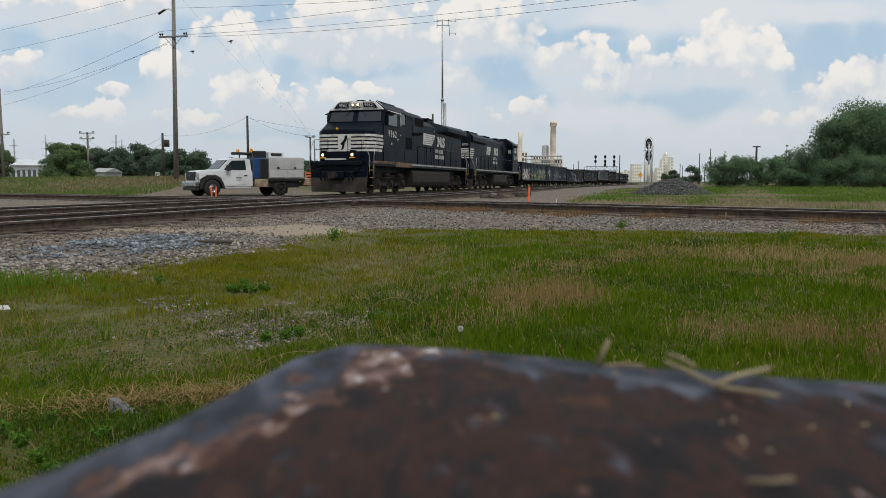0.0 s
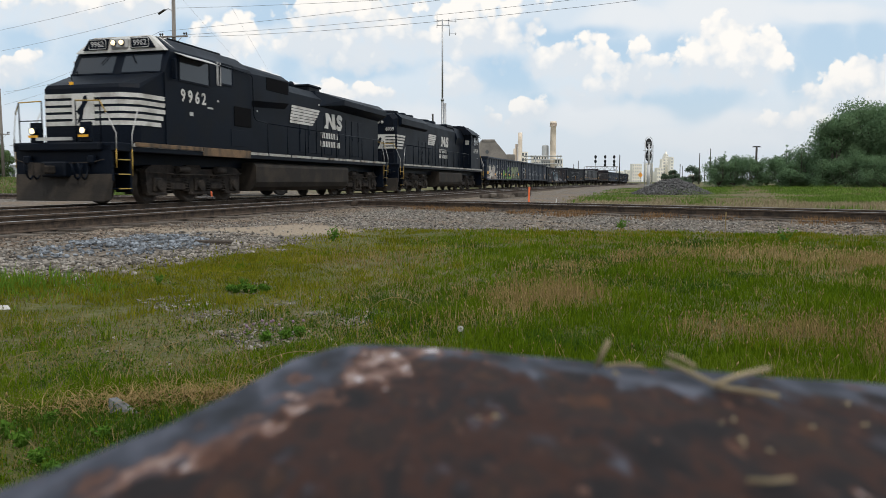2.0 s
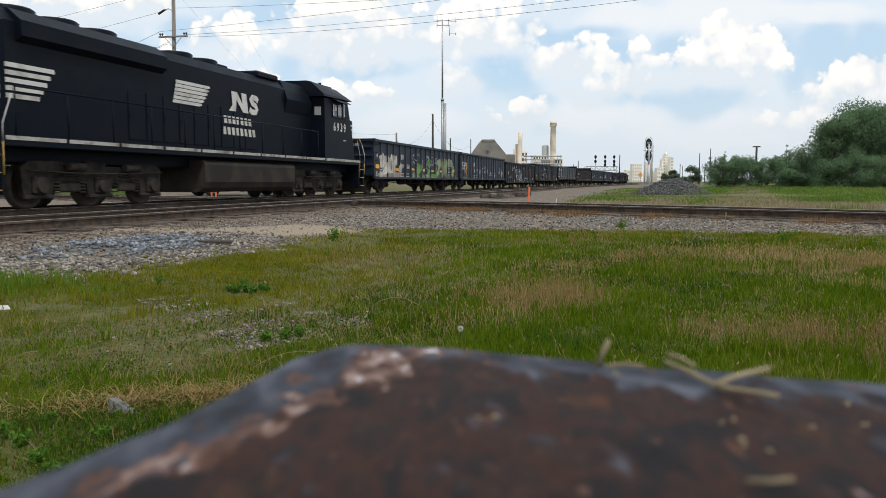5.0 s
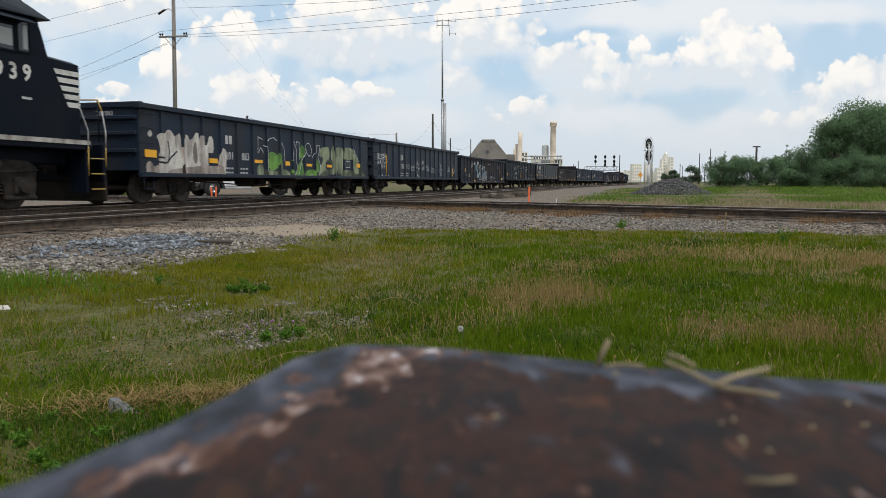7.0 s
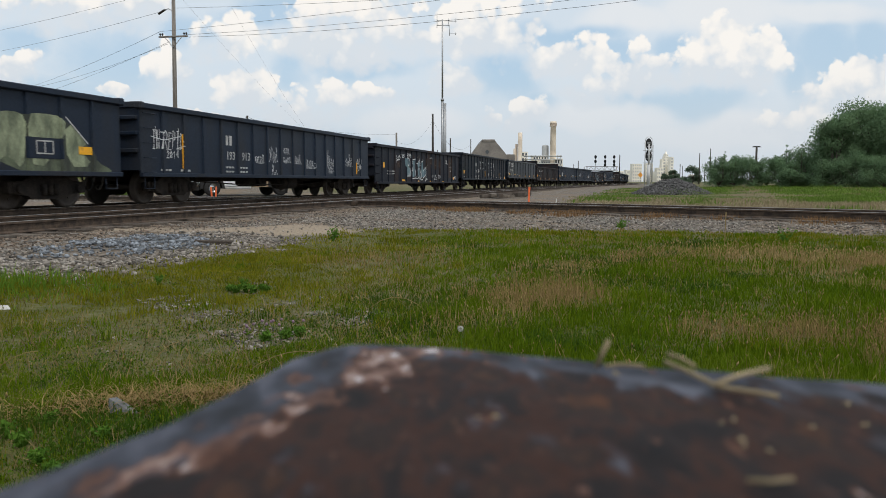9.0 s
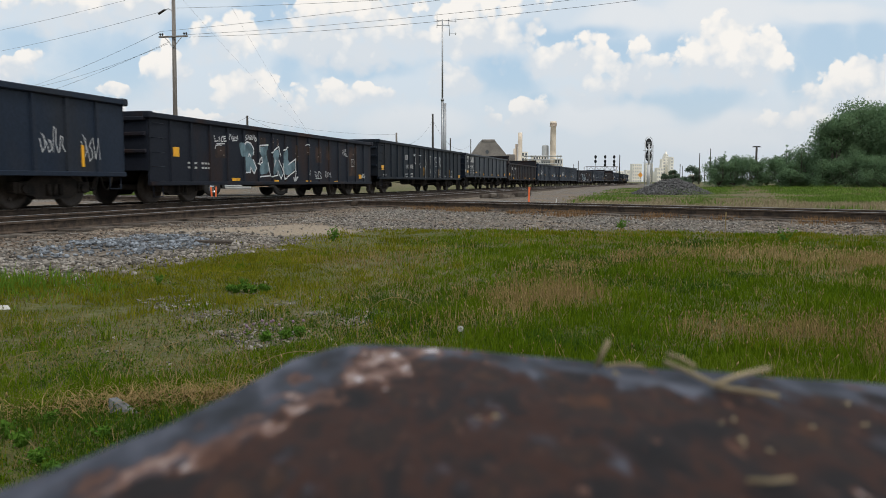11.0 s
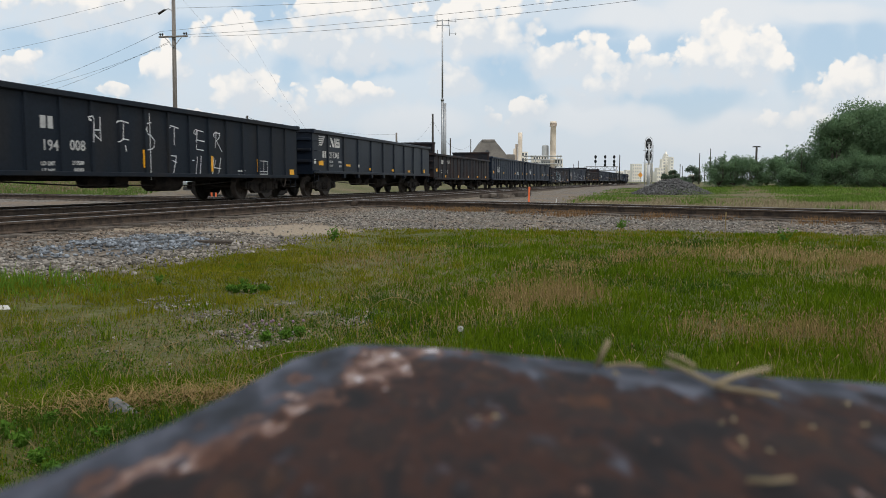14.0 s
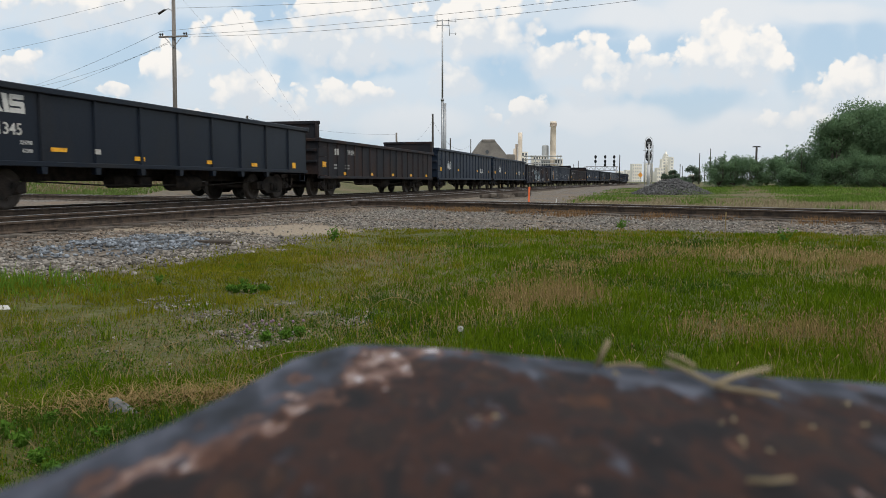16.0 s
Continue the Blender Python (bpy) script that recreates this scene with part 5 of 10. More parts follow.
    marks(g, "panel_outline", [rect(-5.85, 1.30, 0.56, 0.03), rect(-5.85, 0.86, 0.56, 0.03), rect(-5.58, 1.08, 0.03, 0.44), rect(-5.85, 1.08, 0.03, 0.44), rect(-6.12, 1.08, 0.03, 0.44), rect(-5.85, 0.95, 0.56, 0.03)], sd, GRAYWHITE)
    cars.append(g)
    # fifth car: clean black with deep side feet
    clean = mat("clean_black_wagon_paint", (0.0050, 0.0092, 0.0180), 0.45, 0, 0.9, 0.3, 0.08, (0.0125, 0.0140, 0.0175), 0.4, stretch=(1, 1, 0.35), spec=0.25)
    g, sd = gondola("clean black gondola car with white emblem and yellow strips", clean, L=16.4, deep=True, bottom=0.95, ribs=9, inset=1.48)
    marks(g, "emblem_bar", [[(7.62 - 0.02 * k, 2.42 - k * 0.082), (6.98 + 0.07 * k, 2.42 - k * 0.082), (7.04 + 0.07 * k, 2.37 - k * 0.082), (7.60 + 0.02 * k, 2.37 - k * 0.082)] for k in range(5)], sd, WHITE, "white emblem stripe")
    marks(g, "emblem_block", [[(6.50, 2.40), (6.30, 2.40), (6.02, 2.02), (6.22, 2.02)], [(6.36, 2.02), (6.52, 2.02), (6.52, 2.10), (6.44, 2.10)], [(6.06, 2.40), (5.92, 2.40), (5.86, 2.02), (6.00, 2.02)], rect(5.66, 2.35, 0.36, 0.10), rect(5.68, 2.21, 0.36, 0.10), rect(5.66, 2.07, 0.40, 0.10), rect(5.82, 2.28, 0.10, 0.2), rect(5.52, 2.14, 0.10, 0.2)], sd, WHITE, "white emblem shape")
    number(g, sd, "211345", 6.07, 1.68, 0.345, WHITE)
    marks(g, "initial_bar", [rect(7.18, 1.70, 0.15, 0.26), rect(6.98, 1.70, 0.15, 0.26)], sd, WHITE)
    for text, x, z in (("LD LMT", 6.38, 1.42), ("LT WT", 6.38, 1.25), ("224700", 5.47, 1.42), ("61300", 5.44, 1.25)):
        number(g, sd, text, x, z, 0.11, GRAYWHITE)
    reflectors(g, sd, [(7.41, 1.35, 0.42, 0.19), (4.55, 1.31, 0.47, 0.09), (1.75, 1.19, 0.4, 0.11), (-1.55, 1.18, 0.36, 0.11), (-4.2, 1.16, 0.36, 0.11), (-7.14, 1.2, 0.26, 0.2)])
    marks(g, "route_plate", [rect(*(3.30, 1.31, 0.23, 0.12)), rect(7.98, 1.40, 0.2, 0.18)], sd, WHITE)
    cars.append(g)
    # sixth car: rusty brown, high end walls
    g, sd = gondola("low brown gondola car with raised end walls", GONBROWN, L=16.5, H=2.33, ends=0.67)
    number(g, sd, "199 074", 4.9, 1.85, 0.30, GRAYWHITE)
    marks(g, "initial_bar", [rect(6.55, 1.85, 0.12, 0.26), rect(6.35, 1.85, 0.12, 0.26)], sd, GRAYWHITE)
    capacity_lines(g, sd, [(6.6, 1.3), (5.4, 1.3)])
    reflectors(g, sd, [(7.7, 1.3, 0.34, 0.22), (5.5, 0.95, 0.3, 0.13), (2.2, 0.95, 0.3, 0.13), (-0.9, 0.95, 0.3, 0.13), (-4.0, 0.95, 0.3, 0.13), (-7.0, 0.95, 0.3, 0.13)])
    cars.append(g)
    # where the cars' middles stand along the track at the start
    for car, text in ((cars[0], "201883"), (cars[1], "193913"), (cars[3], "194008")):
        part("number_lettering", lettering(text, 0.17, GRAYWHITE), None, car, at=pose(8.3 + (0.1 if car is cars[3] else 0) + 0.075, 0.55, 2.36, 0, 0, 90))
    mids = [59.35, 76.75, 94.35, 112.1, 130.1, 147.7]
    for g, s in zip(cars, mids):
        TRAIN.append((g, s, 6.3))
    plain, sd = gondola("weathered black gondola car with a few pale tags", GONBLACK, H=2.68)
    reflectors(plain, sd, [(7.6, 1.4, 0.36, 0.22), (3.0, 1.4, 0.3, 0.14), (-3.0, 1.4, 0.3, 0.14), (-7.4, 1.4, 0.3, 0.2)])
    tag_lines(plain, sd, [(5.5, 1.7, 1.0, 0.6, 9), (-4.6, 1.5, 1.2, 0.5, 9)], PAINTS["chalk"], 41)
    TRAIN.append((plain, 165.6, 6.3))
    s = 165.6
    base = [plain, cars[2], cars[1], cars[5], plain, cars[3], cars[4]]
    for k in range(13):
        s += 17.7
        TRAIN.append((copy_thing(base[k % 7], pose(0, 0, 0)), s, 6.3))


def hull(points, name="hull"):
    bm = bmesh.new()
    for p in points:
        bm.verts.new(p)
    bmesh.ops.convex_hull(bm, input=bm.verts)
    bmesh.ops.dissolve_limit(bm, angle_limit=0.02, verts=bm.verts, edges=bm.edges)
    loose = [v for v in bm.verts if not v.link_faces]
    bmesh.ops.delete(bm, geom=loose, context="VERTS")
    bm.verts.index_update()
    m = M().add([v.co[:] for v in bm.verts], [[v.index for v in f.verts] for f in bm.faces])
    bm.free()
    return m


def mirrored(pts):
    return [(x, y * s, z) for x, y, z in pts for s in (1, -1)]


def loco_base(g, half, tank, trucks, axle, deck=1.58, ahead=0.0):
    """Underframe, tank, bogies, steps and handrails that both engines share."""
    part("underframe", M().box(-half + 1.0, half - 1.0, -1.48, 1.48, deck - 0.22, deck, 0.02).box(-half + 1.2, half - 1.2, -0.9, 0.9, deck - 0.55, deck - 0.2, 0.03), BLACK, g)
    a, b = tank
    part("fuel_tank", hull(mirrored([(x, y, z) for x in (a, b) for y, z in ((1.30, 1.25), (1.41, 1.19), (1.44, 1.10), (1.44, 0.60), (1.36, 0.42), (1.16, 0.29))])), TANK, g, "long dusty black fuel tank below the deck")
    for sgn in (1, -1):
        m = M()
        n = 11
        for k in range(n):
            x0 = -half + 1.35 + k * (2 * half - 3.1) / n
            m.box(x0 + 0.05, x0 + (2 * half - 3.1) / n - 0.05, sgn * 1.485 - 0.006, sgn * 1.485 + 0.006, deck - 0.09, deck - 0.005)
        part("sill_stripe", m, SILL, g, "broken white stripe along the deck edge")
    for x in trucks:
        bogie(g, x, 3, axle, 0.51, LOCO_WHEELS, LOCO_FRAME, LOCO_BOLSTER)
    for e in (1, -1):
        part("coupler", COUPLER, None, g, at=pose(e * (half - 0.25), 0, 0.02, 0, 0, 0 if e > 0 else 180))
        x = e * (half - 1.0) - (ahead if e < 0 else 0.0)
        part("pilot_plate", M().box(min(x, x - e * 0.12), max(x, x - e * 0.12), -1.42, 1.42, 0.62, deck - 0.05, 0.02), BLACK, g, "black steel pilot plate")
        part("plough", hull([(x, 1.42, 0.80), (x, -1.42, 0.80), (x, 1.40, 0.16), (x, -1.40, 0.16), (x + e * 0.16, 1.30, 0.13), (x + e * 0.16, -1.30, 0.13), (x + e * 0.34, 0.0, 0.15), (x + e * 0.18, 0.0, 0.74), (x - e * 0.08, 1.42, 0.8), (x - e * 0.08, -1.42, 0.8)]), TANK, g, "dusty brown snow plough below the coupler")
        for sgn in (1, -1):
            part("stepwell", M().box(min(x - e * 0.74, x - e * 0.66), max(x - e * 0.74, x - e * 0.66), min(sgn * 1.0, sgn * 1.46), max(sgn * 1.0, sgn * 1.46), 0.34, deck, 0.01), BLACK, g)
            for k in range(3):
                z = 0.42 + 0.36 * k
                part("step", M().box(min(x - e * 0.65, x - e * 0.14), max(x - e * 0.65, x - e * 0.14), min(sgn * 1.12, sgn * 1.5), max(sgn * 1.12, sgn * 1.5), z, z + 0.03, 0.01), BLACK, g)
                part("step_edge", M().box(min(x - e * 0.62, x - e * 0.16), max(x - e * 0.62, x - e * 0.16), sgn * 1.505 - 0.006, sgn * 1.505 + 0.006, z, z + 0.025), YELLOW, g, "yellow step edge")
            part("grab_rail", M().path([(x - e * 0.10, sgn * 1.51, 1.42), (x - e * 0.10, sgn * 1.52, 1.80), (x + e * 0.02, sgn * 1.34, 2.30)], 0.013, 8), GRAYWHITE, g, "pale bent handrail by the steps")
            part("grab_rail", M().path([(x - e * 0.10, sgn * 1.5, 0.95), (x - e * 0.10, sgn * 1.51, 1.42)], 0.014, 8), YELLOW, g, "yellow foot of the handrail")
            part("rail_top", M().path([(x + e * 0.02, sgn * 1.34, 2.30), (x + e * 0.05, sgn * 1.2, 2.58), (x + e * 0.06, sgn * 0.5, 2.60)], 0.017, 8), YELLOW, g)
            part("grab_rail", M().path([(x - e * 0.70, sgn * 1.51, 1.42), (x - e * 0.70, sgn * 1.52, 1.80), (x - e * 0.98, sgn * 1.5, 2.42)], 0.013, 8), GRAYWHITE, g, "pale bent handrail by the steps")
            part("grab_rail", M().path([(x - e * 0.70, sgn * 1.5, 0.75), (x - e * 0.70, sgn * 1.51, 1.42)], 0.014, 8), YELLOW, g, "yellow foot of the handrail")
            part("end_post", M().tube((x + e * 0.05, sgn * 1.2, deck), (x + e * 0.05, sgn * 1.2, 2.58), 0.017, n=6), BLACK, g)
            part("end_post", M().tube((x + e * 0.06, sgn * 0.5, deck), (x + e * 0.06, sgn * 0.5, 2.60), 0.017, n=6), BLACK, g)
            part("end_bar", M().tube((x + e * 0.05, sgn * 1.2, 2.12), (x + e * 0.06, sgn * 0.5, 2.12), 0.015, n=6), BLACK, g)
            part("glad_hand", M().box(x + e * 0.1 - 0.08, x + e * 0.1 + 0.08, sgn * 0.95 - 0.09, sgn * 0.95 + 0.09, 1.05, 1.25, 0.03), BLACK, g)
        part("draft_gear", M().box(min(x, x + e * 0.35), max(x, x + e * 0.35), -0.36, 0.36, 0.72, 1.10, 0.04), BLACK, g)
        for y in (-0.8, -0.6, 0.6, 0.8):
            part("air_hose", M().path(hose(x + e * 0.02, x + e * 0.40, y, 1.05, 0.38), 0.026), BLACK, g)
        part("cut_lever", M().path([(x + e * 0.12, -1.3, 1.15), (x + e * 0.12, -1.0, 1.08), (x + e * 0.2, 0.0, 1.05), (x + e * 0.12, 1.0, 1.08), (x + e * 0.12, 1.3, 1.15)], 0.014), GRIME, g)


def side_rails(g, x0, x1, n, deck=1.58, ys=(1.46, -1.46)):
    for y in ys:
        for k in range(n):
            x = x0 + (x1 - x0) * k / (n - 1)
            part("stanchion", M().tube((x, y, deck - 0.1), (x, y, deck + 1.02), 0.019, n=6), BLACK, g)
        part("handrail", M().tube((x0, y, deck + 1.02), (x1, y, deck + 1.02), 0.021, n=8), BLACK, g)


def stripes_on_hood(g, x0, x1, z0, z1, y, n, slope, toward):
    """A block of level stripes with slanting ends. toward: which way the slant leans."""
    for k in range(n):
        h = (z1 - z0) / n
        z = z1 - (k + 1) * h
        u0 = slope * (z - z0) / (z1 - z0)
        cut = 0.30 * (x0 - x1) * max(0.0, 1 - (z + h - z0) / (z1 - z0)) ** 1.2          # the block tapers to its foot at the emblem's end
        p = [(x0 - u0 * toward, z + h * 0.2), (x1 + cut + 0.10, z + h * 0.2), (x1 + cut - 0.06, z + h * 0.62), (x1 + cut + 0.02, z + h), (x0 - u0 * toward - 0.03, z + h)]
        part("hood_stripe", M().prism(p, "y", y, y + 0.006), WHITE, g, "white painted stripe")


def emblem(g, x, y, z, w, h, s=-1):
    """Railway emblem and name as plain slanted blocks."""
    k = w / 1.34

    def at(a, c):
        return (x + s * a * k, z + c * h)
    block = [at(*p) for p in ((0.12, 1.0), (0.36, 1.0), (0.60, 0.42), (0.56, 1.0), (0.78, 1.0), (0.86, 0.0), (0.62, 0.0), (0.34, 0.60), (0.30, 0.0), (0.0, 0.0), (0.16, 0.30))]
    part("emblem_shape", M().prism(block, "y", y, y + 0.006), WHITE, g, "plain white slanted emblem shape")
    curl = [Vector(at(*p)) for p in ((1.33, 0.74), (1.24, 0.88), (1.06, 0.89), (0.98, 0.74), (1.04, 0.60), (1.22, 0.47), (1.29, 0.30), (1.22, 0.13), (1.04, 0.11), (0.93, 0.24))]
    ribbon = []
    for i, p in enumerate(curl):
        t = (curl[min(i + 1, len(curl) - 1)] - curl[max(i - 1, 0)]).normalized()
        ribbon.append((p + Vector((-t.y, t.x)) * 0.066 * k, p - Vector((-t.y, t.x)) * 0.066 * k))
    m = M()
    for (a, b), (c, d) in zip(ribbon, ribbon[1:]):
        m.prism([tuple(a), tuple(c), tuple(d), tuple(b)], "y", y, y + 0.0055)
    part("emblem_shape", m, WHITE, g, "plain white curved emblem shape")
    for j, n in enumerate((7, 8)):
        for i in range(n):
            a = -0.30 - 0.05 * j + i * (0.262 if j == 0 else 0.27)
            zz = z - 0.42 - 0.36 * j
            part("name_bar", M().prism([(x + s * a, zz), (x + s * (a + 0.17), zz), (x + s * (a + 0.13), zz + 0.24), (x + s * (a - 0.04), zz + 0.24)], "y", y, y + 0.006), WHITE, g)


def hood_doors(g, xs, w, z0, z1, y):
    for x in xs:
        for sgn in (1, -1):
            d = part("hood_door", M().box(x - w / 2, x + w / 2, min(sgn * y, sgn * (y + 0.02)), max(sgn * y, sgn * (y + 0.02)), z0, z1, 0.006), BLACK, g)
            part("latch", M().box(x + w / 2 - 0.09, x + w / 2 - 0.05, min(sgn * (y + 0.02), sgn * (y + 0.035)), max(sgn * (y + 0.02), sgn * (y + 0.035)), (z0 + z1) / 2 - 0.08, (z0 + z1) / 2 + 0.08), BLACK, d)


def lamp(g, name, x, y, z, r, e, lit=True):
    part(name, M().tube((x - e * 0.1, y, z), (x + e * 0.02, y, z), r * 1.25, n=18), BLACK, g)
    part("lamp_glass", M().lathe([(0.001, 0.022), (r * 0.6, 0.018), (r, 0.0)], 18, pose(x + e * 0.022, y, z, 0, 90 * e, 0)), LAMP if lit else LENS, g, "lit round lamp" if lit else "round unlit lamp")


def settle_back(g, by=0.27, front=9.0, back=7.4):
    """Draws everything behind the nose a little rearwards, so that body and nose keep their true spacing."""
    def moved(x):
        u = min(1.0, max(0.0, (front - x) / (front - back)))
        return x - by * u
    for o in g.children:
        if o.location.length > 0.01:
            m = o.matrix_basis.copy()
            m.translation.x = moved(m.translation.x)
            o.matrix_basis = m
        elif o.data.users == 1:
            for c in [o] + list(o.children):
                for v in c.data.vertices:
                    v.co.x = moved(v.co.x)


def lead_engine():
    g = thing("diesel_locomotive", "black six-axle diesel locomotive with wide cab and white-striped nose, lamps lit", "locomotive", "engines of the train")
    loco_base(g, 11.15, (3.25, -4.95), (6.2, -6.9), 1.98)
    deck = 1.58
    outline = [(9.30, 1.06), (8.95, 1.42), (7.5, 1.5), (7.5, -1.5), (9.02, -1.46), (9.28, -1.22)]
    part("nose", hull([(x, y, z) for x, y in outline for z in (deck, 3.02)] + mirrored([(8.9, 1.38, 3.14), (8.14, 1.46, 3.54), (7.5, 1.45, 3.56)]) + [(9.24, 1.02, 3.12), (9.24, -1.18, 3.12)]), BLACK, g, "broad blunt black nose")
    for k in range(5):
        z = 2.06 + k * 0.178
        cut = 8.0 - 0.09 * k + 0.3
        o = [(9.308, 1.064), (8.956, 1.428), (cut, 1.486), (cut, 1.40), (8.90, 1.36), (9.25, 1.0), (9.25, -1.0), (8.90, -1.36), (cut, -1.42), (cut, -1.486), (9.026, -1.468), (9.288, -1.226)]
        part("nose_stripe", M().prism(o, "z", z, z + 0.112), WHITE, g, "white painted nose stripe")
    part("nose_emblem_panel", M().box(9.29, 9.316, -0.36, 0.30, 2.06, 2.88), WHITE, g, "white emblem panel")
    part("emblem_shape", M().prism([(-0.22, 2.10), (-0.06, 2.20), (0.0, 2.48), (0.12, 2.66), (0.1, 2.83), (0.0, 2.81), (-0.05, 2.62), (-0.24, 2.42), (-0.14, 2.32)], "x", 9.317, 9.321), BLACK, g)
    part("nose_light", M().box(9.2, 9.24, -0.5, -0.38, 3.05, 3.2, 0.01), REFLECT, g)
    part("nose_grab", M().path([(8.7, -0.9, 3.3), (8.72, -0.9, 3.46), (8.3, -1.1, 3.62), (8.3, -1.1, 3.5)], 0.014), BLACK, g)
    # cab
    cab = [(8.12, 1.5, deck), (8.12, 1.5, 3.55), (7.88, 1.5, 4.14), (7.8, 1.46, 4.22), (7.74, 0.95, 4.60), (7.6, 0.5, 4.64)]
    part("cab", hull(mirrored(cab + [(3.55, y, z) for _, y, z in cab])), BLACK, g, "wide black driver's cab")
    part("brow", hull(mirrored([(8.0, 1.38, 4.20), (8.0, 1.42, 4.16), (7.9, 0.90, 4.60), (7.55, 0.94, 4.62), (7.55, 1.46, 4.22)])), WHITE, g, "white brow above the windscreen")
    for sgn in (1, -1):
        part("number_board", hull([(8.03, sgn * a, z) for a, z in ((0.38, 4.24), (1.16, 4.24), (0.92, 4.54), (0.38, 4.54))] + [(7.9, sgn * a, z) for a, z in ((0.38, 4.24), (1.12, 4.24), (0.88, 4.54), (0.38, 4.54))]), BLACK, g)
        part("number_lettering", lettering("9962", 0.215, GRAYWHITE, bold=0.003), None, g, at=pose(8.036, sgn * 0.68, 4.385, 0, 0, 90))
        ring = [(8.036, sgn * a, z) for a, z in ((0.40, 4.29), (0.43, 4.26), (0.93, 4.26), (0.96, 4.29), (0.96, 4.48), (0.93, 4.51), (0.43, 4.51), (0.40, 4.48), (0.40, 4.29))]
        part("board_frame", M().path(ring, 0.013, 5), GRAYWHITE, g, "white rim of the number board")
    part("headlamp_housing", M().box(7.85, 8.06, -0.26, 0.28, 4.24, 4.55, 0.05), GRAYWHITE, g)
    for y in (-0.12, 0.14):
        lamp(g, "headlamp", 8.075, y, 4.40, 0.07, 1)
    for sgn in (1, -1):
        def on_screen(y, z, o):
            return (8.12 - 0.24 * (z - 3.55) / 0.63 + o, sgn * y, z)
        part("window_frame", hull([on_screen(y, z, o) for y, z in ((0.10, 3.56), (1.40, 3.56), (0.10, 4.14), (1.34, 4.14)) for o in (0.0, 0.012)]), BLACK, g)
        part("windscreen", hull([on_screen(y, z, o) for y, z in ((0.14, 3.59), (1.36, 3.59), (0.14, 4.11), (1.30, 4.11)) for o in (0.0, 0.02)]), SCREEN, g, "sky-reflecting windscreen")
        part("wiper", M().path([on_screen(0.3, 4.18, 0.05), on_screen(0.55, 3.85, 0.05)], 0.010), BLACK, g)
        y = 1.5 * sgn
        for x0, x1, z0, z1 in ((6.10, 7.55, 3.44, 4.06), (4.78, 5.45, 3.60, 4.16)):
            w = part("side_window", M().box(x0, x1, min(y, y + 0.012 * sgn), max(y, y + 0.012 * sgn), z0, z1), SCREEN, g, "dark cab side window")
            part("frame", M().box(x0 - 0.05, x0, min(y, y + .03 * sgn), max(y, y + .03 * sgn), z0 - 0.05, z1 + 0.05).box(x1, x1 + 0.05, min(y, y + .03 * sgn), max(y, y + .03 * sgn), z0 - 0.05, z1 + 0.05).box(x0, x1, min(y, y + .03 * sgn), max(y, y + .03 * sgn), z0 - 0.05, z0).box(x0, x1, min(y, y + .03 * sgn), max(y, y + .03 * sgn), z1, z1 + 0.05), BLACK, w)
        part("window_post", M().box(5.60, 5.66, min(y, y + .035 * sgn), max(y, y + .035 * sgn), 3.50, 4.2), GRAYWHITE, g)
        part("window_post", M().box(5.46, 5.50, min(y, y + .035 * sgn), max(y, y + .035 * sgn), 3.50, 4.2), GRAYWHITE, g)
        part("sun_visor", hull([(6.1, y, 4.14), (7.7, y, 4.14), (6.05, y + 0.36 * sgn, 4.00), (7.65, y + 0.36 * sgn, 4.00), (6.1, y, 4.16), (7.7, y, 4.16), (6.05, y + 0.36 * sgn, 4.02), (7.65, y + 0.36 * sgn, 4.02)]), GRAYWHITE, g, "grey sun visor over the cab window")
        part("mirror", M().box(7.80, 7.86, y if sgn > 0 else y - 0.14, y + 0.14 if sgn > 0 else y, 3.4, 3.95, 0.01), BLACK, g)
        part("vent_panel", M().box(3.63, 4.69, min(y, y + .02 * sgn), max(y, y + .02 * sgn), 2.36, 2.98, 0.01), SIGHT, g, "dark vent panel")
        part("lower_door", M().box(3.9, 4.9, min(y, y + .015 * sgn), max(y, y + .015 * sgn), 1.72, 2.24, 0.01), BLACK, g)
        part("cab_handrail", M().path([(5.9, y + 0.06 * sgn, 4.12), (3.75, y + 0.06 * sgn, 4.08), (3.58, y + 0.06 * sgn, 4.0), (3.5, y + 0.04 * sgn, 2.75), (3.3, y + 0.02 * sgn, 2.64), (2.4, y - 0.03 * sgn, 2.6)], 0.016), BLACK, g)
        for k, ch in enumerate("9962"):
            part("number_lettering", lettering(ch, 0.47, WHITE, bold=0.012), None, g, at=pose((7.42 - 0.345 * k) if sgn > 0 else (6.385 + 0.345 * k), y + 0.008 * sgn, 3.0, 0, 0, 180 if sgn > 0 else 0))
        part("small_mark", M().box(5.91, 6.19, y - 0.004, y + 0.006, 2.755, 2.81), GRAYWHITE, g)
        part("small_mark", M().box(6.95, 7.12, y - 0.004, y + 0.006, 2.48, 2.58), GRAYWHITE, g)
        for mx, mz in ((5.61, 3.0), (3.2, 3.05), (2.2, 3.02), (1.7, 3.25), (-0.1, 3.75), (-3.0, 3.72)):
            part("small_mark", M().box(mx - 0.05, mx + 0.05, (y if mx > 3.55 else sgn * 0.95) - 0.004, (y if mx > 3.55 else sgn * 0.95) + (0.006 if mx > 3.55 else 0.02), mz, mz + 0.06), GRAYWHITE, g)
        lamp(g, "ditch_lamp", 10.28, sgn * 0.74, 1.86, 0.075, 1)
        part("lamp_bracket", M().box(10.1, 10.2, sgn * 0.74 - 0.16, sgn * 0.74 + 0.16, 1.58, 2.08, 0.02), BLACK, g)
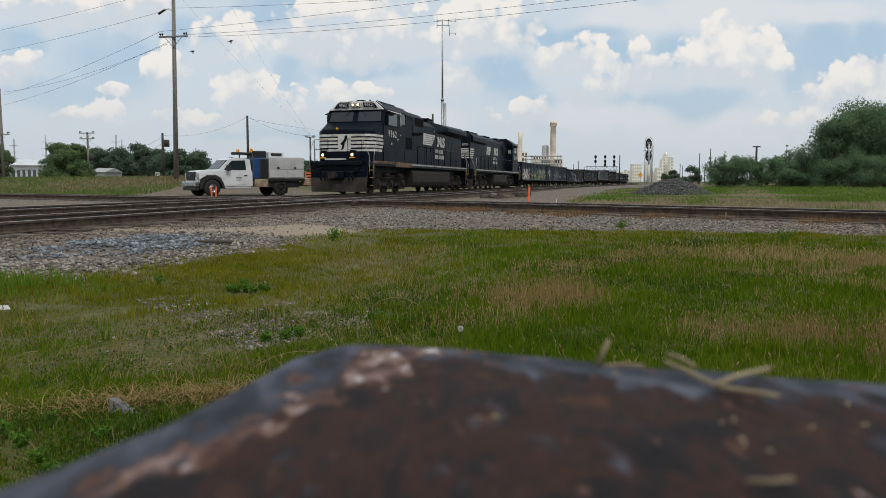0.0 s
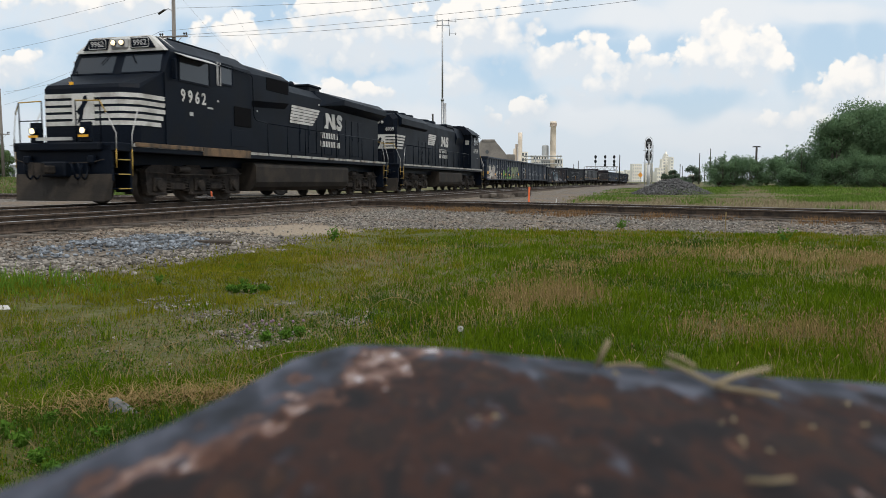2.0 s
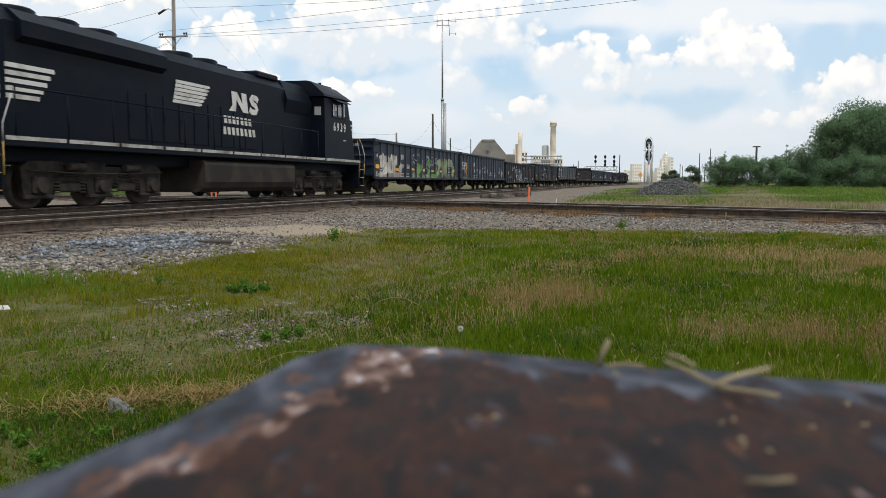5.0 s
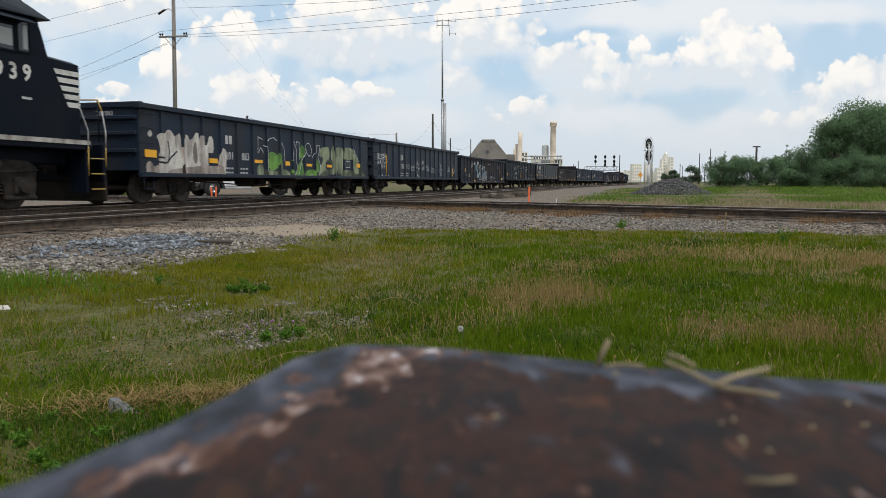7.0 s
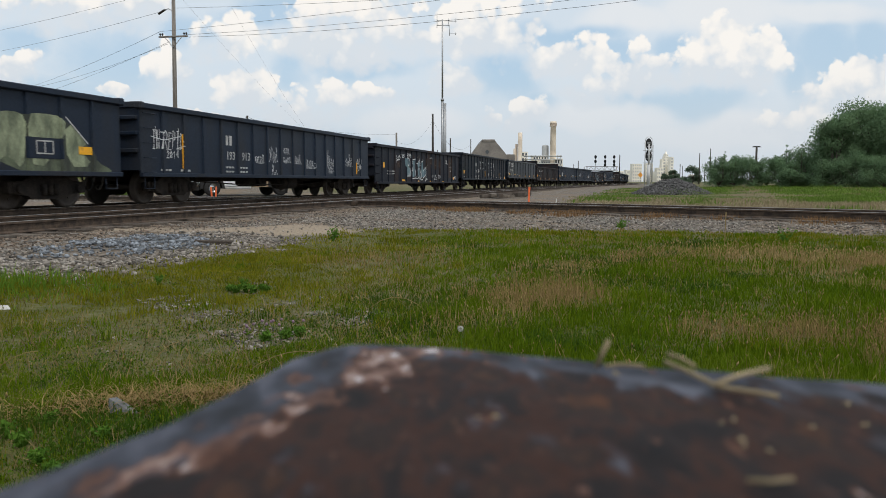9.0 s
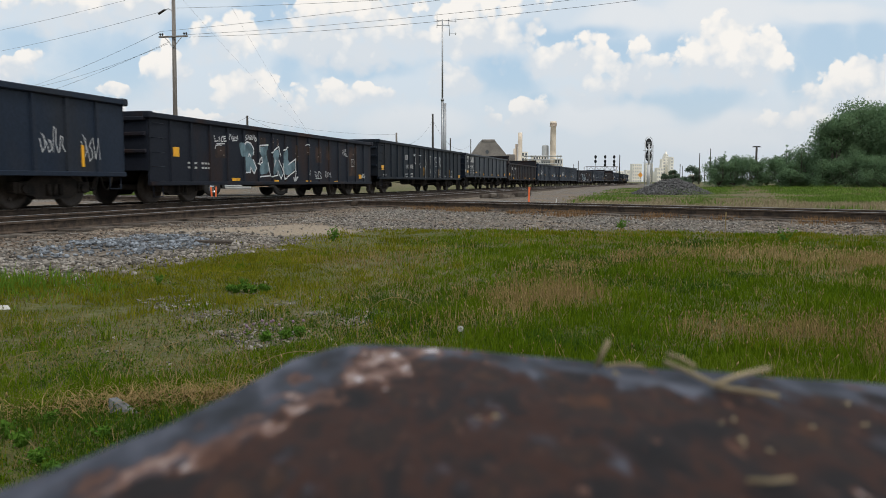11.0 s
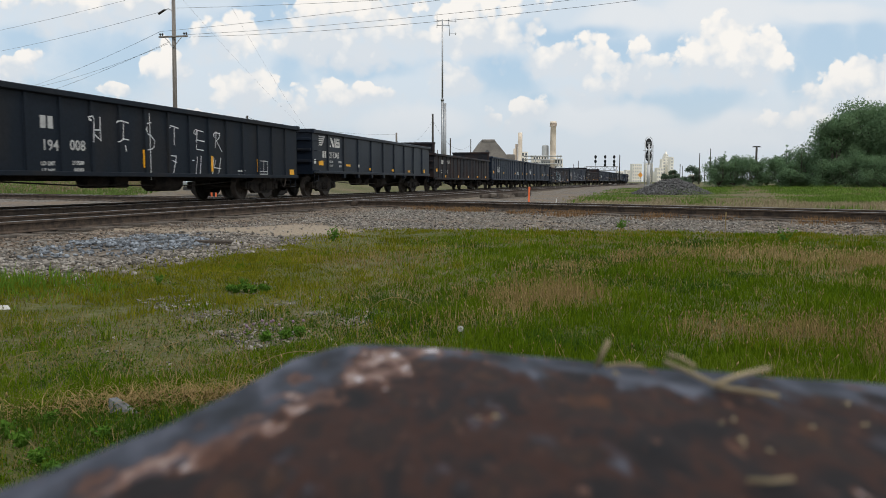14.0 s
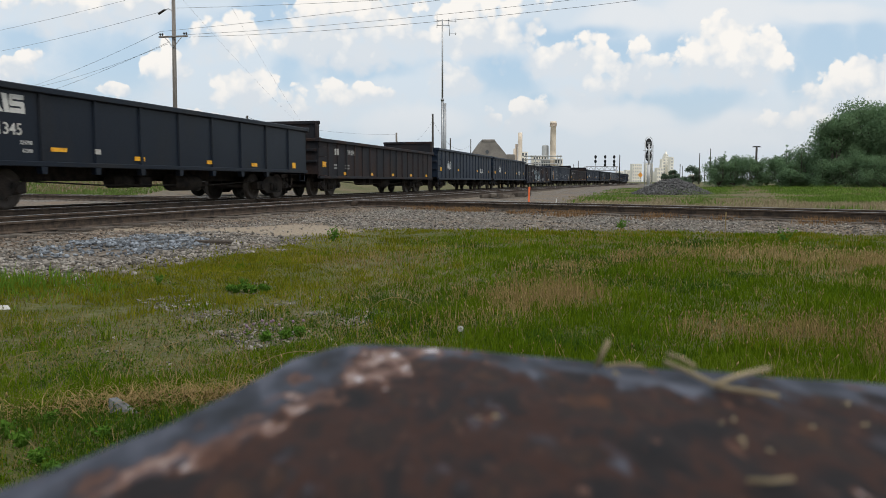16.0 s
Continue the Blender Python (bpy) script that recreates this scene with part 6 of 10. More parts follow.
        part("reflector", M().box(10.26, 10.28, sgn * 0.74 - 0.14, sgn * 0.74 + 0.14, 1.70, 1.76), REFLECT, g)
        part("cab_sill_panel", M().box(3.69, 6.47, min(sgn * 1.475, sgn * 1.515), max(sgn * 1.475, sgn * 1.515), 1.36, 1.61, 0.01), TANSILL, g, "dusty tan sill panel")
        part("cab_sill_panel", M().box(6.5, 9.3, min(sgn * 1.475, sgn * 1.515), max(sgn * 1.475, sgn * 1.515), 1.50, 1.61, 0.01), TANSILL, g, "dusty tan sill panel")
    part("anticlimber", M().box(10.0, 10.3, -1.2, 1.2, 1.36, 1.58, 0.04), BLACK, g)
    part("front_plate", M().box(10.30, 10.32, -0.62, 0.45, 1.62, 1.70), GRAYWHITE, g)
    # long hood
    prof = [(-0.95, deck), (0.95, deck), (0.95, 3.98), (0.62, 4.30), (-0.62, 4.30), (-0.95, 3.98)]
    part("long_hood", M().prism(prof, "x", 3.55, -10.15), BLACK, g, "long black engine hood")
    part("blower_housing", hull(mirrored([(3.6, 1.14, 3.3), (3.6, 1.14, 4.20), (3.6, 0.85, 4.54), (0.1, 0.85, 4.50), (0.1, 1.14, 4.30), (0.1, 1.14, 3.5), (3.6, 0.96, 3.1), (0.1, 0.96, 3.3)])), BLACK, g)
    for sgn in (1, -1):
        part("intake_screen", M().box(0.16, 1.86, min(sgn * 1.10, sgn * 1.15), max(sgn * 1.10, sgn * 1.15), 3.80, 4.26, 0.01), SIGHT, g, "dark intake screen")
    part("radiator", hull(mirrored([(-2.9, 0.93, 3.7), (-4.8, 1.36, 3.90), (-4.8, 1.36, 4.12), (-3.2, 0.7, 4.36), (-10.3, 0.95, 4.36), (-10.3, 1.36, 4.10), (-10.3, 1.36, 3.86), (-10.3, 0.93, 3.6)])), BLACK, g, "overhanging black radiator section")
    part("exhaust_box", M().box(-4.15, -3.0, -0.5, 0.5, 4.2, 4.56, 0.05).box(-4.2, -2.95, -0.55, 0.55, 4.52, 4.62, 0.03), BLACK, g)
    part("roof_hatch", M().box(4.2, 6.6, -0.5, 0.5, 4.62, 4.70, 0.03), BLACK, g)
    hn = M()
    for k, y in enumerate((-0.2, 0.0, 0.2)):
        hn.tube((-2.4 + 0.25 * k, y, 4.44), (-1.5 - 0.25 * k, y, 4.46), 0.06, 0.16, n=12)
    hn.box(-2.3, -1.6, -0.3, 0.3, 4.28, 4.38, 0.02)
    part("air_horn", hn, BLACK, g)
    for k in range(5):
        part("roof_rail", M().tube((4.0 + 0.7 * k, 0.62, 4.60), (4.0 + 0.7 * k, 0.62, 4.72), 0.025, n=5), BLACK, g)
    part("roof_rail", M().tube((4.0, 0.62, 4.72), (6.8, 0.62, 4.72), 0.03, n=5), BLACK, g)
    part("antenna", M().tube((6.9, 0.3, 4.60), (6.9, 0.3, 4.78), 0.05, n=8), BLACK, g)
    part("antenna_box", M().box(7.0, 7.4, -0.25, 0.15, 4.60, 4.72, 0.02), BLACK, g)
    hood_doors(g, [-1.5 - 0.78 * k for k in range(9)], 0.70, 1.75, 3.35, 0.95)
    stripes_on_hood(g, -0.26, -3.0, 2.82, 3.52, 0.973, 6, 0.22, 1)
    emblem(g, -3.45, 0.973, 2.84, 1.95, 0.64)
    side_rails(g, 2.4, -9.6, 9)
    part("rear_light", M().box(-10.18, -10.14, -0.3, 0.3, 3.9, 4.1), LENS, g)
    settle_back(g)
    return g


def second_engine():
    """Runs long hood first: its cab is at -x."""
    g = thing("diesel_locomotive", "black six-axle diesel locomotive running long hood first", "locomotive", "engines of the train")
    deck = 1.56
    loco_base(g, 11.4, (2.25, -3.75), (6.4, -6.6), 2.0, deck, 0.52)
    prof = [(-0.88, deck), (0.88, deck), (0.88, 4.05), (0.66, 4.33), (-0.66, 4.33), (-0.88, 4.05)]
    part("long_hood", M().prism(prof, "x", 8.9, -6.4), BLACK, g, "long black engine hood")
    part("hood_end", hull([(8.9, y, z) for y, z in prof] + [(9.12, y * 0.8, z) for y, z in ((-0.88, deck), (0.88, deck), (0.88, 3.95), (0.6, 4.22), (-0.6, 4.22), (-0.88, 3.95))]), BLACK, g)
    part("radiator", hull(mirrored([(8.6, 0.88, 3.62), (8.6, 1.05, 3.75), (8.6, 1.05, 4.08), (8.6, 0.7, 4.36), (3.4, 0.88, 3.62), (3.4, 1.05, 3.75), (3.4, 1.05, 4.08), (3.4, 0.7, 4.36)])), BLACK, g)
    for k in range(5):
        z = 2.40 + k * 0.165
        part("end_stripe", M().box(8.86, 9.20, -0.8, 0.8, z, z + 0.10).box(8.0 - 0.12 * k, 8.92, 0.87, 0.90, z, z + 0.10), WHITE, g, "white painted stripe")
    part("end_emblem_panel", M().box(9.18, 9.21, -0.28, 0.30, 2.40, 3.16), WHITE, g, "white emblem panel")
    part("emblem_shape", M().prism([(-0.18, 2.35), (-0.02, 2.6), (0.1, 2.95), (0.0, 3.02), (-0.2, 2.7)], "x", 9.211, 9.215), BLACK, g)
    for sgn in (1, -1):
        part("number_board", M().box(9.06, 9.16, sgn * 0.55 - 0.34, sgn * 0.55 + 0.34, 3.28, 3.60, 0.03), BLACK, g)
        part("number_lettering", lettering("6939", 0.25, WHITE, bold=0.004), None, g, at=pose(9.168, sgn * 0.55, 3.44, 0, 0, 90))
        lamp(g, "headlamp", 9.15, sgn * 0.11, 3.82, 0.08, 1, lit=False)
    for k, x in enumerate((7.9, 6.5, 5.1, 1.6, 0.2)):
        part("roof_fan", M().lathe([(0.58, 4.3), (0.60, 4.48), (0.54, 4.52), (0.50, 4.49), (0.12, 4.48), (0.001, 4.50)], 20, pose(x, 0, 0)), BLACK, g, "round roof fan")
    part("exhaust_box", M().box(-1.1, -0.4, -0.3, 0.3, 4.3, 4.5, 0.03), BLACK, g)
    part("dynamic_brake_hatch", M().box(-3.9, -2.3, -0.75, 0.75, 4.3, 4.52, 0.05), BLACK, g)
    part("inertial_filter_hatch", hull(mirrored([(-4.1, 0.9, 4.0), (-6.3, 0.9, 4.0), (-4.1, 1.0, 3.7), (-6.3, 1.0, 3.7), (-4.1, 0.88, 3.2), (-6.3, 0.88, 3.2), (-4.1, 0.7, 4.4), (-6.3, 0.7, 4.4)])), BLACK, g)
    hood_doors(g, [4.6 - 0.76 * k for k in range(9)], 0.68, 1.72, 3.0, 0.88)
    stripes_on_hood(g, 2.98, 1.05, 2.86, 3.55, 0.902, 6, 0.2, 1)
    emblem(g, -0.08, 0.902, 2.92, 1.95, 0.64)
    cabp = [(1.5, deck), (1.5, 3.95), (1.42, 4.10), (0.95, 4.50), (0, 4.56)]
    part("cab", hull(mirrored([(-6.4, y, z) for y, z in cabp] + [(-9.62, 1.5, deck), (-9.44, 1.5, 2.30), (-8.84, 1.5, 4.0), (-8.84, 1.42, 4.08), (-8.84, 0.95, 4.46), (-8.84, 0, 4.5)])), BLACK, g, "black driver's cab")
    part("cab_roof_edge", hull(mirrored([(-6.2, 1.58, 4.02), (-9.1, 1.62, 4.06), (-6.2, 1.50, 4.16), (-9.1, 1.5, 4.14), (-6.2, 0.97, 4.62), (-8.85, 0.97, 4.55), (-6.2, 0, 4.66), (-8.85, 0, 4.58)])), BLACK, g, "black cab roof with sloping eaves")
    part("roof_plate", M().box(-8.9, -6.4, -0.75, 0.75, 4.6, 4.68, 0.02), BLACK, g)
    part("short_nose", hull(mirrored([(-9.0, 1.02, deck), (-10.55, 1.02, deck), (-10.58, 1.02, 3.34), (-9.0, 1.02, 3.42), (-10.55, 0.85, 3.42), (-9.0, 0.85, 3.50)])), BLACK, g, "blunt black short nose")
    for k in range(5):
        z = 2.34 + k * 0.182
        part("nose_stripe", M().prism([(-10.585, z), (-10.585, z + 0.115), (-10.14 + 0.09 * k, z + 0.115), (-10.20 + 0.09 * k, z)], "y", 1.018, 1.028), WHITE, g, "white painted nose stripe")
    for sgn in (1, -1):
        y = 1.5 * sgn
        lo, hi = min(y, y + 0.03 * sgn), max(y, y + 0.03 * sgn)
        for x0, x1, z0, z1 in ((-8.16, -7.20, 3.30, 3.84), (-8.56, -8.27, 3.32, 3.92)):
            w = part("side_window", M().box(x0, x1, min(y, y + 0.012 * sgn), max(y, y + 0.012 * sgn), z0, z1), SCREEN, g, "dark cab side window")
            part("frame", M().box(x0 - 0.04, x0, lo, hi, z0 - 0.04, z1 + 0.04).box(x1, x1 + 0.04, lo, hi, z0 - 0.04, z1 + 0.04).box(x0, x1, lo, hi, z0 - 0.04, z0).box(x0, x1, lo, hi, z1, z1 + 0.04), BLACK, w)
        # pale opaque plates imitate bright sky showing through the windows
        for x0, x1, z0, z1 in ((-7.32, -7.20, 3.32, 3.82), (-8.12, -7.74, 3.38, 3.72), (-8.52, -8.40, 3.36, 3.86), (-7.62, -7.40, 3.54, 3.70)):
            part("seen_through_pane", M().box(x0, x1, min(y + .012 * sgn, y + .018 * sgn), max(y + .012 * sgn, y + .018 * sgn), z0, z1), LENS, g, "pale opaque pane painted like sky seen through the cab")
        part("window_bar", M().box(-7.72, -7.66, lo, hi, 3.28, 3.86), BLACK, g)
        part("sun_visor", hull([(-7.1, y, 4.02), (-8.6, y, 4.02), (-7.2, y + 0.30 * sgn, 3.86), (-8.5, y + 0.30 * sgn, 3.86), (-7.1, y, 4.04), (-8.6, y, 4.04), (-7.2, y + 0.30 * sgn, 3.88), (-8.5, y + 0.30 * sgn, 3.88)]), BLACK, g, "black sun visor over the cab windows")
        part("back_window", M().box(-6.4, -6.385, sgn * 1.2 - 0.14, sgn * 1.2 + 0.14, 3.28, 3.62), LENS, g)
        for k, ch in enumerate("6939"):
            part("number_lettering", lettering(ch, 0.47, WHITE, bold=0.012), None, g, at=pose((-7.38 - 0.365 * k) if sgn > 0 else (-8.475 + 0.365 * k), y + 0.008 * sgn, 2.865, 0, 0, 180 if sgn > 0 else 0))
        part("small_mark", M().box(-8.58, -8.32, y - 0.004, y + 0.006, 2.33, 2.38), GRAYWHITE, g)
        part("cab_sill_stripe", M().box(-10.3, -6.5, min(y, y + .012 * sgn), max(y, y + .012 * sgn), deck - 0.1, deck), SILL, g)
        part("battery_box", M().box(-8.9, -6.6, min(sgn * 1.0, sgn * 1.46), max(sgn * 1.0, sgn * 1.46), deck, deck + 0.4, 0.02), BLACK, g)
    part("antenna", M().tube((-8.2, 0.5, 4.6), (-8.2, 0.5, 4.80), 0.06, n=8), BLACK, g)
    part("antenna_box", M().box(-8.5, -8.0, -0.2, 0.2, 4.66, 4.74, 0.02), BLACK, g)
    part("bell", M().lathe([(0.001, 0.2), (0.08, 0.18), (0.1, 0.05), (0.16, 0.0)], 14, pose(-10.1, 0.45, 3.44)), BLACK, g)
    side_rails(g, 9.3, -5.8, 11, deck)
    return g


TRAIN.append((lead_engine(), 16.35, 6.6))
TRAIN.append((second_engine(), 38.95, 6.5))
build_gondolas()
for car, _, _ in TRAIN[:9]:
    for o in car.children_recursive:
        if o.name.startswith("wheelset"):
            WHEELSETS.append((o, o.matrix_basis.translation.z, o.matrix_basis.copy()))


# ---------------------------------------------------------------- poles, wires and masts
def arm(m, at, length, turn=0.0, z=0.0, sec=0.06):
    m.box(-length / 2, length / 2, -sec, sec, -sec, sec, 0.01, pose(at[0], at[1], z, 0, 0, turn))


def utility_pole(x, y, top, label, r=0.16, base=None, arms=(), turn=0.0, can=None, lean=0.0, wood=None, insul=True):
    z0 = float(ground_z(x, y)) - 0.1 if base is None else base
    h = top - z0
    p = thing("utility_pole", label, "utility pole", "poles along the railway", pose(x, y, z0, 0, lean, 0))
    part("post", M().tube((0, 0, 0), (0, 0, h), r * 1.12, r * 0.78, n=14), wood or POLEWOOD, p)
    for za, la in arms:
        m = M()
        arm(m, (0, -r - 0.04), la, turn, za - z0)
        a = part("crossarm", m, wood or POLEWOOD, p, "timber crossarm")
        part("brace", M().tube((0.0, -r - 0.02, za - z0 - 0.8), (la * 0.30 * math.cos(radians(turn)), la * 0.30 * math.sin(radians(turn)) - r, za - z0 - 0.03), 0.025, n=6).tube((0.0, -r - 0.02, za - z0 - 0.8), (-la * 0.30 * math.cos(radians(turn)), -la * 0.30 * math.sin(radians(turn)) - r, za - z0 - 0.03), 0.025, n=6), GALV, p)
        if insul:
            for u in (-0.46, -0.38, 0.38, 0.46) if la > 2 else (-0.45, 0.45):
                part("insulator", M().lathe([(0.03, 0.0), (0.03, 0.1), (0.075, 0.12), (0.075, 0.2), (0.03, 0.24), (0.001, 0.25)], 8, pose(u * la * math.cos(radians(turn)), u * la * math.sin(radians(turn)) - r, za - z0 + 0.05)), DARKPOLE, p)
    if can:
        cz, side, cr, ch = can
        part("transformer", M().tube((side * (r + cr + 0.05), -0.1, cz - z0 - ch / 2), (side * (r + cr + 0.05), -0.1, cz - z0 + ch / 2), cr, n=14), DARKPOLE, p, "dark cylindrical transformer")
    return p


def wire(a, b, sag=0.6, r=0.011, name="overhead_wire"):
    a, b = Vector(a), Vector(b)
    pts = [a.lerp(b, k / 12) - Vector((0, 0, sag * 4 * (k / 12) * (1 - k / 12))) for k in range(13)]
    w = part(name, M().path(pts, r, n=5), WIRE)
    return tagged(w, "thin dark overhead wire strung between poles", "wire", "overhead wires")


def build_poles():
    big = utility_pole(-20.77, 60, 15.6, "tall grey timber utility pole with a crossarm and street lamp", 0.17, arms=[(11.64, 2.45)], turn=-14, lean=0.8)
    hz = 13.50
    gz = float(ground_z(-20.77, 60)) - 0.1
    part("lamp_arm", M().path([(0, 0, hz - gz), (-0.35, -0.1, hz - gz + 0.25), (-0.65, -0.15, hz - gz + 0.12)], 0.03), GALV, big)
    part("lamp_head", M().box(-0.32, 0.32, -0.11, 0.11, -0.07, 0.06, 0.05, pose(-0.85, -0.18, hz - gz - 0.02, 0, -35, 0)), DARKPOLE, big, "grey street lamp head")
    utility_pole(-54.15, 95, 11.92, "grey timber utility pole with one crossarm", 0.17, arms=[(6.39, 2.2)])
    utility_pole(-52.81, 115, 7.94, "timber utility pole with two crossarms and transformer", 0.17, arms=[(7.77, 2.3), (6.94, 2.2)], can=(4.19, 1, 0.34, 0.95))
    utility_pole(-32.61, 90, 6.21, "dark timber pole with a transformer can", 0.16, can=(5.04, 1, 0.30, 0.8), wood=DARKPOLE)
    utility_pole(-23.97, 95, 8.65, "dark timber pole carrying an area lamp", 0.16, wood=DARKPOLE)
    for x, top, y, r, n in ((-144.19, 14.92, 260, 0.25, 3), (-133.51, 16.05, 260, 0.25, 3), (-101.41, 15.04, 240, 0.25, 4), (-107.95, 14.73, 260, 0.22, 4), (-83.16, 11.91, 260, 0.2, 3)):
        utility_pole(x, y, top, "far steel transmission pole with short arms", r, arms=[(top - 2.2 * (k + 1), 2.6) for k in range(n)], insul=False, wood=GALV)
    # the flood-light pole beside the truck's yard
    fx, fy = -12.87, 75
    f = thing("floodlight_pole", "slim dark pole with twin floodlights", "lamp post", "", pose(fx, fy, float(ground_z(fx, fy)) - 0.1))
    ft = 5.01 - float(ground_z(fx, fy))
    part("post", M().tube((0, 0, 0), (0, 0, ft), 0.10, 0.07, n=10), DARKPOLE, f)
    part("crossarm", M().box(-0.4, 0.4, -0.04, 0.04, ft - 0.05, ft + 0.03), DARKPOLE, f)
    for sx in (-0.36, 0.36):
        part("floodlight", M().box(sx - 0.14, sx + 0.14, -0.12, 0.12, ft - 0.02, ft + 0.16, 0.03), GALV, f)
    # poles behind the train
    for x, y, top, r, lab in ((-7.22, 120, 8.17, 0.17, "short grey timber pole behind the train"), (-1.45, 110, 10.16, 0.16, "dark timber pole behind the train"), (1.24, 130, 7.86, 0.13, "dark timber pole with a small bracket"), (5.03, 140, 8.31, 0.09, "slim dark pole behind the train"), (-1.17, 160, 7.10, 0.1, "slim dark pole behind the train")):
        utility_pole(x, y, top, lab, r, wood=DARKPOLE if r < 0.165 else None)
    # antenna mast with its sleeve pole
    ax, ay = -0.08, 105
    mast = thing("antenna_mast", "tall slender grey radio mast with dipole aerials", "antenna mast", "", pose(ax, ay, -0.4))
    zt = 22.21
    part("lower_tube", M().tube((0, 0, 0), (0, 0, 11.98), 0.20, 0.17, n=12), GALV, mast)
    part("upper_tube", M().tube((0, 0, 11.98), (0, 0, zt + 0.4), 0.12, 0.09, n=12), GALV, mast)
    part("collar", M().tube((0, 0, 11.91), (0, 0, 12.14), 0.24, n=12), GALV, mast)
    for zz in (22.06, 21.47):
        part("aerial_arm", M().tube((-0.75, 0, zz + 0.4), (0.85, 0, zz + 0.4), 0.05, n=6), GALV, mast)
    for xx, za, zb in ((-0.72, 21.10, 23.02), (0.85, 21.32, 22.36), (0.95, 20.06, 21.47), (1.8, 21.84, 22.43), (1.75, 20.21, 20.50)):
        part("dipole", M().tube((xx, 0, za + 0.4), (xx, 0, zb + 0.4), 0.035, n=6), GALV, mast)
    for zz in (21.99, 20.43):
        part("aerial_arm", M().tube((0.9, 0, zz + 0.4), (1.9, 0, zz + 0.4), 0.03, n=6), GALV, mast)
    sx, sy = 0.22, 100
    sl = thing("steel_pole", "stout grey steel pole beside the radio mast", "pole", "", pose(sx, sy, -0.4))
    part("tube", M().tube((0, 0, 0), (0, 0, 10.58 + 0.4), 0.24, 0.20, n=14), GALV, sl)
    part("cap", M().lathe([(0.21, 0), (0.2, 0.06), (0.001, 0.1)], 14, pose(0, 0, 10.58 + 0.4)), GALV, sl)
    # T-shaped pole among the bushes
    tp = thing("utility_pole", "dark timber pole with a short flat crossarm among bushes", "utility pole", "poles along the railway", pose(38.54, 95, -0.3))
    part("post", M().tube((0, 0, 0), (0, 0, 4.87 + 0.3), 0.15, 0.12, n=10), DARKPOLE, tp)
    part("crossarm", M().prism([(-0.55, 0), (0.55, 0), (0.35, 0.14), (-0.35, 0.14)], "y", -0.1, 0.1, pose(0, 0, 4.81 + 0.3)), DARKPOLE, tp)
    for x, y, top in ((66.46, 200, 7.99), (72.71, 210, 9.58), (78.12, 230, 6.26), (70.69, 230, 5.76), (38.91, 170, 6.52), (38.97, 230, 5.76), (35.06, 200, 5.96), (80.68, 260, 5.86)):
        utility_pole(x, y, top, "far dark timber pole beside the line", 0.12, wood=DARKPOLE)
    # wires
    bx, by = -20.77, 60
    utility_pole(45, 38, 15.2, "timber utility pole at the next span of wires", 0.16, arms=[(14.4, 2.4)])
    utility_pole(46, 23, 13.6, "timber utility pole at the next span of wires", 0.16, arms=[(12.6, 2.4)])
    utility_pole(-70, 97, 16.8, "timber utility pole at the next span of wires", 0.16, arms=[(15.2, 2.4)])
    for a, b, s in (((-70, 97, 16.7), (bx, by, 15.3), 0.5), ((-70, 97, 14.6), (bx, by, 13.75), 0.7), ((bx, by, 13.8), (45, 38, 14.5), 1.1),
                    (((-53.62, 95.00, 11.17)), ((-21.64, 60.00, 12.06)), 0.4), (((-53.68, 95.00, 9.95)), ((-20.97, 60.00, 11.30)), 0.4), (((-53.60, 95.00, 11.51)), ((-21.10, 60.00, 11.13)), 0.6),
                    (((-21.59, 60.00, 12.06)), (45, 22, 12.8), 0.8), (((-19.53, 60.00, 11.64)), (47, 23, 12.7), 1.6), (((-19.91, 60.00, 11.81)), (46.4, 23, 12.7), 1.3),
                    ((bx, by, 15.5), ((-12.81, 75.00, 5.01)), 0.3), (((-15.37, 57.00, 13.26)), ((-12.81, 75.00, 5.01)), 0.3),
                    (((-23.80, 95.00, 8.51)), ((-12.70, 75.00, 5.01)), 0.5), (((-23.80, 95.00, 8.31)), ((-7.18, 120.00, 7.91)), 0.6), (((-23.80, 95.00, 8.58)), ((-32.44, 90.00, 5.95)), 0.8),
                    (((-32.44, 90.00, 5.95)), ((-52.41, 115.00, 6.44)), 1.6), (((-32.47, 90.00, 5.17)), ((-52.46, 115.00, 5.11)), 1.6),
                    (((-7.19, 120.00, 6.87)), ((-1.44, 110.00, 9.21)), 1.6), (((-1.44, 110.00, 9.21)), ((5.01, 140.00, 7.30)), 2.2)):
        wire(a, b, s, 0.0045 if s == 0.3 else 0.011)


build_poles()


# ---------------------------------------------------------------- railway signals
SIGBLACK = mat("signal_black_enamel", (0.012, 0.012, 0.013), 0.5, 0, 5, 0.2, 0.02)


PALEMAST = mat("aluminium_paint", (0.52, 0.53, 0.54), 0.5, 0.1, 3, 0.12, 0.02)


def signal_head(parent, x, z, y=-0.25, r=0.42, h=0.62, ahead=-1):
    prof = [(r * math.cos(t), h * math.sin(t)) for t in np.linspace(0, 2 * math.pi, 22, endpoint=False)]
    b = part("signal_head", M().prism([(x + a, z + c) for a, c in prof], "y", y - 0.03, y + 0.03), SIGBLACK, parent, "black oval signal backboard")
    for dz in (-0.26, 0.0, 0.26):
        part("hood", M().tube((x, y + ahead * 0.30, z + dz - 0.02), (x, y + ahead * 0.03, z + dz), 0.115, n=12, caps=False), SIGBLACK, b)
        part("lens", M().lathe([(0.001, 0.01), (0.1, 0.0)], 12, pose(x, y + ahead * 0.035, z + dz, 90, 0, 0)), CABGLASS, b)


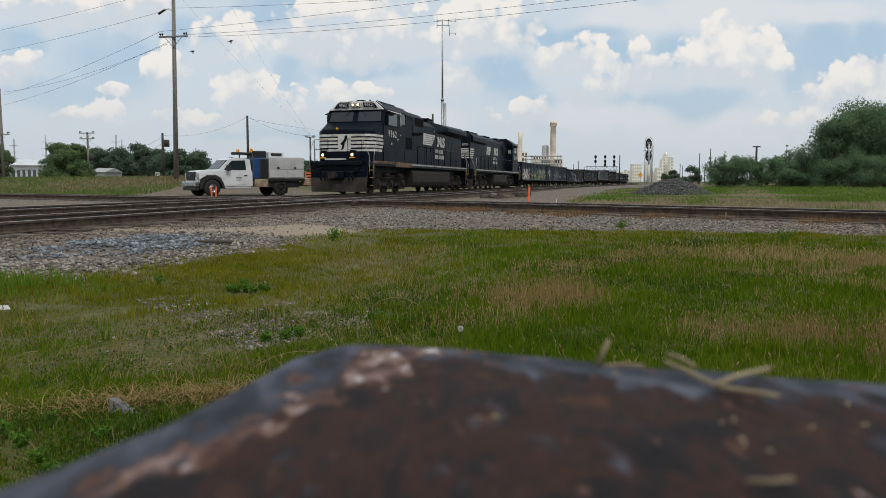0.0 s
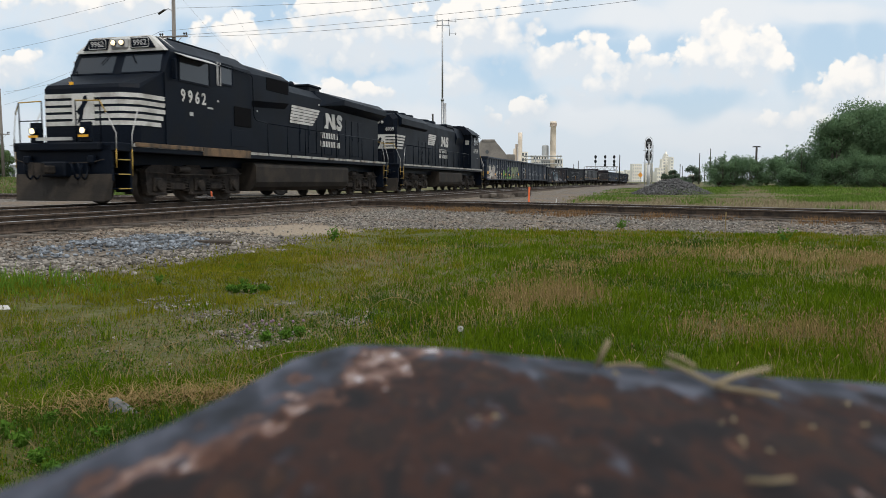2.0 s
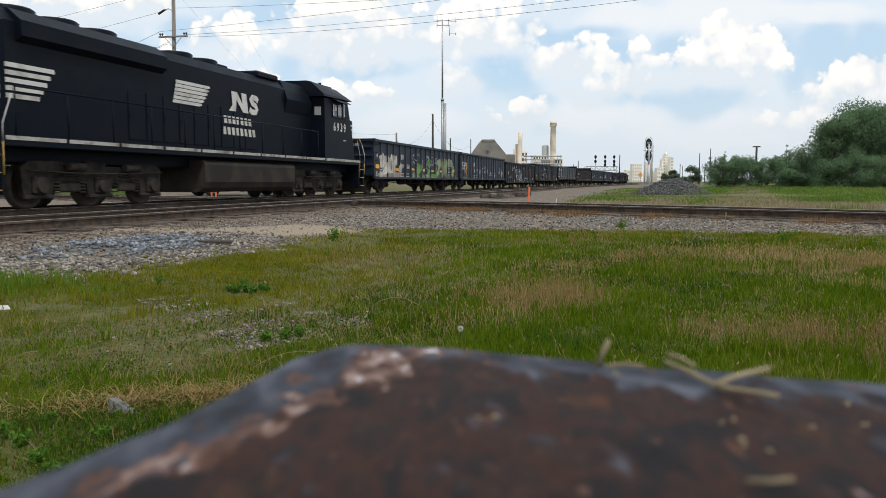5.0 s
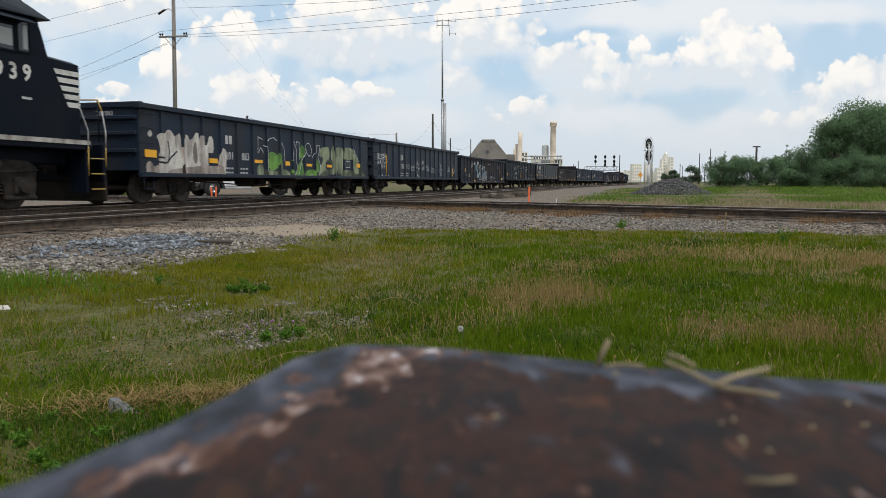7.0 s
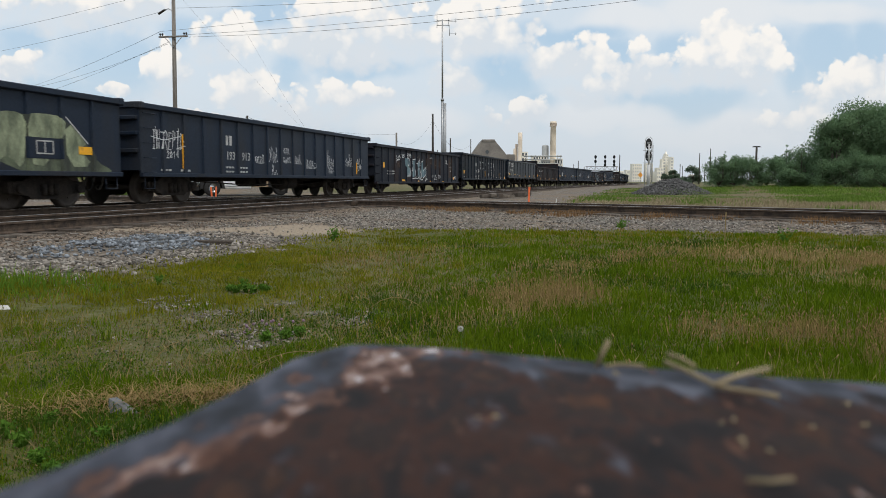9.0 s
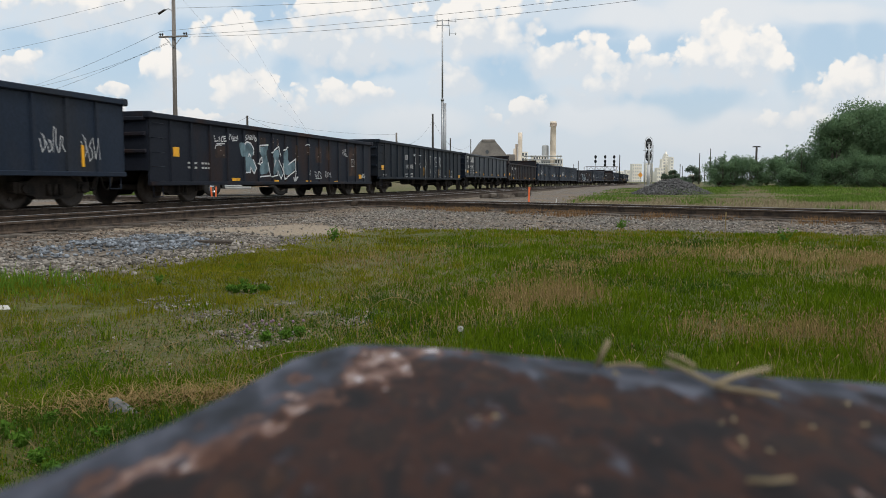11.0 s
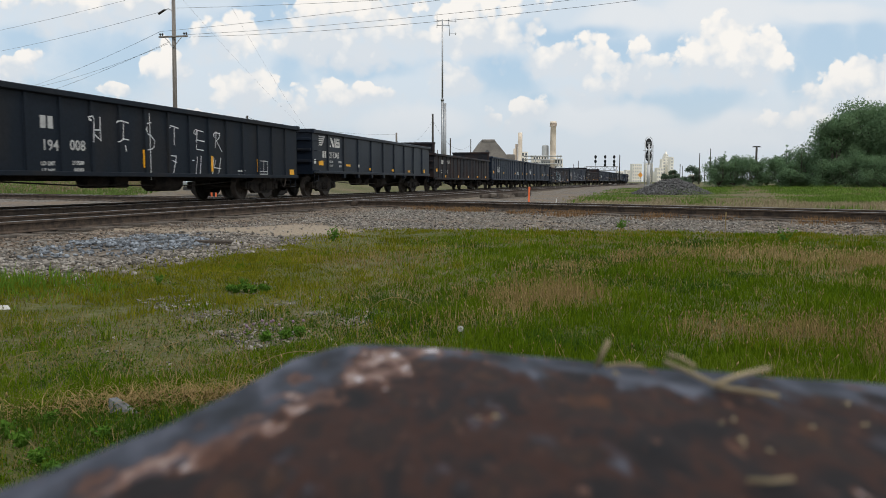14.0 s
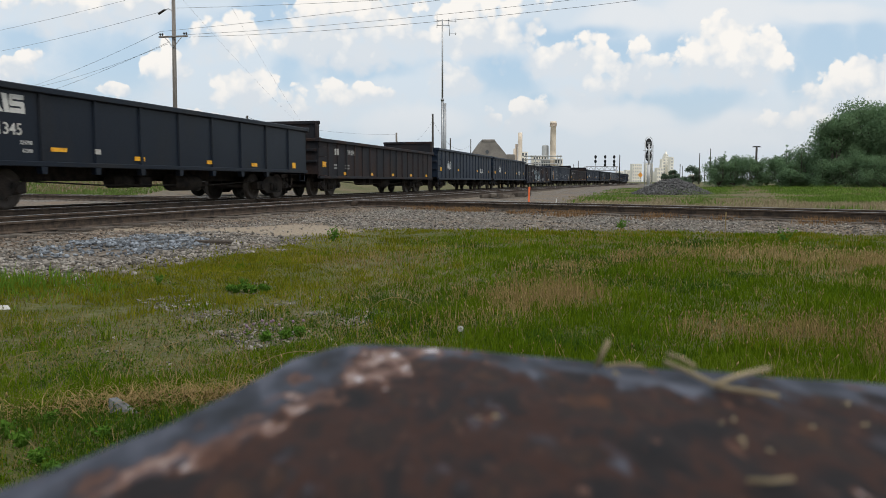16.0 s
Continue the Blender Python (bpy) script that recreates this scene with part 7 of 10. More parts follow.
def build_signals():
    x, y = 29.29, 110
    s = thing("railway_signal", "grey signal mast with two black oval heads and ladder", "railway signal", "", pose(x, y, -0.2))
    top = 6.66
    part("mast", M().tube((0, -0.1, 0), (0, -0.1, 3.2), 0.26, 0.24, n=12).tube((0, -0.1, 3.2), (0, -0.1, top - 0.5), 0.13, 0.12, n=12), PALEMAST, s, "pale aluminium-painted mast")
    part("hoop", M().path([(0.48 * math.cos(a), 0.1, top - 0.05 + 0.55 * math.sin(a)) for a in np.linspace(0, math.pi, 11)], 0.04), PALEMAST, s, "pale hoop over the upper head")
    for sx in (-0.48, 0.48):
        part("stay", M().tube((sx, 0.1, 0.2), (sx, 0.1, top - 0.05), 0.05, n=6), PALEMAST, s)
    for zz in (5.95, 4.27):
        signal_head(s, 0, zz + 0.2, 0.14, 0.44, 0.80, 1)
        part("bracket", M().box(-0.26, 0.26, -0.02, 0.10, zz + 0.28, zz + 0.38).box(-0.26, 0.26, -0.02, 0.10, zz - 0.20, zz - 0.12), PALEMAST, s, "pale steel bracket")
        part("platform", M().box(-0.6, 0.6, -0.1, 0.7, zz - 0.72, zz - 0.67), GALV, s)
        part("guard_rail", M().path([(-0.55, 0.0, zz - 0.7), (-0.55, 0.0, zz + 0.35), (-0.55, 0.65, zz + 0.35), (0.55, 0.65, zz + 0.35), (0.55, 0.0, zz + 0.35), (0.55, 0, zz - 0.7)], 0.025), GALV, s)
    lad = M()
    for xx in (0.42, 0.72):
        lad.tube((xx, 0.5, 0), (xx, 0.3, top - 0.6), 0.025, n=6)
    for k in range(20):
        z = 0.3 + k * 0.3
        lad.tube((0.42, 0.5 - 0.2 * z / top, z), (0.72, 0.5 - 0.2 * z / top, z), 0.015, n=5)
    part("ladder", lad, GALV, s)
    part("base", M().box(-0.4, 0.4, -0.4, 0.4, -0.3, 0.3, 0.04), GRAYWHITE, s)
    # gantry over the line
    gx0, gx1, gy = 35.12, 43.07, 190
    g = thing("signal_gantry", "steel lattice bridge over the line with three signals", "signal gantry", "", pose(0, gy, -0.3))
    zb, zt = 3.34 + 0.3, 4.31 + 0.3
    for a in (gx0, gx1):
        for dx in (-0.35, 0.35):
            part("leg", M().tube((a + dx, 0, 0), (a + dx, 0, zt), 0.10, n=8), GALV, g)
    for z in (zb, zt):
        part("chord", M().box(gx0, gx1, -0.08, 0.08, z - 0.07, z + 0.07), GALV, g)
    n = 12
    for k in range(n):
        a, b = gx0 + (gx1 - gx0) * k / n, gx0 + (gx1 - gx0) * (k + 1) / n
        part("lattice", M().tube((a, 0, zb if k % 2 else zt), (b, 0, zt if k % 2 else zb), 0.05, n=6), GALV, g)
    for px in (37.49, 39.86, 42.09):
        part("signal_mast", M().tube((px, 0, zb), (px, 0, 6.93 + 0.3), 0.07, n=8), GALV, g)
        signal_head(g, px, 6.66 + 0.3, -0.2, 0.30, 0.42)
        signal_head(g, px, 5.55 + 0.3, -0.2, 0.30, 0.42)
    for px in (39.86, 42.09):
        signal_head(g, px, 4.72 + 0.3, -0.2, 0.30, 0.42)
    # diamond warning sign far down the road
    ORANGE = mat("orange_sign_sheet", (0.75, 0.33, 0.04), 0.5, 0, 3, 0.1, 0)
    d = thing("warning_sign", "orange diamond warning sign on a post", "road sign", "", pose(38.40, 150, -0.3))
    zc = 1.89 + 0.3
    part("post", M().tube((0, 0.05, 0), (0, 0.05, zc), 0.05, n=6), GALV, d)
    part("panel", M().prism([(0, zc - 0.55), (0.5, zc), (0, zc + 0.55), (-0.5, zc)], "y", -0.03, 0.0), ORANGE, d)


build_signals()


# ---------------------------------------------------------------- far buildings
CONCRETE = mat("aged_concrete", (0.235, 0.215, 0.195), 0.9, 0, 0.35, 0.2, 0.2, (0.155, 0.14, 0.13), 0.5, fine=6)
# far facings are lightened for haze; PALE also for sunlight on the city
TANCON = mat("pale_tan_concrete", (0.74, 0.64, 0.52), 0.85, 0, 0.1, 0.1, 0.1, (0.50, 0.43, 0.35), 0.4, fine=2)
PALE = mat("sunlit_pale_stone_facing", (0.90, 0.86, 0.76), 0.85, 0, 0.05, 0.08, 0.05, (0.82, 0.77, 0.68), 0.4, fine=1)
STEELGRAY = mat("grey_process_steel", (0.40, 0.41, 0.41), 0.7, 0.2, 0.1, 0.15, 0.05, (0.55, 0.54, 0.50), 0.4, fine=1)
FARDARK = mat("far_dark_opening", (0.07, 0.08, 0.09), 0.5, 0, 1, 0.1, 0)
# lighter copy of the dark panes, so the city fronts look sunlit
CITYWIN = mat("sunlit_far_window_glass", (0.50, 0.50, 0.49), 0.5, 0, 1, 0.1, 0)
BRICK = mat("far_buff_brick", (0.60, 0.50, 0.40), 0.9, 0, 0.1, 0.15, 0.05, (0.34, 0.27, 0.22), 0.4, fine=2)


def block(parent, name, x0, x1, y0, y1, z0, z1, material, rows=0, cols=0, bevel=0.0, panes=None):
    """A building block, with rows and columns of window openings on the side that faces the line."""
    b = part(name, M().box(x0, x1, y0, y1, z0, z1, bevel), material, parent)
    for r in range(rows):
        for c in range(cols):
            cx, cz = x0 + (x1 - x0) * (c + 0.5) / cols, z0 + (z1 - z0) * (r + 0.5) / rows
            w, h = (x1 - x0) / cols * 0.5, (z1 - z0) / rows * 0.55
            part("window", M().box(cx - w / 2, cx + w / 2, y0 - 0.12, y0 + 0.1, cz - h / 2, cz + h / 2), panes or FARDARK, b)
    return b


def build_far():
    # gabled concrete elevator head behind the train
    Y = 170
    e = thing("concrete_elevator", "weathered grey concrete elevator with steep gable and flat cap", "industrial building", "", pose(0, Y, -0.4))
    xa, xb, xc, xd = 6.11, 8.73, 11.22, 14.09
    zs, zt, zr = 6.39 + 0.4, 9.47 + 0.4, 9.84 + 0.4
    part("wall", M().prism([(xa, 0), (xd, 0), (xd, zs), (xc + 0.3, zt), (xb - 0.3, zt), (xa, zs)], "y", 0, 26), CONCRETE, e)
    part("cap", M().box(xb - 0.2, xc + 0.2, -0.15, 26, zt - 0.2, zr, 0.1), CONCRETE, e)
    part("annex", M().box(xd, xd + 1.8, 0.5, 20, 0, 7.01, 0.05), CONCRETE, e)
    part("opening", M().tube((xb + 1.0, -0.05, 7.50), (xb + 1.0, 0.1, 7.50), 0.42, n=10), FARDARK, e)
    # process plant with two stacks
    Y = 620
    f = thing("factory", "pale process plant with pipe racks, silo and two tall stacks", "factory", "", pose(0, Y, -0.5))
    tall = part("stack", M().lathe([(2.9, 0), (2.4, 49.07 * 0.6), (2.2, 45.49), (2.6, 45.94), (2.6, 48.62), (2.1, 49.07), (1.6, 48.62)], 20, pose(88.23, 0, 0)), TANCON, f, "tall tapering tan concrete stack")
    part("ring", M().lathe([(2.75, 45.04), (2.8, 47.28), (2.75, 47.73)], 20, pose(88.23, 0, 0)), BRICK, tall)
    part("stack", M().lathe([(1.9, 0), (1.75, 40.12), (1.2, 40.12)], 16, pose(61.85, 0, 0)), TANCON, f, "tan stack")
    part("stack", M().lathe([(1.1, 0), (1.0, 31.15), (0.6, 31.15)], 12, pose(59.12, 3, 0)), BRICK, f)
    part("stack", M().lathe([(1.1, 0), (1.0, 27.55), (0.6, 27.55)], 12, pose(57.76, 3, 0)), TANCON, f)
    part("silo", M().lathe([(2.8, 0), (2.8, 29.35), (2.4, 30.25), (0.001, 30.70)], 18, pose(82.77, 6, 0)), STEELGRAY, f, "grey cylindrical silo")
    block(f, "tower", 62.76, 67.77, -2, 6, 0, 24.85, PALE, 6, 2)
    block(f, "plant_block", 71.86, 82.77, -3, 9, 0, 21.70, PALE, 5, 5)
    block(f, "plant_block", 78.23, 85.50, -5, 5, 0, 18.10, STEELGRAY, 3, 4)
    block(f, "plant_block", 89.14, 95.51, -4, 8, 0, 19.45, PALE, 4, 3)
    block(f, "plant_block", 55.03, 62.76, 2, 12, 0, 15.84, BRICK, 2, 3)
    for za in (21.25, 18.55, 15.39):
        part("pipe_rack", M().tube((64.13, -6, za), (94.60, -6, za), 0.5, n=8), STEELGRAY, f)
    for x in (66.40, 70.04, 73.68, 77.32, 90.96, 93.69):
        part("rack_post", M().tube((x, -6, 0), (x, -6, 22.15), 0.35, n=6), STEELGRAY, f)
    for x, z in ((75.50, 14.04), (91.87, 13.14)):
        part("tank", M().lathe([(3.2, 0), (3.2, z - 2), (2.2, z - 0.5), (0.001, z)], 16, pose(x, -10, 0)), STEELGRAY, f)
    # city skyline
    Y = 1500
    c = thing("city_tower", "tall pale stepped office tower with a peaked crown", "office tower", "city skyline", pose(0, Y, -1))
    for name, x0, x1, z0, z1, rows, cols in (("shaft", 424.0, 441.5, 0, 34.0, 9, 8), ("upper_shaft", 426.0, 439.5, 34.0, 43.5, 3, 6), ("upper_shaft", 428.2, 437.4, 43.5, 50.0, 2, 4), ("lantern", 430.0, 435.6, 50.0, 54.5, 1, 2)):
        block(c, name, x0, x1, -8 + z0 * 0.05, 12 - z0 * 0.08, z0, z1, PALE, rows, cols, panes=CITYWIN)
    part("crown", hull([(a, b, 54.5) for a in (430.4, 435.2) for b in (-4, 6)] + [(432.4, 0.5, 60.0), (433.2, 0.5, 60.0), (432.8, 1.5, 60.0)]), PALE, c)
    part("spire", M().tube((432.8, 1, 59.0), (432.8, 1, 63.5), 0.5, 0.15, n=6), PALE, c)
    rng = random.Random(4)
    for a, b, t, m, r, k in ((1148, 1161, 283, PALE, 8, 2), (1155, 1160, 281, PALE, 8, 1), (1128, 1139, 290, PALE, 5, 4), (1136, 1147, 298, PALE, 4, 4), (1092, 1107, 292, PALE, 6, 5), (1104, 1115, 303, PALE, 3, 4), (1115, 1130, 300, PALE, 3, 5), (1160, 1172, 303, PALE, 4, 4), (1182, 1196, 306, BRICK, 3, 4), (1196, 1212, 309, PALE, 2, 5), (1085, 1096, 303, PALE, 3, 3)):
        w = thing("city_building", "pale far city building with rows of windows", "building", "city skyline", pose(0, 1500 + rng.uniform(-120, 60), -1))
        s = 1500 / 1358
        block(w, "wall", (a - 784) * s, (b - 784) * s, -8, 10, 0, 0.6 + (321.7 - t) * s, m, r, k, panes=CITYWIN)
    # low shed with a white roof among the trees
    WHITEROOF = mat("white_sheet_roof", (0.62, 0.64, 0.66), 0.5, 0.1, 0.5, 0.1, 0.05, (0.5, 0.52, 0.54), 0.4)
    sh = thing("shed", "low shed with white sheet-metal roof and wall", "shed", "", pose(0, 170, 0))
    a, b = -95.27, -88.29
    block(sh, "wall", a, b, 0, 10, -0.5, 4.17, WHITEROOF, 1, 6)
    part("roof", M().prism([(-0.6, 4.17), (10.6, 4.17), (5, 5.65)], "x", a - 0.5, b + 0.5), WHITEROOF, sh)
    part("sign_band", M().box(a + 2, b - 2, -0.06, 0.0, 2.93, 3.42), GRAYWHITE, sh)
    s2 = thing("shed", "small blue-grey roofed shed among trees", "shed", "", pose(0, 150, 0))
    part("wall", M().box(-68.66, -65.80, 0, 8, -0.5, 2.44), STEELGRAY, s2)
    part("roof", M().prism([(-0.4, 2.44), (8.4, 2.44), (4, 3.31)], "x", -68.88, -65.58), STEELGRAY, s2)
    sg = thing("small_sign", "small white numbered board on two posts", "sign", "", pose(-29.64, 80, float(ground_z(-29.64, 80))))
    part("panel", M().box(-0.22, 0.22, -0.02, 0.02, 0.25, 0.62), WHITE, sg)
    for sx in (-0.15, 0.15):
        part("post", M().box(sx - 0.02, sx + 0.02, 0.02, 0.05, -0.1, 0.6), DARKPOLE, sg)
    part("sign_bars", M().box(-0.14, -0.06, -0.026, -0.02, 0.33, 0.54).box(0.04, 0.12, -0.026, -0.02, 0.33, 0.54), SIGBLACK, sg)


build_far()


# ---------------------------------------------------------------- the service truck
TRUCKWHITE = mat("white_truck_enamel", (0.70, 0.72, 0.74), 0.3, 0, 1.5, 0.06, 0.0, (0.60, 0.60, 0.59), 0.3)
BODYGRAY = mat("grey_white_utility_body", (0.52, 0.53, 0.54), 0.45, 0, 1.2, 0.1, 0.02, (0.42, 0.42, 0.41), 0.4)
BLUE = mat("blue_welder_paint", (0.015, 0.06, 0.18), 0.45, 0, 2, 0.15, 0.02, (0.012, 0.04, 0.11), 0.4)
TYRE = mat("tyre_rubber", (0.018, 0.018, 0.019), 0.85, 0, 8, 0.2, 0.2)
TRIM = mat("black_plastic_trim", (0.016, 0.016, 0.017), 0.55, 0, 6, 0.15, 0.02)
CHROME = mat("dull_chrome", (0.5, 0.51, 0.52), 0.25, 1.0, 4, 0.1, 0)
AMBER = mat("amber_beacon", (0.8, 0.35, 0.02), 0.3, 0, 5, 0.1, 0)
TANMETAL = mat("rusty_tan_metal", (0.36, 0.29, 0.20), 0.8, 0.1, 3, 0.3, 0.1, (0.20, 0.12, 0.07), 0.5)


def build_truck():
    tx, ty = -11.74, 46.0
    t = thing("service_truck", "white service truck with grey utility body and blue welder", "truck", "", pose(tx, ty, float(ground_z(tx, ty)), 0, 0, 180 + 39))
    # own space: x forward, +y the left flank, z up; middle of the wheelbase at 0
    for sy in (1, -1):
        for x, dual in ((2.55, False), (-1.75, True)):
            y0 = 0.98 if not dual else 0.90
            w = part("wheel", M().lathe([(0.22, -0.13), (0.40, -0.14), (0.47, -0.10), (0.485, 0.0), (0.47, 0.10), (0.40, 0.14), (0.22, 0.13)], 26, pose(x, sy * y0, 0.485, 90, 0, 0)), TYRE, t, "black tyre")
            part("rim", M().lathe([(0.001, 0.06), (0.10, 0.10), (0.13, 0.05), (0.22, 0.03), (0.235, 0.12), (0.25, 0.13)], 20, pose(x, sy * (y0 + 0.02), 0.485, -90 * sy, 0, 0)), CHROME if not dual else GRIME, w)
        part("fender_flare", M().prism([(2.55 + 0.72 * math.cos(a), 0.5 + 0.66 * math.sin(a)) for a in np.linspace(-0.1, math.pi + 0.1, 13)] + [(2.55 + 0.56 * math.cos(a), 0.5 + 0.52 * math.sin(a)) for a in np.linspace(math.pi + 0.1, -0.1, 13)], "y", sy * 0.86, sy * 1.12), TRIM, t, "black wheel-arch flare")
    part("chassis", M().box(-3.6, 3.3, -0.45, 0.45, 0.55, 0.80, 0.02), TRIM, t)
    prof = [(3.30, 0.62), (3.36, 1.0), (3.30, 1.36), (3.05, 1.46), (2.05, 1.54), (1.42, 2.10), (1.15, 2.20), (0.42, 2.20), (0.16, 2.12), (0.06, 1.45), (0.06, 0.55), (1.85, 0.55), (1.95, 1.02), (2.30, 1.18), (2.80, 1.18), (3.15, 1.02), (3.2, 0.62)]
    cab = M()
    cab.prism(prof, "y", -0.86, 0.86)
    body = part("cab", cab, TRUCKWHITE, t, "white pickup cab and bonnet")
    for sy in (1, -1):
        lo = [(3.27, 0.95), (3.27, 1.30), (2.1, 1.46), (0.07, 1.42), (0.07, 0.60), (1.85, 0.60), (1.98, 1.05), (2.30, 1.22), (2.80, 1.22), (3.15, 1.02)]
        part("flank", M().prism(lo, "y", min(sy * 0.84, sy * 1.0), max(sy * 0.84, sy * 1.0)), TRUCKWHITE, t)
        win = part("side_window", M().prism([(1.78, 1.50), (1.28, 2.04), (0.46, 2.07), (0.40, 1.50)], "y", min(sy * 0.855, sy * 0.872), max(sy * 0.855, sy * 0.872)), CABGLASS, t, "dark side window")
        part("mirror", M().box(1.45, 1.7, min(sy * 1.02, sy * 1.24), max(sy * 1.02, sy * 1.24), 1.46, 1.80, 0.04), TRIM, t)
        d = part("door", M().box(0.34, 1.60, min(sy * 0.995, sy * 1.012), max(sy * 0.995, sy * 1.012), 0.66, 1.40, 0.01), TRUCKWHITE, t)
        part("handle", M().box(0.40, 0.60, min(sy * 1.012, sy * 1.04), max(sy * 1.012, sy * 1.04), 1.16, 1.22, 0.01), TRIM, d)
        part("door_marks", M().box(0.75, 1.10, min(sy * 1.012, sy * 1.017), max(sy * 1.012, sy * 1.017), 1.02, 1.08).box(0.8, 1.05, min(sy * 1.012, sy * 1.017), max(sy * 1.012, sy * 1.017), 0.90, 0.94), FARDARK, d)
        part("running_board", M().box(0.2, 1.8, min(sy * 0.9, sy * 1.1), max(sy * 0.9, sy * 1.1), 0.42, 0.54, 0.03), BODYGRAY, t)
        part("headlight", M().box(3.12, 3.36, min(sy * 0.66, sy * 0.98), max(sy * 0.66, sy * 0.98), 1.02, 1.30, 0.03), LENS, t, "clear headlight")
    part("windscreen", hull([(2.0, y, 1.58) for y in (-0.78, 0.78)] + [(1.45, y, 2.08) for y in (-0.70, 0.70)] + [(2.05, y, 1.59) for y in (-0.78, 0.78)] + [(1.50, y, 2.09) for y in (-0.70, 0.70)]), CABGLASS, t, "dark sloping windscreen")
    gr = part("grille", M().box(3.30, 3.40, -0.64, 0.64, 0.90, 1.40, 0.03), TRIM, t, "black grille")
    for k in range(3):
        part("grille_bar", M().box(3.40, 3.43, -0.6, 0.6, 1.0 + k * 0.12, 1.04 + k * 0.12), TRIM, gr)
    part("badge", M().lathe([(0.001, 0.02), (0.1, 0.01), (0.12, 0)], 14, pose(3.42, 0, 1.16, 0, 90, 0)), BLUE, gr)
    part("bumper", M().box(3.28, 3.56, -1.02, 1.02, 0.56, 0.84, 0.05), CHROME, t, "chrome front bumper")
    part("air_dam", M().box(3.23, 3.50, -0.95, 0.95, 0.34, 0.55, 0.04), TRIM, t)
    # behind the cab
    part("flatbed", M().box(-3.33, 0.02, -1.1, 1.1, 0.86, 1.02, 0.02), TRIM, t)
    part("welder", M().box(-0.93, 0.00, -0.95, 0.98, 1.02, 2.24, 0.05), BLUE, t, "blue welding generator box")
    part("lower_box", M().box(-0.88, -0.03, 0.90, 1.12, 0.52, 0.98, 0.02), TANMETAL, t, "rusty tan side box")
    part("lower_box", M().box(-0.88, -0.03, -1.12, -0.90, 0.52, 0.98, 0.02), TANMETAL, t)
    ub = part("utility_body", M().box(-3.28, -0.98, -1.08, 1.08, 1.02, 2.30, 0.03), BODYGRAY, t, "pale grey utility body")
    for k in range(2):
        for sy in (1, -1):
            dd = part("locker_door", M().box(-3.18 + 1.12 * k, -2.14 + 1.12 * k, min(sy * 1.08, sy * 1.10), max(sy * 1.08, sy * 1.10), 1.58, 2.24, 0.01), BODYGRAY, ub)
            part("latch", M().box(-2.74 + 1.12 * k, -2.58 + 1.12 * k, min(sy * 1.10, sy * 1.12), max(sy * 1.10, sy * 1.12), 1.60, 1.71), TRIM, ub)
            part("locker_door", M().box(-3.18 + 1.12 * k, -2.14 + 1.12 * k, min(sy * 1.08, sy * 1.10), max(sy * 1.08, sy * 1.10), 1.08, 1.54, 0.01), BODYGRAY, ub)
    part("roof_unit", M().box(-2.23, -1.23, -0.4, 0.5, 2.30, 2.62, 0.03), TRUCKWHITE, t, "white box on the body")
    part("vent", M().box(-2.08, -1.38, 0.5, 0.52, 2.38, 2.54), TRIM, t)
    rack = M().path([(0.0, -0.9, 1.02), (0.0, -0.9, 2.5), (0.0, 0.9, 2.5), (0.0, 0.9, 1.02)], 0.04)
    part("headache_rack", rack, TRIM, t)
    part("crane_arm", M().box(-0.88, 1.02, 0.15, 0.40, 2.40, 2.56, 0.04).box(-1.03, -0.23, -0.1, 0.65, 2.22, 2.66, 0.06), TRIM, t, "folded black crane arm")
    for x in (-0.22, 0.62):
        part("beacon", M().box(x - 0.08, x + 0.08, 0.2, 0.36, 2.50 if x < 0 else 2.46, 2.80 if x < 0 else 2.74, 0.03), AMBER, t, "amber beacon")
    part("beacon_arm", M().path([(0.62, 0.28, 2.5), (0.62, 0.28, 2.56)], 0.03), TRIM, t)
    part("tail_bumper", M().box(-3.78, -3.28, -1.0, 1.0, 0.62, 0.80, 0.02).box(-3.68, -3.48, 0.3, 0.8, 0.8, 1.15, 0.03), TANMETAL, t)
    part("mud_flap", M().box(-2.13, -2.08, 0.7, 1.1, 0.15, 0.85), TRIM, t)
    part("hose_reel", M().box(-0.93, -0.42, 0.60, 1.03, 1.02, 2.20, 0.05), TRIM, t, "black hose reel cabinet beside the welder")
    part("underbody_box", M().box(-3.0, -0.9, 0.55, 1.0, 0.48, 0.98, 0.03), TRIM, t, "dark underbody lockers")
    part("tail_gear", M().box(-3.85, -3.35, 0.5, 0.95, 0.55, 1.05, 0.06), TANMETAL, t, "rusty coupling gear at the tail")


build_truck()


# ---------------------------------------------------------------- markers, debris and stone heap
MARKER = mat("orange_marker_plastic", (0.80, 0.16, 0.05), 0.5, 0, 6, 0.15, 0.02)


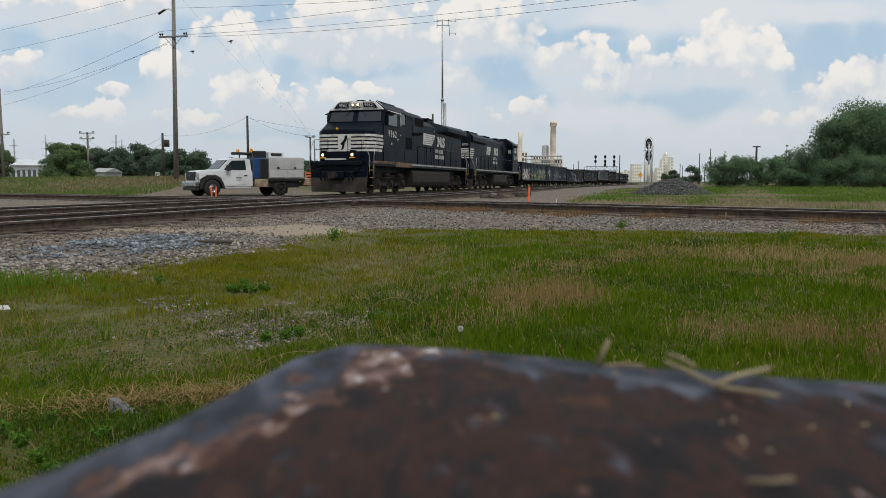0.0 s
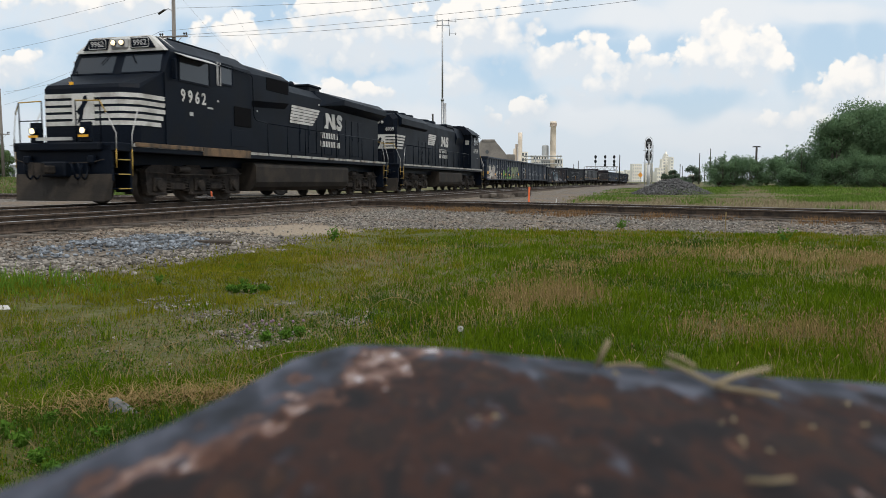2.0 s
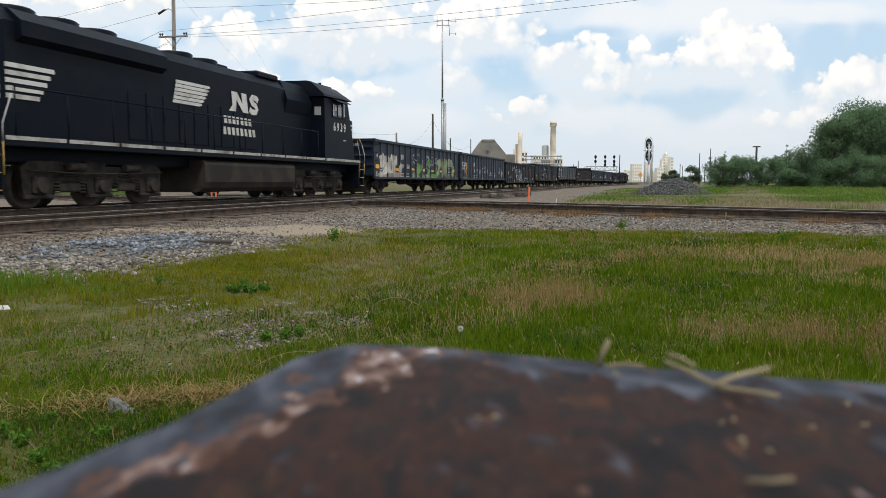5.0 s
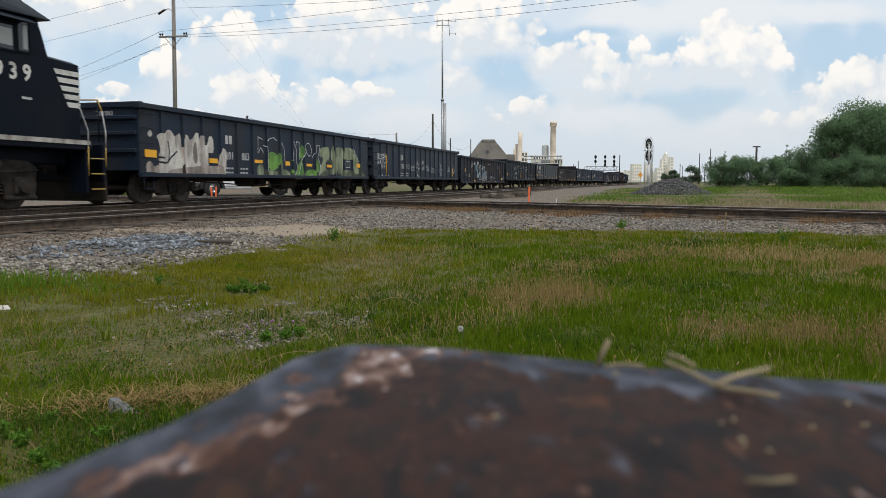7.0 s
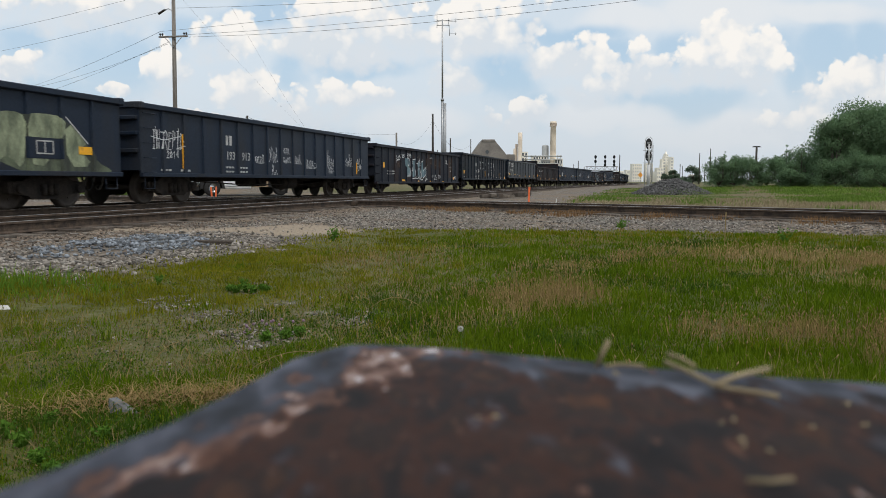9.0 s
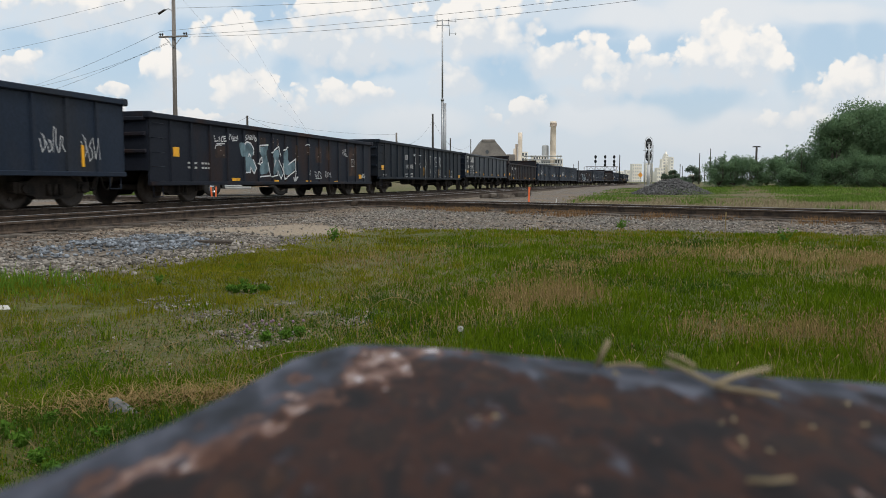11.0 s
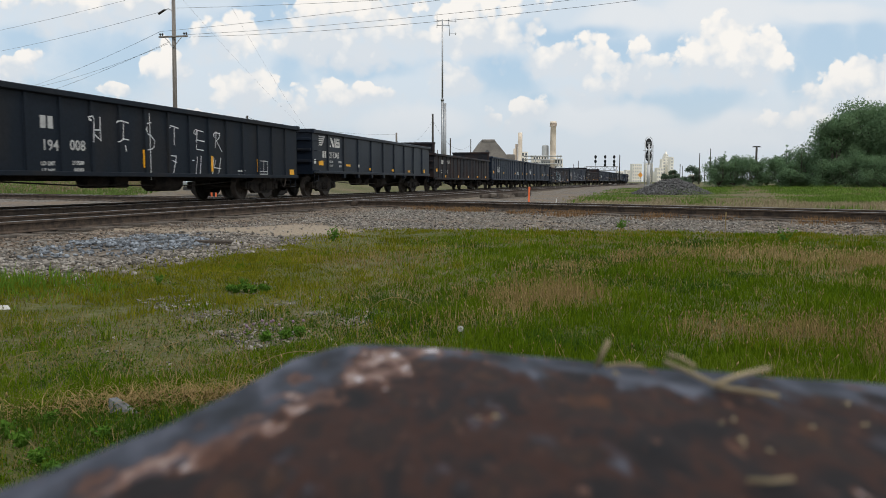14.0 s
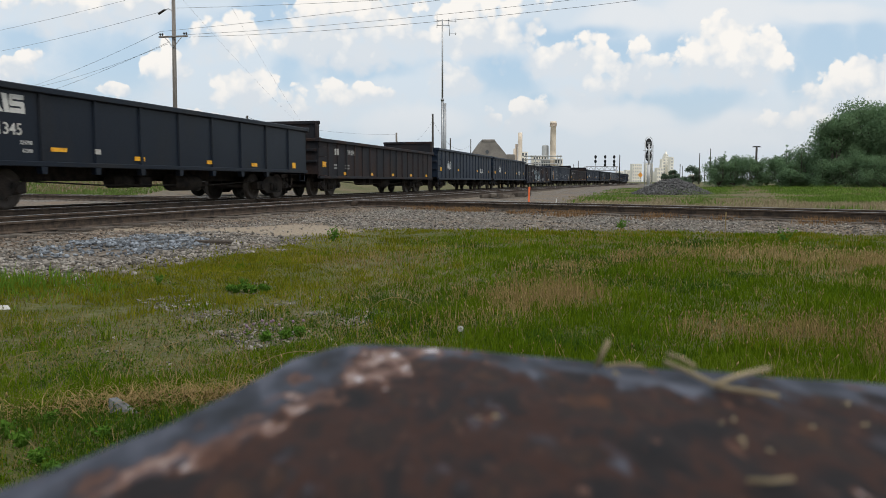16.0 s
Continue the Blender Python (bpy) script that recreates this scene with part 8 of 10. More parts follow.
def build_markers():
    x, y = 3.01, 27.0
    p = thing("marker_post", "slim orange plastic marker post in gravel", "marker post", "orange markers", pose(x, y, -0.26, 0, 1.5, 0))
    part("blade", M().box(-0.035, 0.035, -0.012, 0.012, 0, 0.68, 0.008), MARKER, p)
    q = thing("stake", "thin pale wooden stake in gravel", "stake", "", pose(3.80, 26.0, -0.26, 0, 8, 0))
    part("stick", M().tube((0, 0, 0), (0, 0, 0.30), 0.022, 0.016, n=6), GRAYWHITE, q)
    cx, cy = -11.94, 40.0
    z = float(ground_z(cx, cy))
    for dx in (-0.08, 0.12):
        k = thing("marker_post", "short orange marker post beside the truck", "marker post", "orange markers", pose(cx + dx, cy, z, 0, 3 if dx > 0 else -3, 0))
        part("blade", M().box(-0.04, 0.04, -0.03, 0.03, 0, 0.62, 0.01), MARKER, k)
    fx, fy = -10.17, 60.0
    b = thing("barrier_fence", "orange plastic mesh barrier by the yard", "barrier", "orange markers", pose(fx, fy, float(ground_z(fx, fy))))
    for k in range(5):
        part("rail", M().box(-0.55, 0.55, -0.01, 0.01, 0.15 + 0.22 * k, 0.25 + 0.22 * k), MARKER, b)
    for sx in (-0.55, 0.0, 0.55):
        part("post", M().box(sx - 0.03, sx + 0.03, -0.03, 0.03, 0, 1.25), MARKER, b)
    rng = random.Random(9)
    for k in range(9):
        s = rng.uniform(9, 16)
        dx, dy, t = on_track(s, NEAR_LAT + rng.uniform(2.2, 4.2))
        d = part("timber_offcut", M().box(-rng.uniform(0.4, 1.2), rng.uniform(0.4, 1.2), -0.11, 0.11, -0.08, 0.08, 0.012), TIE, at=pose(dx, dy, -0.13 + rng.uniform(0, 0.1), rng.uniform(-4, 4), rng.uniform(-4, 4), rng.uniform(20, 100)))
        tagged(d, "old creosoted tie offcut lying on ballast", "timber", "tie offcuts beside the track")
    lx, ly = -3.05, 10.15
    d = part("timber_offcut", M().box(-0.24, 0.24, -0.05, 0.05, -0.03, 0.03, 0.01), TIE, at=pose(lx, ly, float(ground_z(lx, ly)) + 0.02, 3, 2, 12))
    tagged(d, "short dark splintered timber lying on gravel", "timber", "tie offcuts beside the track")


build_markers()


# ---------------------------------------------------------------- stones and plants
def fast_mesh(name, verts, faces, material, smooth_faces=False):
    """A large mesh from arrays: vertices (n, 3) and a list of equal-sided face arrays."""
    me = bpy.data.meshes.new(name)
    me.vertices.add(len(verts))
    me.vertices.foreach_set("co", np.asarray(verts, np.float32).reshape(-1))
    loops = np.concatenate([f.reshape(-1) for f in faces]).astype(np.int32)
    sizes = np.concatenate([np.full(len(f), f.shape[1], np.int32) for f in faces])
    starts = np.concatenate([[0], np.cumsum(sizes)[:-1]]).astype(np.int32)
    me.loops.add(len(loops))
    me.loops.foreach_set("vertex_index", loops)
    me.polygons.add(len(sizes))
    me.polygons.foreach_set("loop_start", starts)
    if smooth_faces:
        me.polygons.foreach_set("use_smooth", np.ones(len(sizes), bool))
    me.materials.append(material)
    me.update(calc_edges=True)
    me.validate()
    return me


def leafy(name, low, high, dry, rough=0.7, scale=0.35, straw=0.45, through=0.25):
    """Foliage whose leaves differ one by one between two greens, some of them dry."""
    m = bpy.data.materials.new(name)
    m.use_nodes = True
    nt = m.node_tree
    N, L = nt.nodes.new, nt.links.new
    b = nt.nodes["Principled BSDF"]
    g, tc = N("ShaderNodeNewGeometry"), N("ShaderNodeTexCoord")
    r = N("ShaderNodeValToRGB")
    e = r.color_ramp.elements
    e[0].position, e[0].color = 0.0, (*low, 1)
    e[1].position, e[1].color = 1.0 - straw * 0.6, (*high, 1)
    d = e.new(1.0); d.color = (*dry, 1)
    n = N("ShaderNodeTexNoise"); n.inputs["Scale"].default_value = scale; n.inputs["Detail"].default_value = 4
    L(tc.outputs["Object"], n.inputs["Vector"])
    a = N("ShaderNodeMath"); a.operation = "MULTIPLY_ADD"; a.inputs[1].default_value = 0.55
    mr = N("ShaderNodeMapRange"); mr.inputs["From Min"].default_value, mr.inputs["From Max"].default_value = 0.3, 0.7
    mr.inputs["To Min"].default_value, mr.inputs["To Max"].default_value = 0.0, 0.5
    L(n.outputs["Fac"], mr.inputs["Value"])
    L(g.outputs["Random Per Island"], a.inputs[0]); L(mr.outputs[0], a.inputs[2])
    L(a.outputs[0], r.inputs[0])
    L(r.outputs[0], b.inputs["Base Color"])
    b.inputs["Roughness"].default_value = rough
    b.inputs["Specular IOR Level"].default_value = 0.03
    tr = N("ShaderNodeBsdfTranslucent")
    L(r.outputs[0], tr.inputs["Color"])
    mx = N("ShaderNodeMixShader"); mx.inputs[0].default_value = through
    L(b.outputs[0], mx.inputs[1]); L(tr.outputs[0], mx.inputs[2])
    L(mx.outputs[0], nt.nodes["Material Output"].inputs["Surface"])
    return m


GRASS = leafy("field_grass", (0.045, 0.096, 0.004), (0.125, 0.182, 0.008), (0.30, 0.25, 0.08), straw=0.3, scale=0.9)
LIME = leafy("yellow_green_turf", (0.095, 0.108, 0.008), (0.205, 0.195, 0.014), (0.34, 0.28, 0.07), straw=0.22, scale=0.9)
DEEP = leafy("dark_leafy_turf", (0.020, 0.058, 0.006), (0.070, 0.125, 0.014), (0.20, 0.19, 0.05), straw=0.2, scale=1.2)
BANK = leafy("bank_weeds", (0.075, 0.125, 0.030), (0.140, 0.200, 0.055), (0.17, 0.16, 0.07), straw=0.25)
BANKDRY = leafy("bank_dry_weeds", (0.15, 0.115, 0.065), (0.25, 0.19, 0.115), (0.24, 0.19, 0.11))
# paler, bluer copy of the tree green: distance haze put into the colour
FARTREE = leafy("hazed_far_tree_leaves", (0.105, 0.155, 0.108), (0.135, 0.190, 0.125), (0.15, 0.20, 0.13), scale=0.6, straw=0.1, through=0.5)
VERGE = leafy("verge_grass_green", (0.062, 0.125, 0.020), (0.150, 0.235, 0.040), (0.30, 0.28, 0.10), straw=0.25, scale=0.25)
STRAW = leafy("dry_straw", (0.14, 0.105, 0.045), (0.30, 0.23, 0.105), (0.40, 0.32, 0.15))
VERGESTRAW = leafy("pale_verge_straw", (0.20, 0.165, 0.095), (0.33, 0.275, 0.175), (0.42, 0.35, 0.23))
SEED = leafy("tan_seed_grass", (0.18, 0.120, 0.048), (0.34, 0.245, 0.11), (0.50, 0.39, 0.20))
RUSSET = leafy("russet_dry_weed", (0.14, 0.080, 0.036), (0.25, 0.150, 0.075), (0.34, 0.23, 0.12))
RANK = leafy("rank_bright_grass", (0.075, 0.165, 0.016), (0.17, 0.275, 0.035), (0.26, 0.30, 0.08), straw=0.2, scale=1.5, through=0.45)
WEED = leafy("weed_leaves", (0.045, 0.11, 0.014), (0.11, 0.21, 0.03), (0.15, 0.22, 0.05), straw=0.1)
# bush green carries some bluish haze in its colour too
BUSH = leafy("bush_leaves", (0.132, 0.218, 0.118), (0.170, 0.266, 0.140), (0.20, 0.28, 0.15), scale=0.8, straw=0.15, through=0.5)
TREE = leafy("tree_leaves", (0.120, 0.190, 0.085), (0.165, 0.245, 0.105), (0.19, 0.25, 0.12), scale=0.6, straw=0.1, through=0.5)
BARK = mat("grey_bark", (0.10, 0.085, 0.07), 0.95, 0, 4, 0.3, 0.4, None, 0.5, stretch=(2, 2, 0.5))
BALLAST = mat("ballast_stone", (0.215, 0.195, 0.17), 0.9, 0, 6, 0.2, 0.15, (0.12, 0.10, 0.082), 0.5, island=True, spread=0.75)
RUSTBALLAST = mat("rust_stained_ballast_stone", (0.165, 0.128, 0.098), 0.9, 0, 6, 0.2, 0.15, (0.095, 0.068, 0.050), 0.5, island=True, spread=0.7)
FRESH = mat("fresh_blue_grey_ballast", (0.185, 0.205, 0.23), 0.85, 0, 6, 0.2, 0.1, (0.09, 0.10, 0.115), 0.5, island=True, spread=0.65)
HEAPSTONE = mat("dark_crushed_stone", (0.088, 0.086, 0.086), 0.9, 0, 3, 0.25, 0.15, (0.06, 0.06, 0.06), 0.5, island=True, spread=0.6)
RNG = np.random.default_rng(12)


def stones(name, x, y, z, size, material, label, category):
    """Scattered broken stones: many-faced lumps, each turned and squeezed its own way."""
    n = len(x)
    p = (1 + 5 ** 0.5) / 2
    ico = np.array([(-1, p, 0), (1, p, 0), (-1, -p, 0), (1, -p, 0), (0, -1, p), (0, 1, p), (0, -1, -p), (0, 1, -p), (p, 0, -1), (p, 0, 1), (-p, 0, -1), (-p, 0, 1)]) / 1.9
    tri = np.array([(0, 11, 5), (0, 5, 1), (0, 1, 7), (0, 7, 10), (0, 10, 11), (1, 5, 9), (5, 11, 4), (11, 10, 2), (10, 7, 6), (7, 1, 8), (3, 9, 4), (3, 4, 2), (3, 2, 6), (3, 6, 8), (3, 8, 9), (4, 9, 5), (2, 4, 11), (6, 2, 10), (8, 6, 7), (9, 8, 1)])
    v = ico[None] * RNG.uniform(0.45, 1.4, (n, 12, 1)) * RNG.uniform(0.45, 1.45, (n, 1, 3)) * np.array([1, 1, 0.68])
    a = RNG.uniform(0, 2 * math.pi, n)
    c, s = np.cos(a)[:, None], np.sin(a)[:, None]
    v = np.stack([v[:, :, 0] * c - v[:, :, 1] * s, v[:, :, 0] * s + v[:, :, 1] * c, v[:, :, 2]], -1) * size[:, None, None] / 2
    v += np.stack([x, y, z], -1)[:, None]
    f = tri[None] + (np.arange(n) * 12)[:, None, None]
    return tagged(new(name, fast_mesh(name, v.reshape(-1, 3), [f.reshape(-1, 3)], material)), label, category, kind="stuff")


def fan(n, r0, r1, power=1.0, spread=0.62):
    """Random places on the ground in a wide fan before the block, denser close by."""
    r = r0 * (r1 / r0) ** (RNG.random(n) ** power)
    u = RNG.uniform(-spread, spread, n) * np.where(RNG.random(n) < 0.08, RNG.uniform(1.0, 2.0, n), 1.0)
    return u * r, r


def build_stones():
    x, y = fan(82000, 6.0, 25.0, 0.72)
    g = gravel_at(x, y)
    lat, cross = track_lat(x, y), side_of(CROSS, x, y)
    rail = np.minimum(np.abs(np.abs(lat - NEAR_LAT) - 0.7525), np.abs(np.abs(cross + 0.7525) - 0.7525))
    keep = (g > 0.35) & (RNG.random(len(x)) < g) & (rail > 0.12) & (lat > 1.4) & (side_of(EDGE, x, y) < 0.25) & (RNG.random(len(x)) > 0.95 * sand_at(x, y)) & (RNG.random(len(x)) > 0.75 * smooth(0.1, 0.7, wave(x, y, 0.6, 2.0)))
    x, y, lat, cross = x[keep], y[keep], lat[keep], cross[keep]
    fresh = np.hypot((x + 4.0) / 0.85, (y - 9.8) / 1.7) + 0.30 * wave(x, y, 3.0) < 1
    # rust and brake dust have browned the stones beside the rails
    near_rail = np.maximum(smooth(3.6, 1.6, np.abs(lat - NEAR_LAT)), smooth(2.4, 1.3, np.abs(cross + 0.75)))
    brown = (near_rail + 0.25 * wave(x, y, 1.3, 4.0) > RNG.uniform(0.15, 0.85, len(x))) & ~fresh
    size = RNG.uniform(0.018, 0.058, len(x)) * np.where(RNG.random(len(x)) < 0.05, 1.5, 1.0) * (1 - 0.25 * brown)
    z = ground_z(x, y) + size * 0.12 + 0.02 * fresh
    grey = ~fresh & ~brown
    stones("ballast_stones", x[grey], y[grey], z[grey], size[grey], BALLAST, "loose pale grey railway ballast stones", "gravel")
    stones("browned_ballast_stones", x[brown], y[brown], z[brown], size[brown], RUSTBALLAST, "rust-browned ballast stones beside the rails", "gravel")
    stones("fresh_ballast_stones", x[fresh], y[fresh], z[fresh], size[fresh], FRESH, "patch of fresh blue-grey ballast stones", "gravel")
    # bare stony spots in the field
    x, y = fan(26000, 3.4, 10.5, 0.8)
    g = gravel_at(x, y)
    keep = (g > 0.3) & (side_of(EDGE, x, y) > 0.2)
    x, y = x[keep], y[keep]
    tx, ty = RNG.uniform(-2.6, 0.0, 1500), RNG.uniform(3.3, 5.2, 1500)
    few = RNG.random(1500) < thin_at(tx, ty) * (0.5 + 0.6 * wave(tx, ty, 2.5))
    bare = len(x)
    x, y = np.concatenate([x, tx[few]]), np.concatenate([y, ty[few]])
    size = RNG.uniform(0.007, 0.028, len(x)) * np.where(np.arange(len(x)) < bare, 1.0, 0.7)
    stones("pebbles", x, y, ground_z(x, y) + size * 0.2, size, BALLAST, "small pebbles on bare spots in the grass", "gravel")
    # dark stone heap beyond the crossing track
    hx, hy, R, H = 16.35, 55.0, 2.75, 1.12
    n = 44
    rr, aa = np.meshgrid(np.linspace(0, 1, 16), np.linspace(0, 2 * math.pi, n, endpoint=False), indexing="ij")
    px, py = hx + rr * R * np.cos(aa) * 1.0, hy + rr * R * np.sin(aa) * 1.2
    pz = FIELD_Z - 0.02 + H * np.clip(1 - rr ** 1.25, 0, 1) * (1 + 0.12 * wave(px, py, 1.5)) + 0.03 * wave(px, py, 5)
    idx = np.arange(16 * n).reshape(16, n)
    f = np.stack([idx[:-1], np.roll(idx[:-1], -1, 1), np.roll(idx[1:], -1, 1), idx[1:]], -1).reshape(-1, 4)
    heap = new("stone_heap", fast_mesh("stone_heap", np.stack([px, py, pz], -1).reshape(-1, 3), [f], HEAPSTONE))
    tagged(heap, "low heap of dark crushed stone in the grass", "stone heap")
    k = 4200
    r, a = np.sqrt(RNG.random(k)), RNG.uniform(0, 2 * math.pi, k)
    sx, sy = hx + r * R * np.cos(a), hy + r * R * np.sin(a) * 1.2
    sz = FIELD_Z + H * np.clip(1 - r ** 1.25, 0, 1) * (1 + 0.12 * wave(sx, sy, 1.5)) + 0.02
    stones("heap_stones", sx, sy, sz, RNG.uniform(0.08, 0.19, k), HEAPSTONE, "dark crushed stones on the heap", "gravel")


build_stones()


def blades(name, x, y, h, w, lean, material, label, category="grass", z=None, curl=0.6, zbase=None):
    """Grass: each blade a narrow bent strip with a pointed tip."""
    n = len(x)
    z0 = (ground_z(x, y) if zbase is None else zbase) - 0.01
    a, t = RNG.uniform(0, 2 * math.pi, n), RNG.uniform(0, 2 * math.pi, n)
    dx, dy = np.cos(a) * w / 2, np.sin(a) * w / 2
    lx, ly = np.cos(t) * lean * h, np.sin(t) * lean * h
    up = h * np.sqrt(np.clip(1 - np.minimum(lean, 0.95) ** 2, 0.05, 1))
    v = np.empty((n, 5, 3))
    v[:, 0] = np.stack([x - dx, y - dy, z0], -1)
    v[:, 1] = np.stack([x + dx, y + dy, z0], -1)
    v[:, 2] = np.stack([x + dx * 0.8 + lx * 0.35, y + dy * 0.8 + ly * 0.35, z0 + up * curl], -1)
    v[:, 3] = np.stack([x - dx * 0.8 + lx * 0.35, y - dy * 0.8 + ly * 0.35, z0 + up * curl], -1)
    v[:, 4] = np.stack([x + lx, y + ly, z0 + up], -1)
    k = (np.arange(n) * 5)[:, None]
    return tagged(new(name, fast_mesh(name, v.reshape(-1, 3), [k + np.array([[0, 1, 2, 3]]), k + np.array([[3, 2, 4]])], material)), label, category, kind="stuff")


def seed_heads(name, x, y, h, size, material, label):
    """Dry stalks, each with a small spindle of seed."""
    n = len(x)
    z0 = ground_z(x, y) - 0.01
    t, l = RNG.uniform(0, 2 * math.pi, n), RNG.uniform(0.0, 0.6, n) * h
    tx, ty, tz = x + np.cos(t) * l, y + np.sin(t) * l, z0 + h
    v = np.empty((n, 9, 3))
    w = 0.0016 + 0.0003 * y
    v[:, 0] = np.stack([x - w, y, z0], -1); v[:, 1] = np.stack([x + w, y, z0], -1); v[:, 2] = np.stack([tx, ty, tz], -1)
    s, q = size * 0.22, size
    v[:, 3] = np.stack([tx - s, ty, tz], -1); v[:, 4] = np.stack([tx, ty - s, tz], -1)
    v[:, 5] = np.stack([tx + s, ty, tz], -1); v[:, 6] = np.stack([tx, ty + s, tz], -1)
    v[:, 7] = np.stack([tx + np.cos(t) * q * 0.3, ty + np.sin(t) * q * 0.3, tz + q * 0.6], -1)
    v[:, 8] = np.stack([tx - np.cos(t) * q * 0.1, ty, tz - q * 0.5], -1)
    k = (np.arange(n) * 9)[:, None]
    f = np.concatenate([k + np.array([r]) for r in ((0, 1, 2), (3, 4, 7), (4, 5, 7), (5, 6, 7), (6, 3, 7), (4, 3, 8), (5, 4, 8), (6, 5, 8), (3, 6, 8))])
    return tagged(new(name, fast_mesh(name, v.reshape(-1, 3), [f], material)), label, "dry grass", kind="stuff")


def leaf_quads(c, size):
    """Leaf-like lozenges at the places c, each turned its own way."""
    n = len(c)
    d = RNG.normal(size=(n, 3)); d /= np.linalg.norm(d, axis=1, keepdims=True)
    e = np.cross(d, RNG.normal(size=(n, 3))); e /= np.linalg.norm(e, axis=1, keepdims=True)
    s = size[:, None]
    v = np.stack([c - d * s * 0.6, c + e * s * 0.32 + d * s * 0.05, c + d * s * 0.6, c - e * s * 0.32 + d * s * 0.05], 1)
    f = (np.arange(n) * 4)[:, None] + np.arange(4)[None]
    return v.reshape(-1, 3), f


def build_grass():
    def field(n, r0, r1, power=0.9, soft=0.25):
        x, y = fan(n, r0, r1, power)
        e = side_of(EDGE, x, y) + 0.35 * wave(x, y, 1.6) + 0.2 * wave(x, y, 4.0, 2.0)
        keep = (e > RNG.normal(0.05, soft, n)) & (RNG.random(n) > gravel_at(x, y) * 0.93)
        return x[keep], y[keep]

    def sorted_turf(x, y):
        """Splits places among yellow-green, dark and vivid green turf."""
        r = RNG.random(len(x))
        lime = lime_at(x, y)
        deep = deep_at(x, y) * (1 - lime * 0.7)
        kind = np.where(r < lime * 0.9, 0, np.where(r < lime * 0.9 + deep * 0.8, 1, 2))
        return kind

    KINDS = ((LIME, "yellow-green", "short yellow-green turf with bare gaps"), (DEEP, "dark", "low dark green leafy turf"), (GRASS, "green", "vivid green uneven field grass"))
    # turf, thin where the ground is dry or bare
    x, y = field(400000, 1.9, 16.5)
    t = tan_at(x, y)
    keep = RNG.random(len(x)) > np.maximum(t * 0.75, dry_at(x, y) * (0.5 - 0.3 * lime_at(x, y)))
    x, y = x[keep], y[keep]
    kind = sorted_turf(x, y)
    lush = np.clip(0.5 + 0.6 * wave(x, y, 0.8, 4.0) + 0.5 * wave(x, y, 2.7, 1.0), 0, 1.4)
    for k, (m, _, lab) in enumerate(KINDS):
        q = kind == k
        h = RNG.uniform(0.020, 0.060, q.sum()) * (0.6 + lush[q]) * (1 - 0.35 * thin_at(x[q], y[q])) * (0.8, 0.9, 1.25)[k] * (1 - 0.3 * smooth(0.5, -1.5, x[q]))
        blades("field_grass", x[q], y[q], h, ((0.0022, 0.0030, 0.0022)[k] + 0.0006 * y[q]), RNG.uniform(0.05, 0.75, q.sum()), m, lab)
    # short mixed turf on the worn stretch
    n = 34000
    x, y = RNG.uniform(-2.8, 0.1, n), RNG.uniform(3.1, 5.4, n)
    keep = (RNG.random(n) < 0.9 * thin_at(x, y)) & (RNG.random(n) > gravel_at(x, y))
    x, y = x[keep], y[keep]
    mix = RNG.random(len(x)) + 0.25 * wave(x, y, 2.6, 4.0)
    for m, q, lab in ((DEEP, mix < 0.42, "short dark green turf on worn ground"), (GRASS, (mix >= 0.42) & (mix < 0.68), "short green turf on worn ground"), (STRAW, mix >= 0.68, "short dry straw on worn ground")):
        blades("worn_turf", x[q], y[q], RNG.uniform(0.008, 0.034, q.sum()), 0.0022 + 0.0006 * y[q], RNG.uniform(0.1, 0.9, q.sum()), m, lab)
    # close yellow-green carpet between the bare spots and the gravel
    n = 60000
    x, y = RNG.uniform(-4.4, -0.6, n), RNG.uniform(5.6, 10.5, n)
    keep = (side_of(EDGE, x, y) > 0.05) & (RNG.random(n) > gravel_at(x, y)) & (RNG.random(n) < smooth(-0.6, -2.2, x) + 0.3 * wave(x, y, 1.3, 3.0))
    x, y = x[keep], y[keep]
    blades("turf_carpet", x, y, RNG.uniform(0.015, 0.05, len(x)) * (1 + 0.5 * wave(x, y, 2.0)), 0.0025 + 0.0006 * y, RNG.uniform(0.1, 0.8, len(x)), LIME, "close carpet of yellow-green turf")
    # the same field goes on all round, in coarser tufts
    n = 210000
    close = RNG.random(n) < 0.62
    x = np.where(close, RNG.uniform(-7.5, 7.5, n), RNG.uniform(-16, 16, n))
    y = np.where(close, RNG.uniform(-6.5, 8, n), RNG.uniform(-10, 15.5, n))
    keep = ((np.abs(x) > 0.60 * y) | (y < 2.1)) & (side_of(EDGE, x, y) > 0.2) & (np.hypot(x - 0.04, y + 0.02) > 0.32) & (RNG.random(n) > gravel_at(x, y) * 0.9)
    x, y = x[keep], y[keep]
    kind = sorted_turf(x, y)
    for k, (m, _, lab) in enumerate(KINDS):
        q = kind == k
        blades("field_grass", x[q], y[q], RNG.uniform(0.03, 0.09, q.sum()), 0.020, RNG.uniform(0.1, 0.8, q.sum()), m, lab)
    # taller tufts
    cx, cy = field(1500, 2.2, 15.5)
    keep = RNG.random(len(cx)) < (0.35 + 0.65 * smooth(-1.0, 1.0, cx)) * (1 - 0.8 * thin_at(cx, cy))
    cx, cy = cx[keep], cy[keep]
    m = 38
    x = np.repeat(cx, m) + RNG.normal(0, 0.055, len(cx) * m) * np.repeat(0.6 + cy * 0.07, m)
    y = np.repeat(cy, m) + RNG.normal(0, 0.055, len(cx) * m) * np.repeat(0.6 + cy * 0.07, m)
    h = RNG.uniform(0.05, 0.14, len(x)) * np.repeat(RNG.uniform(0.5, 1.15, len(cx)), m)
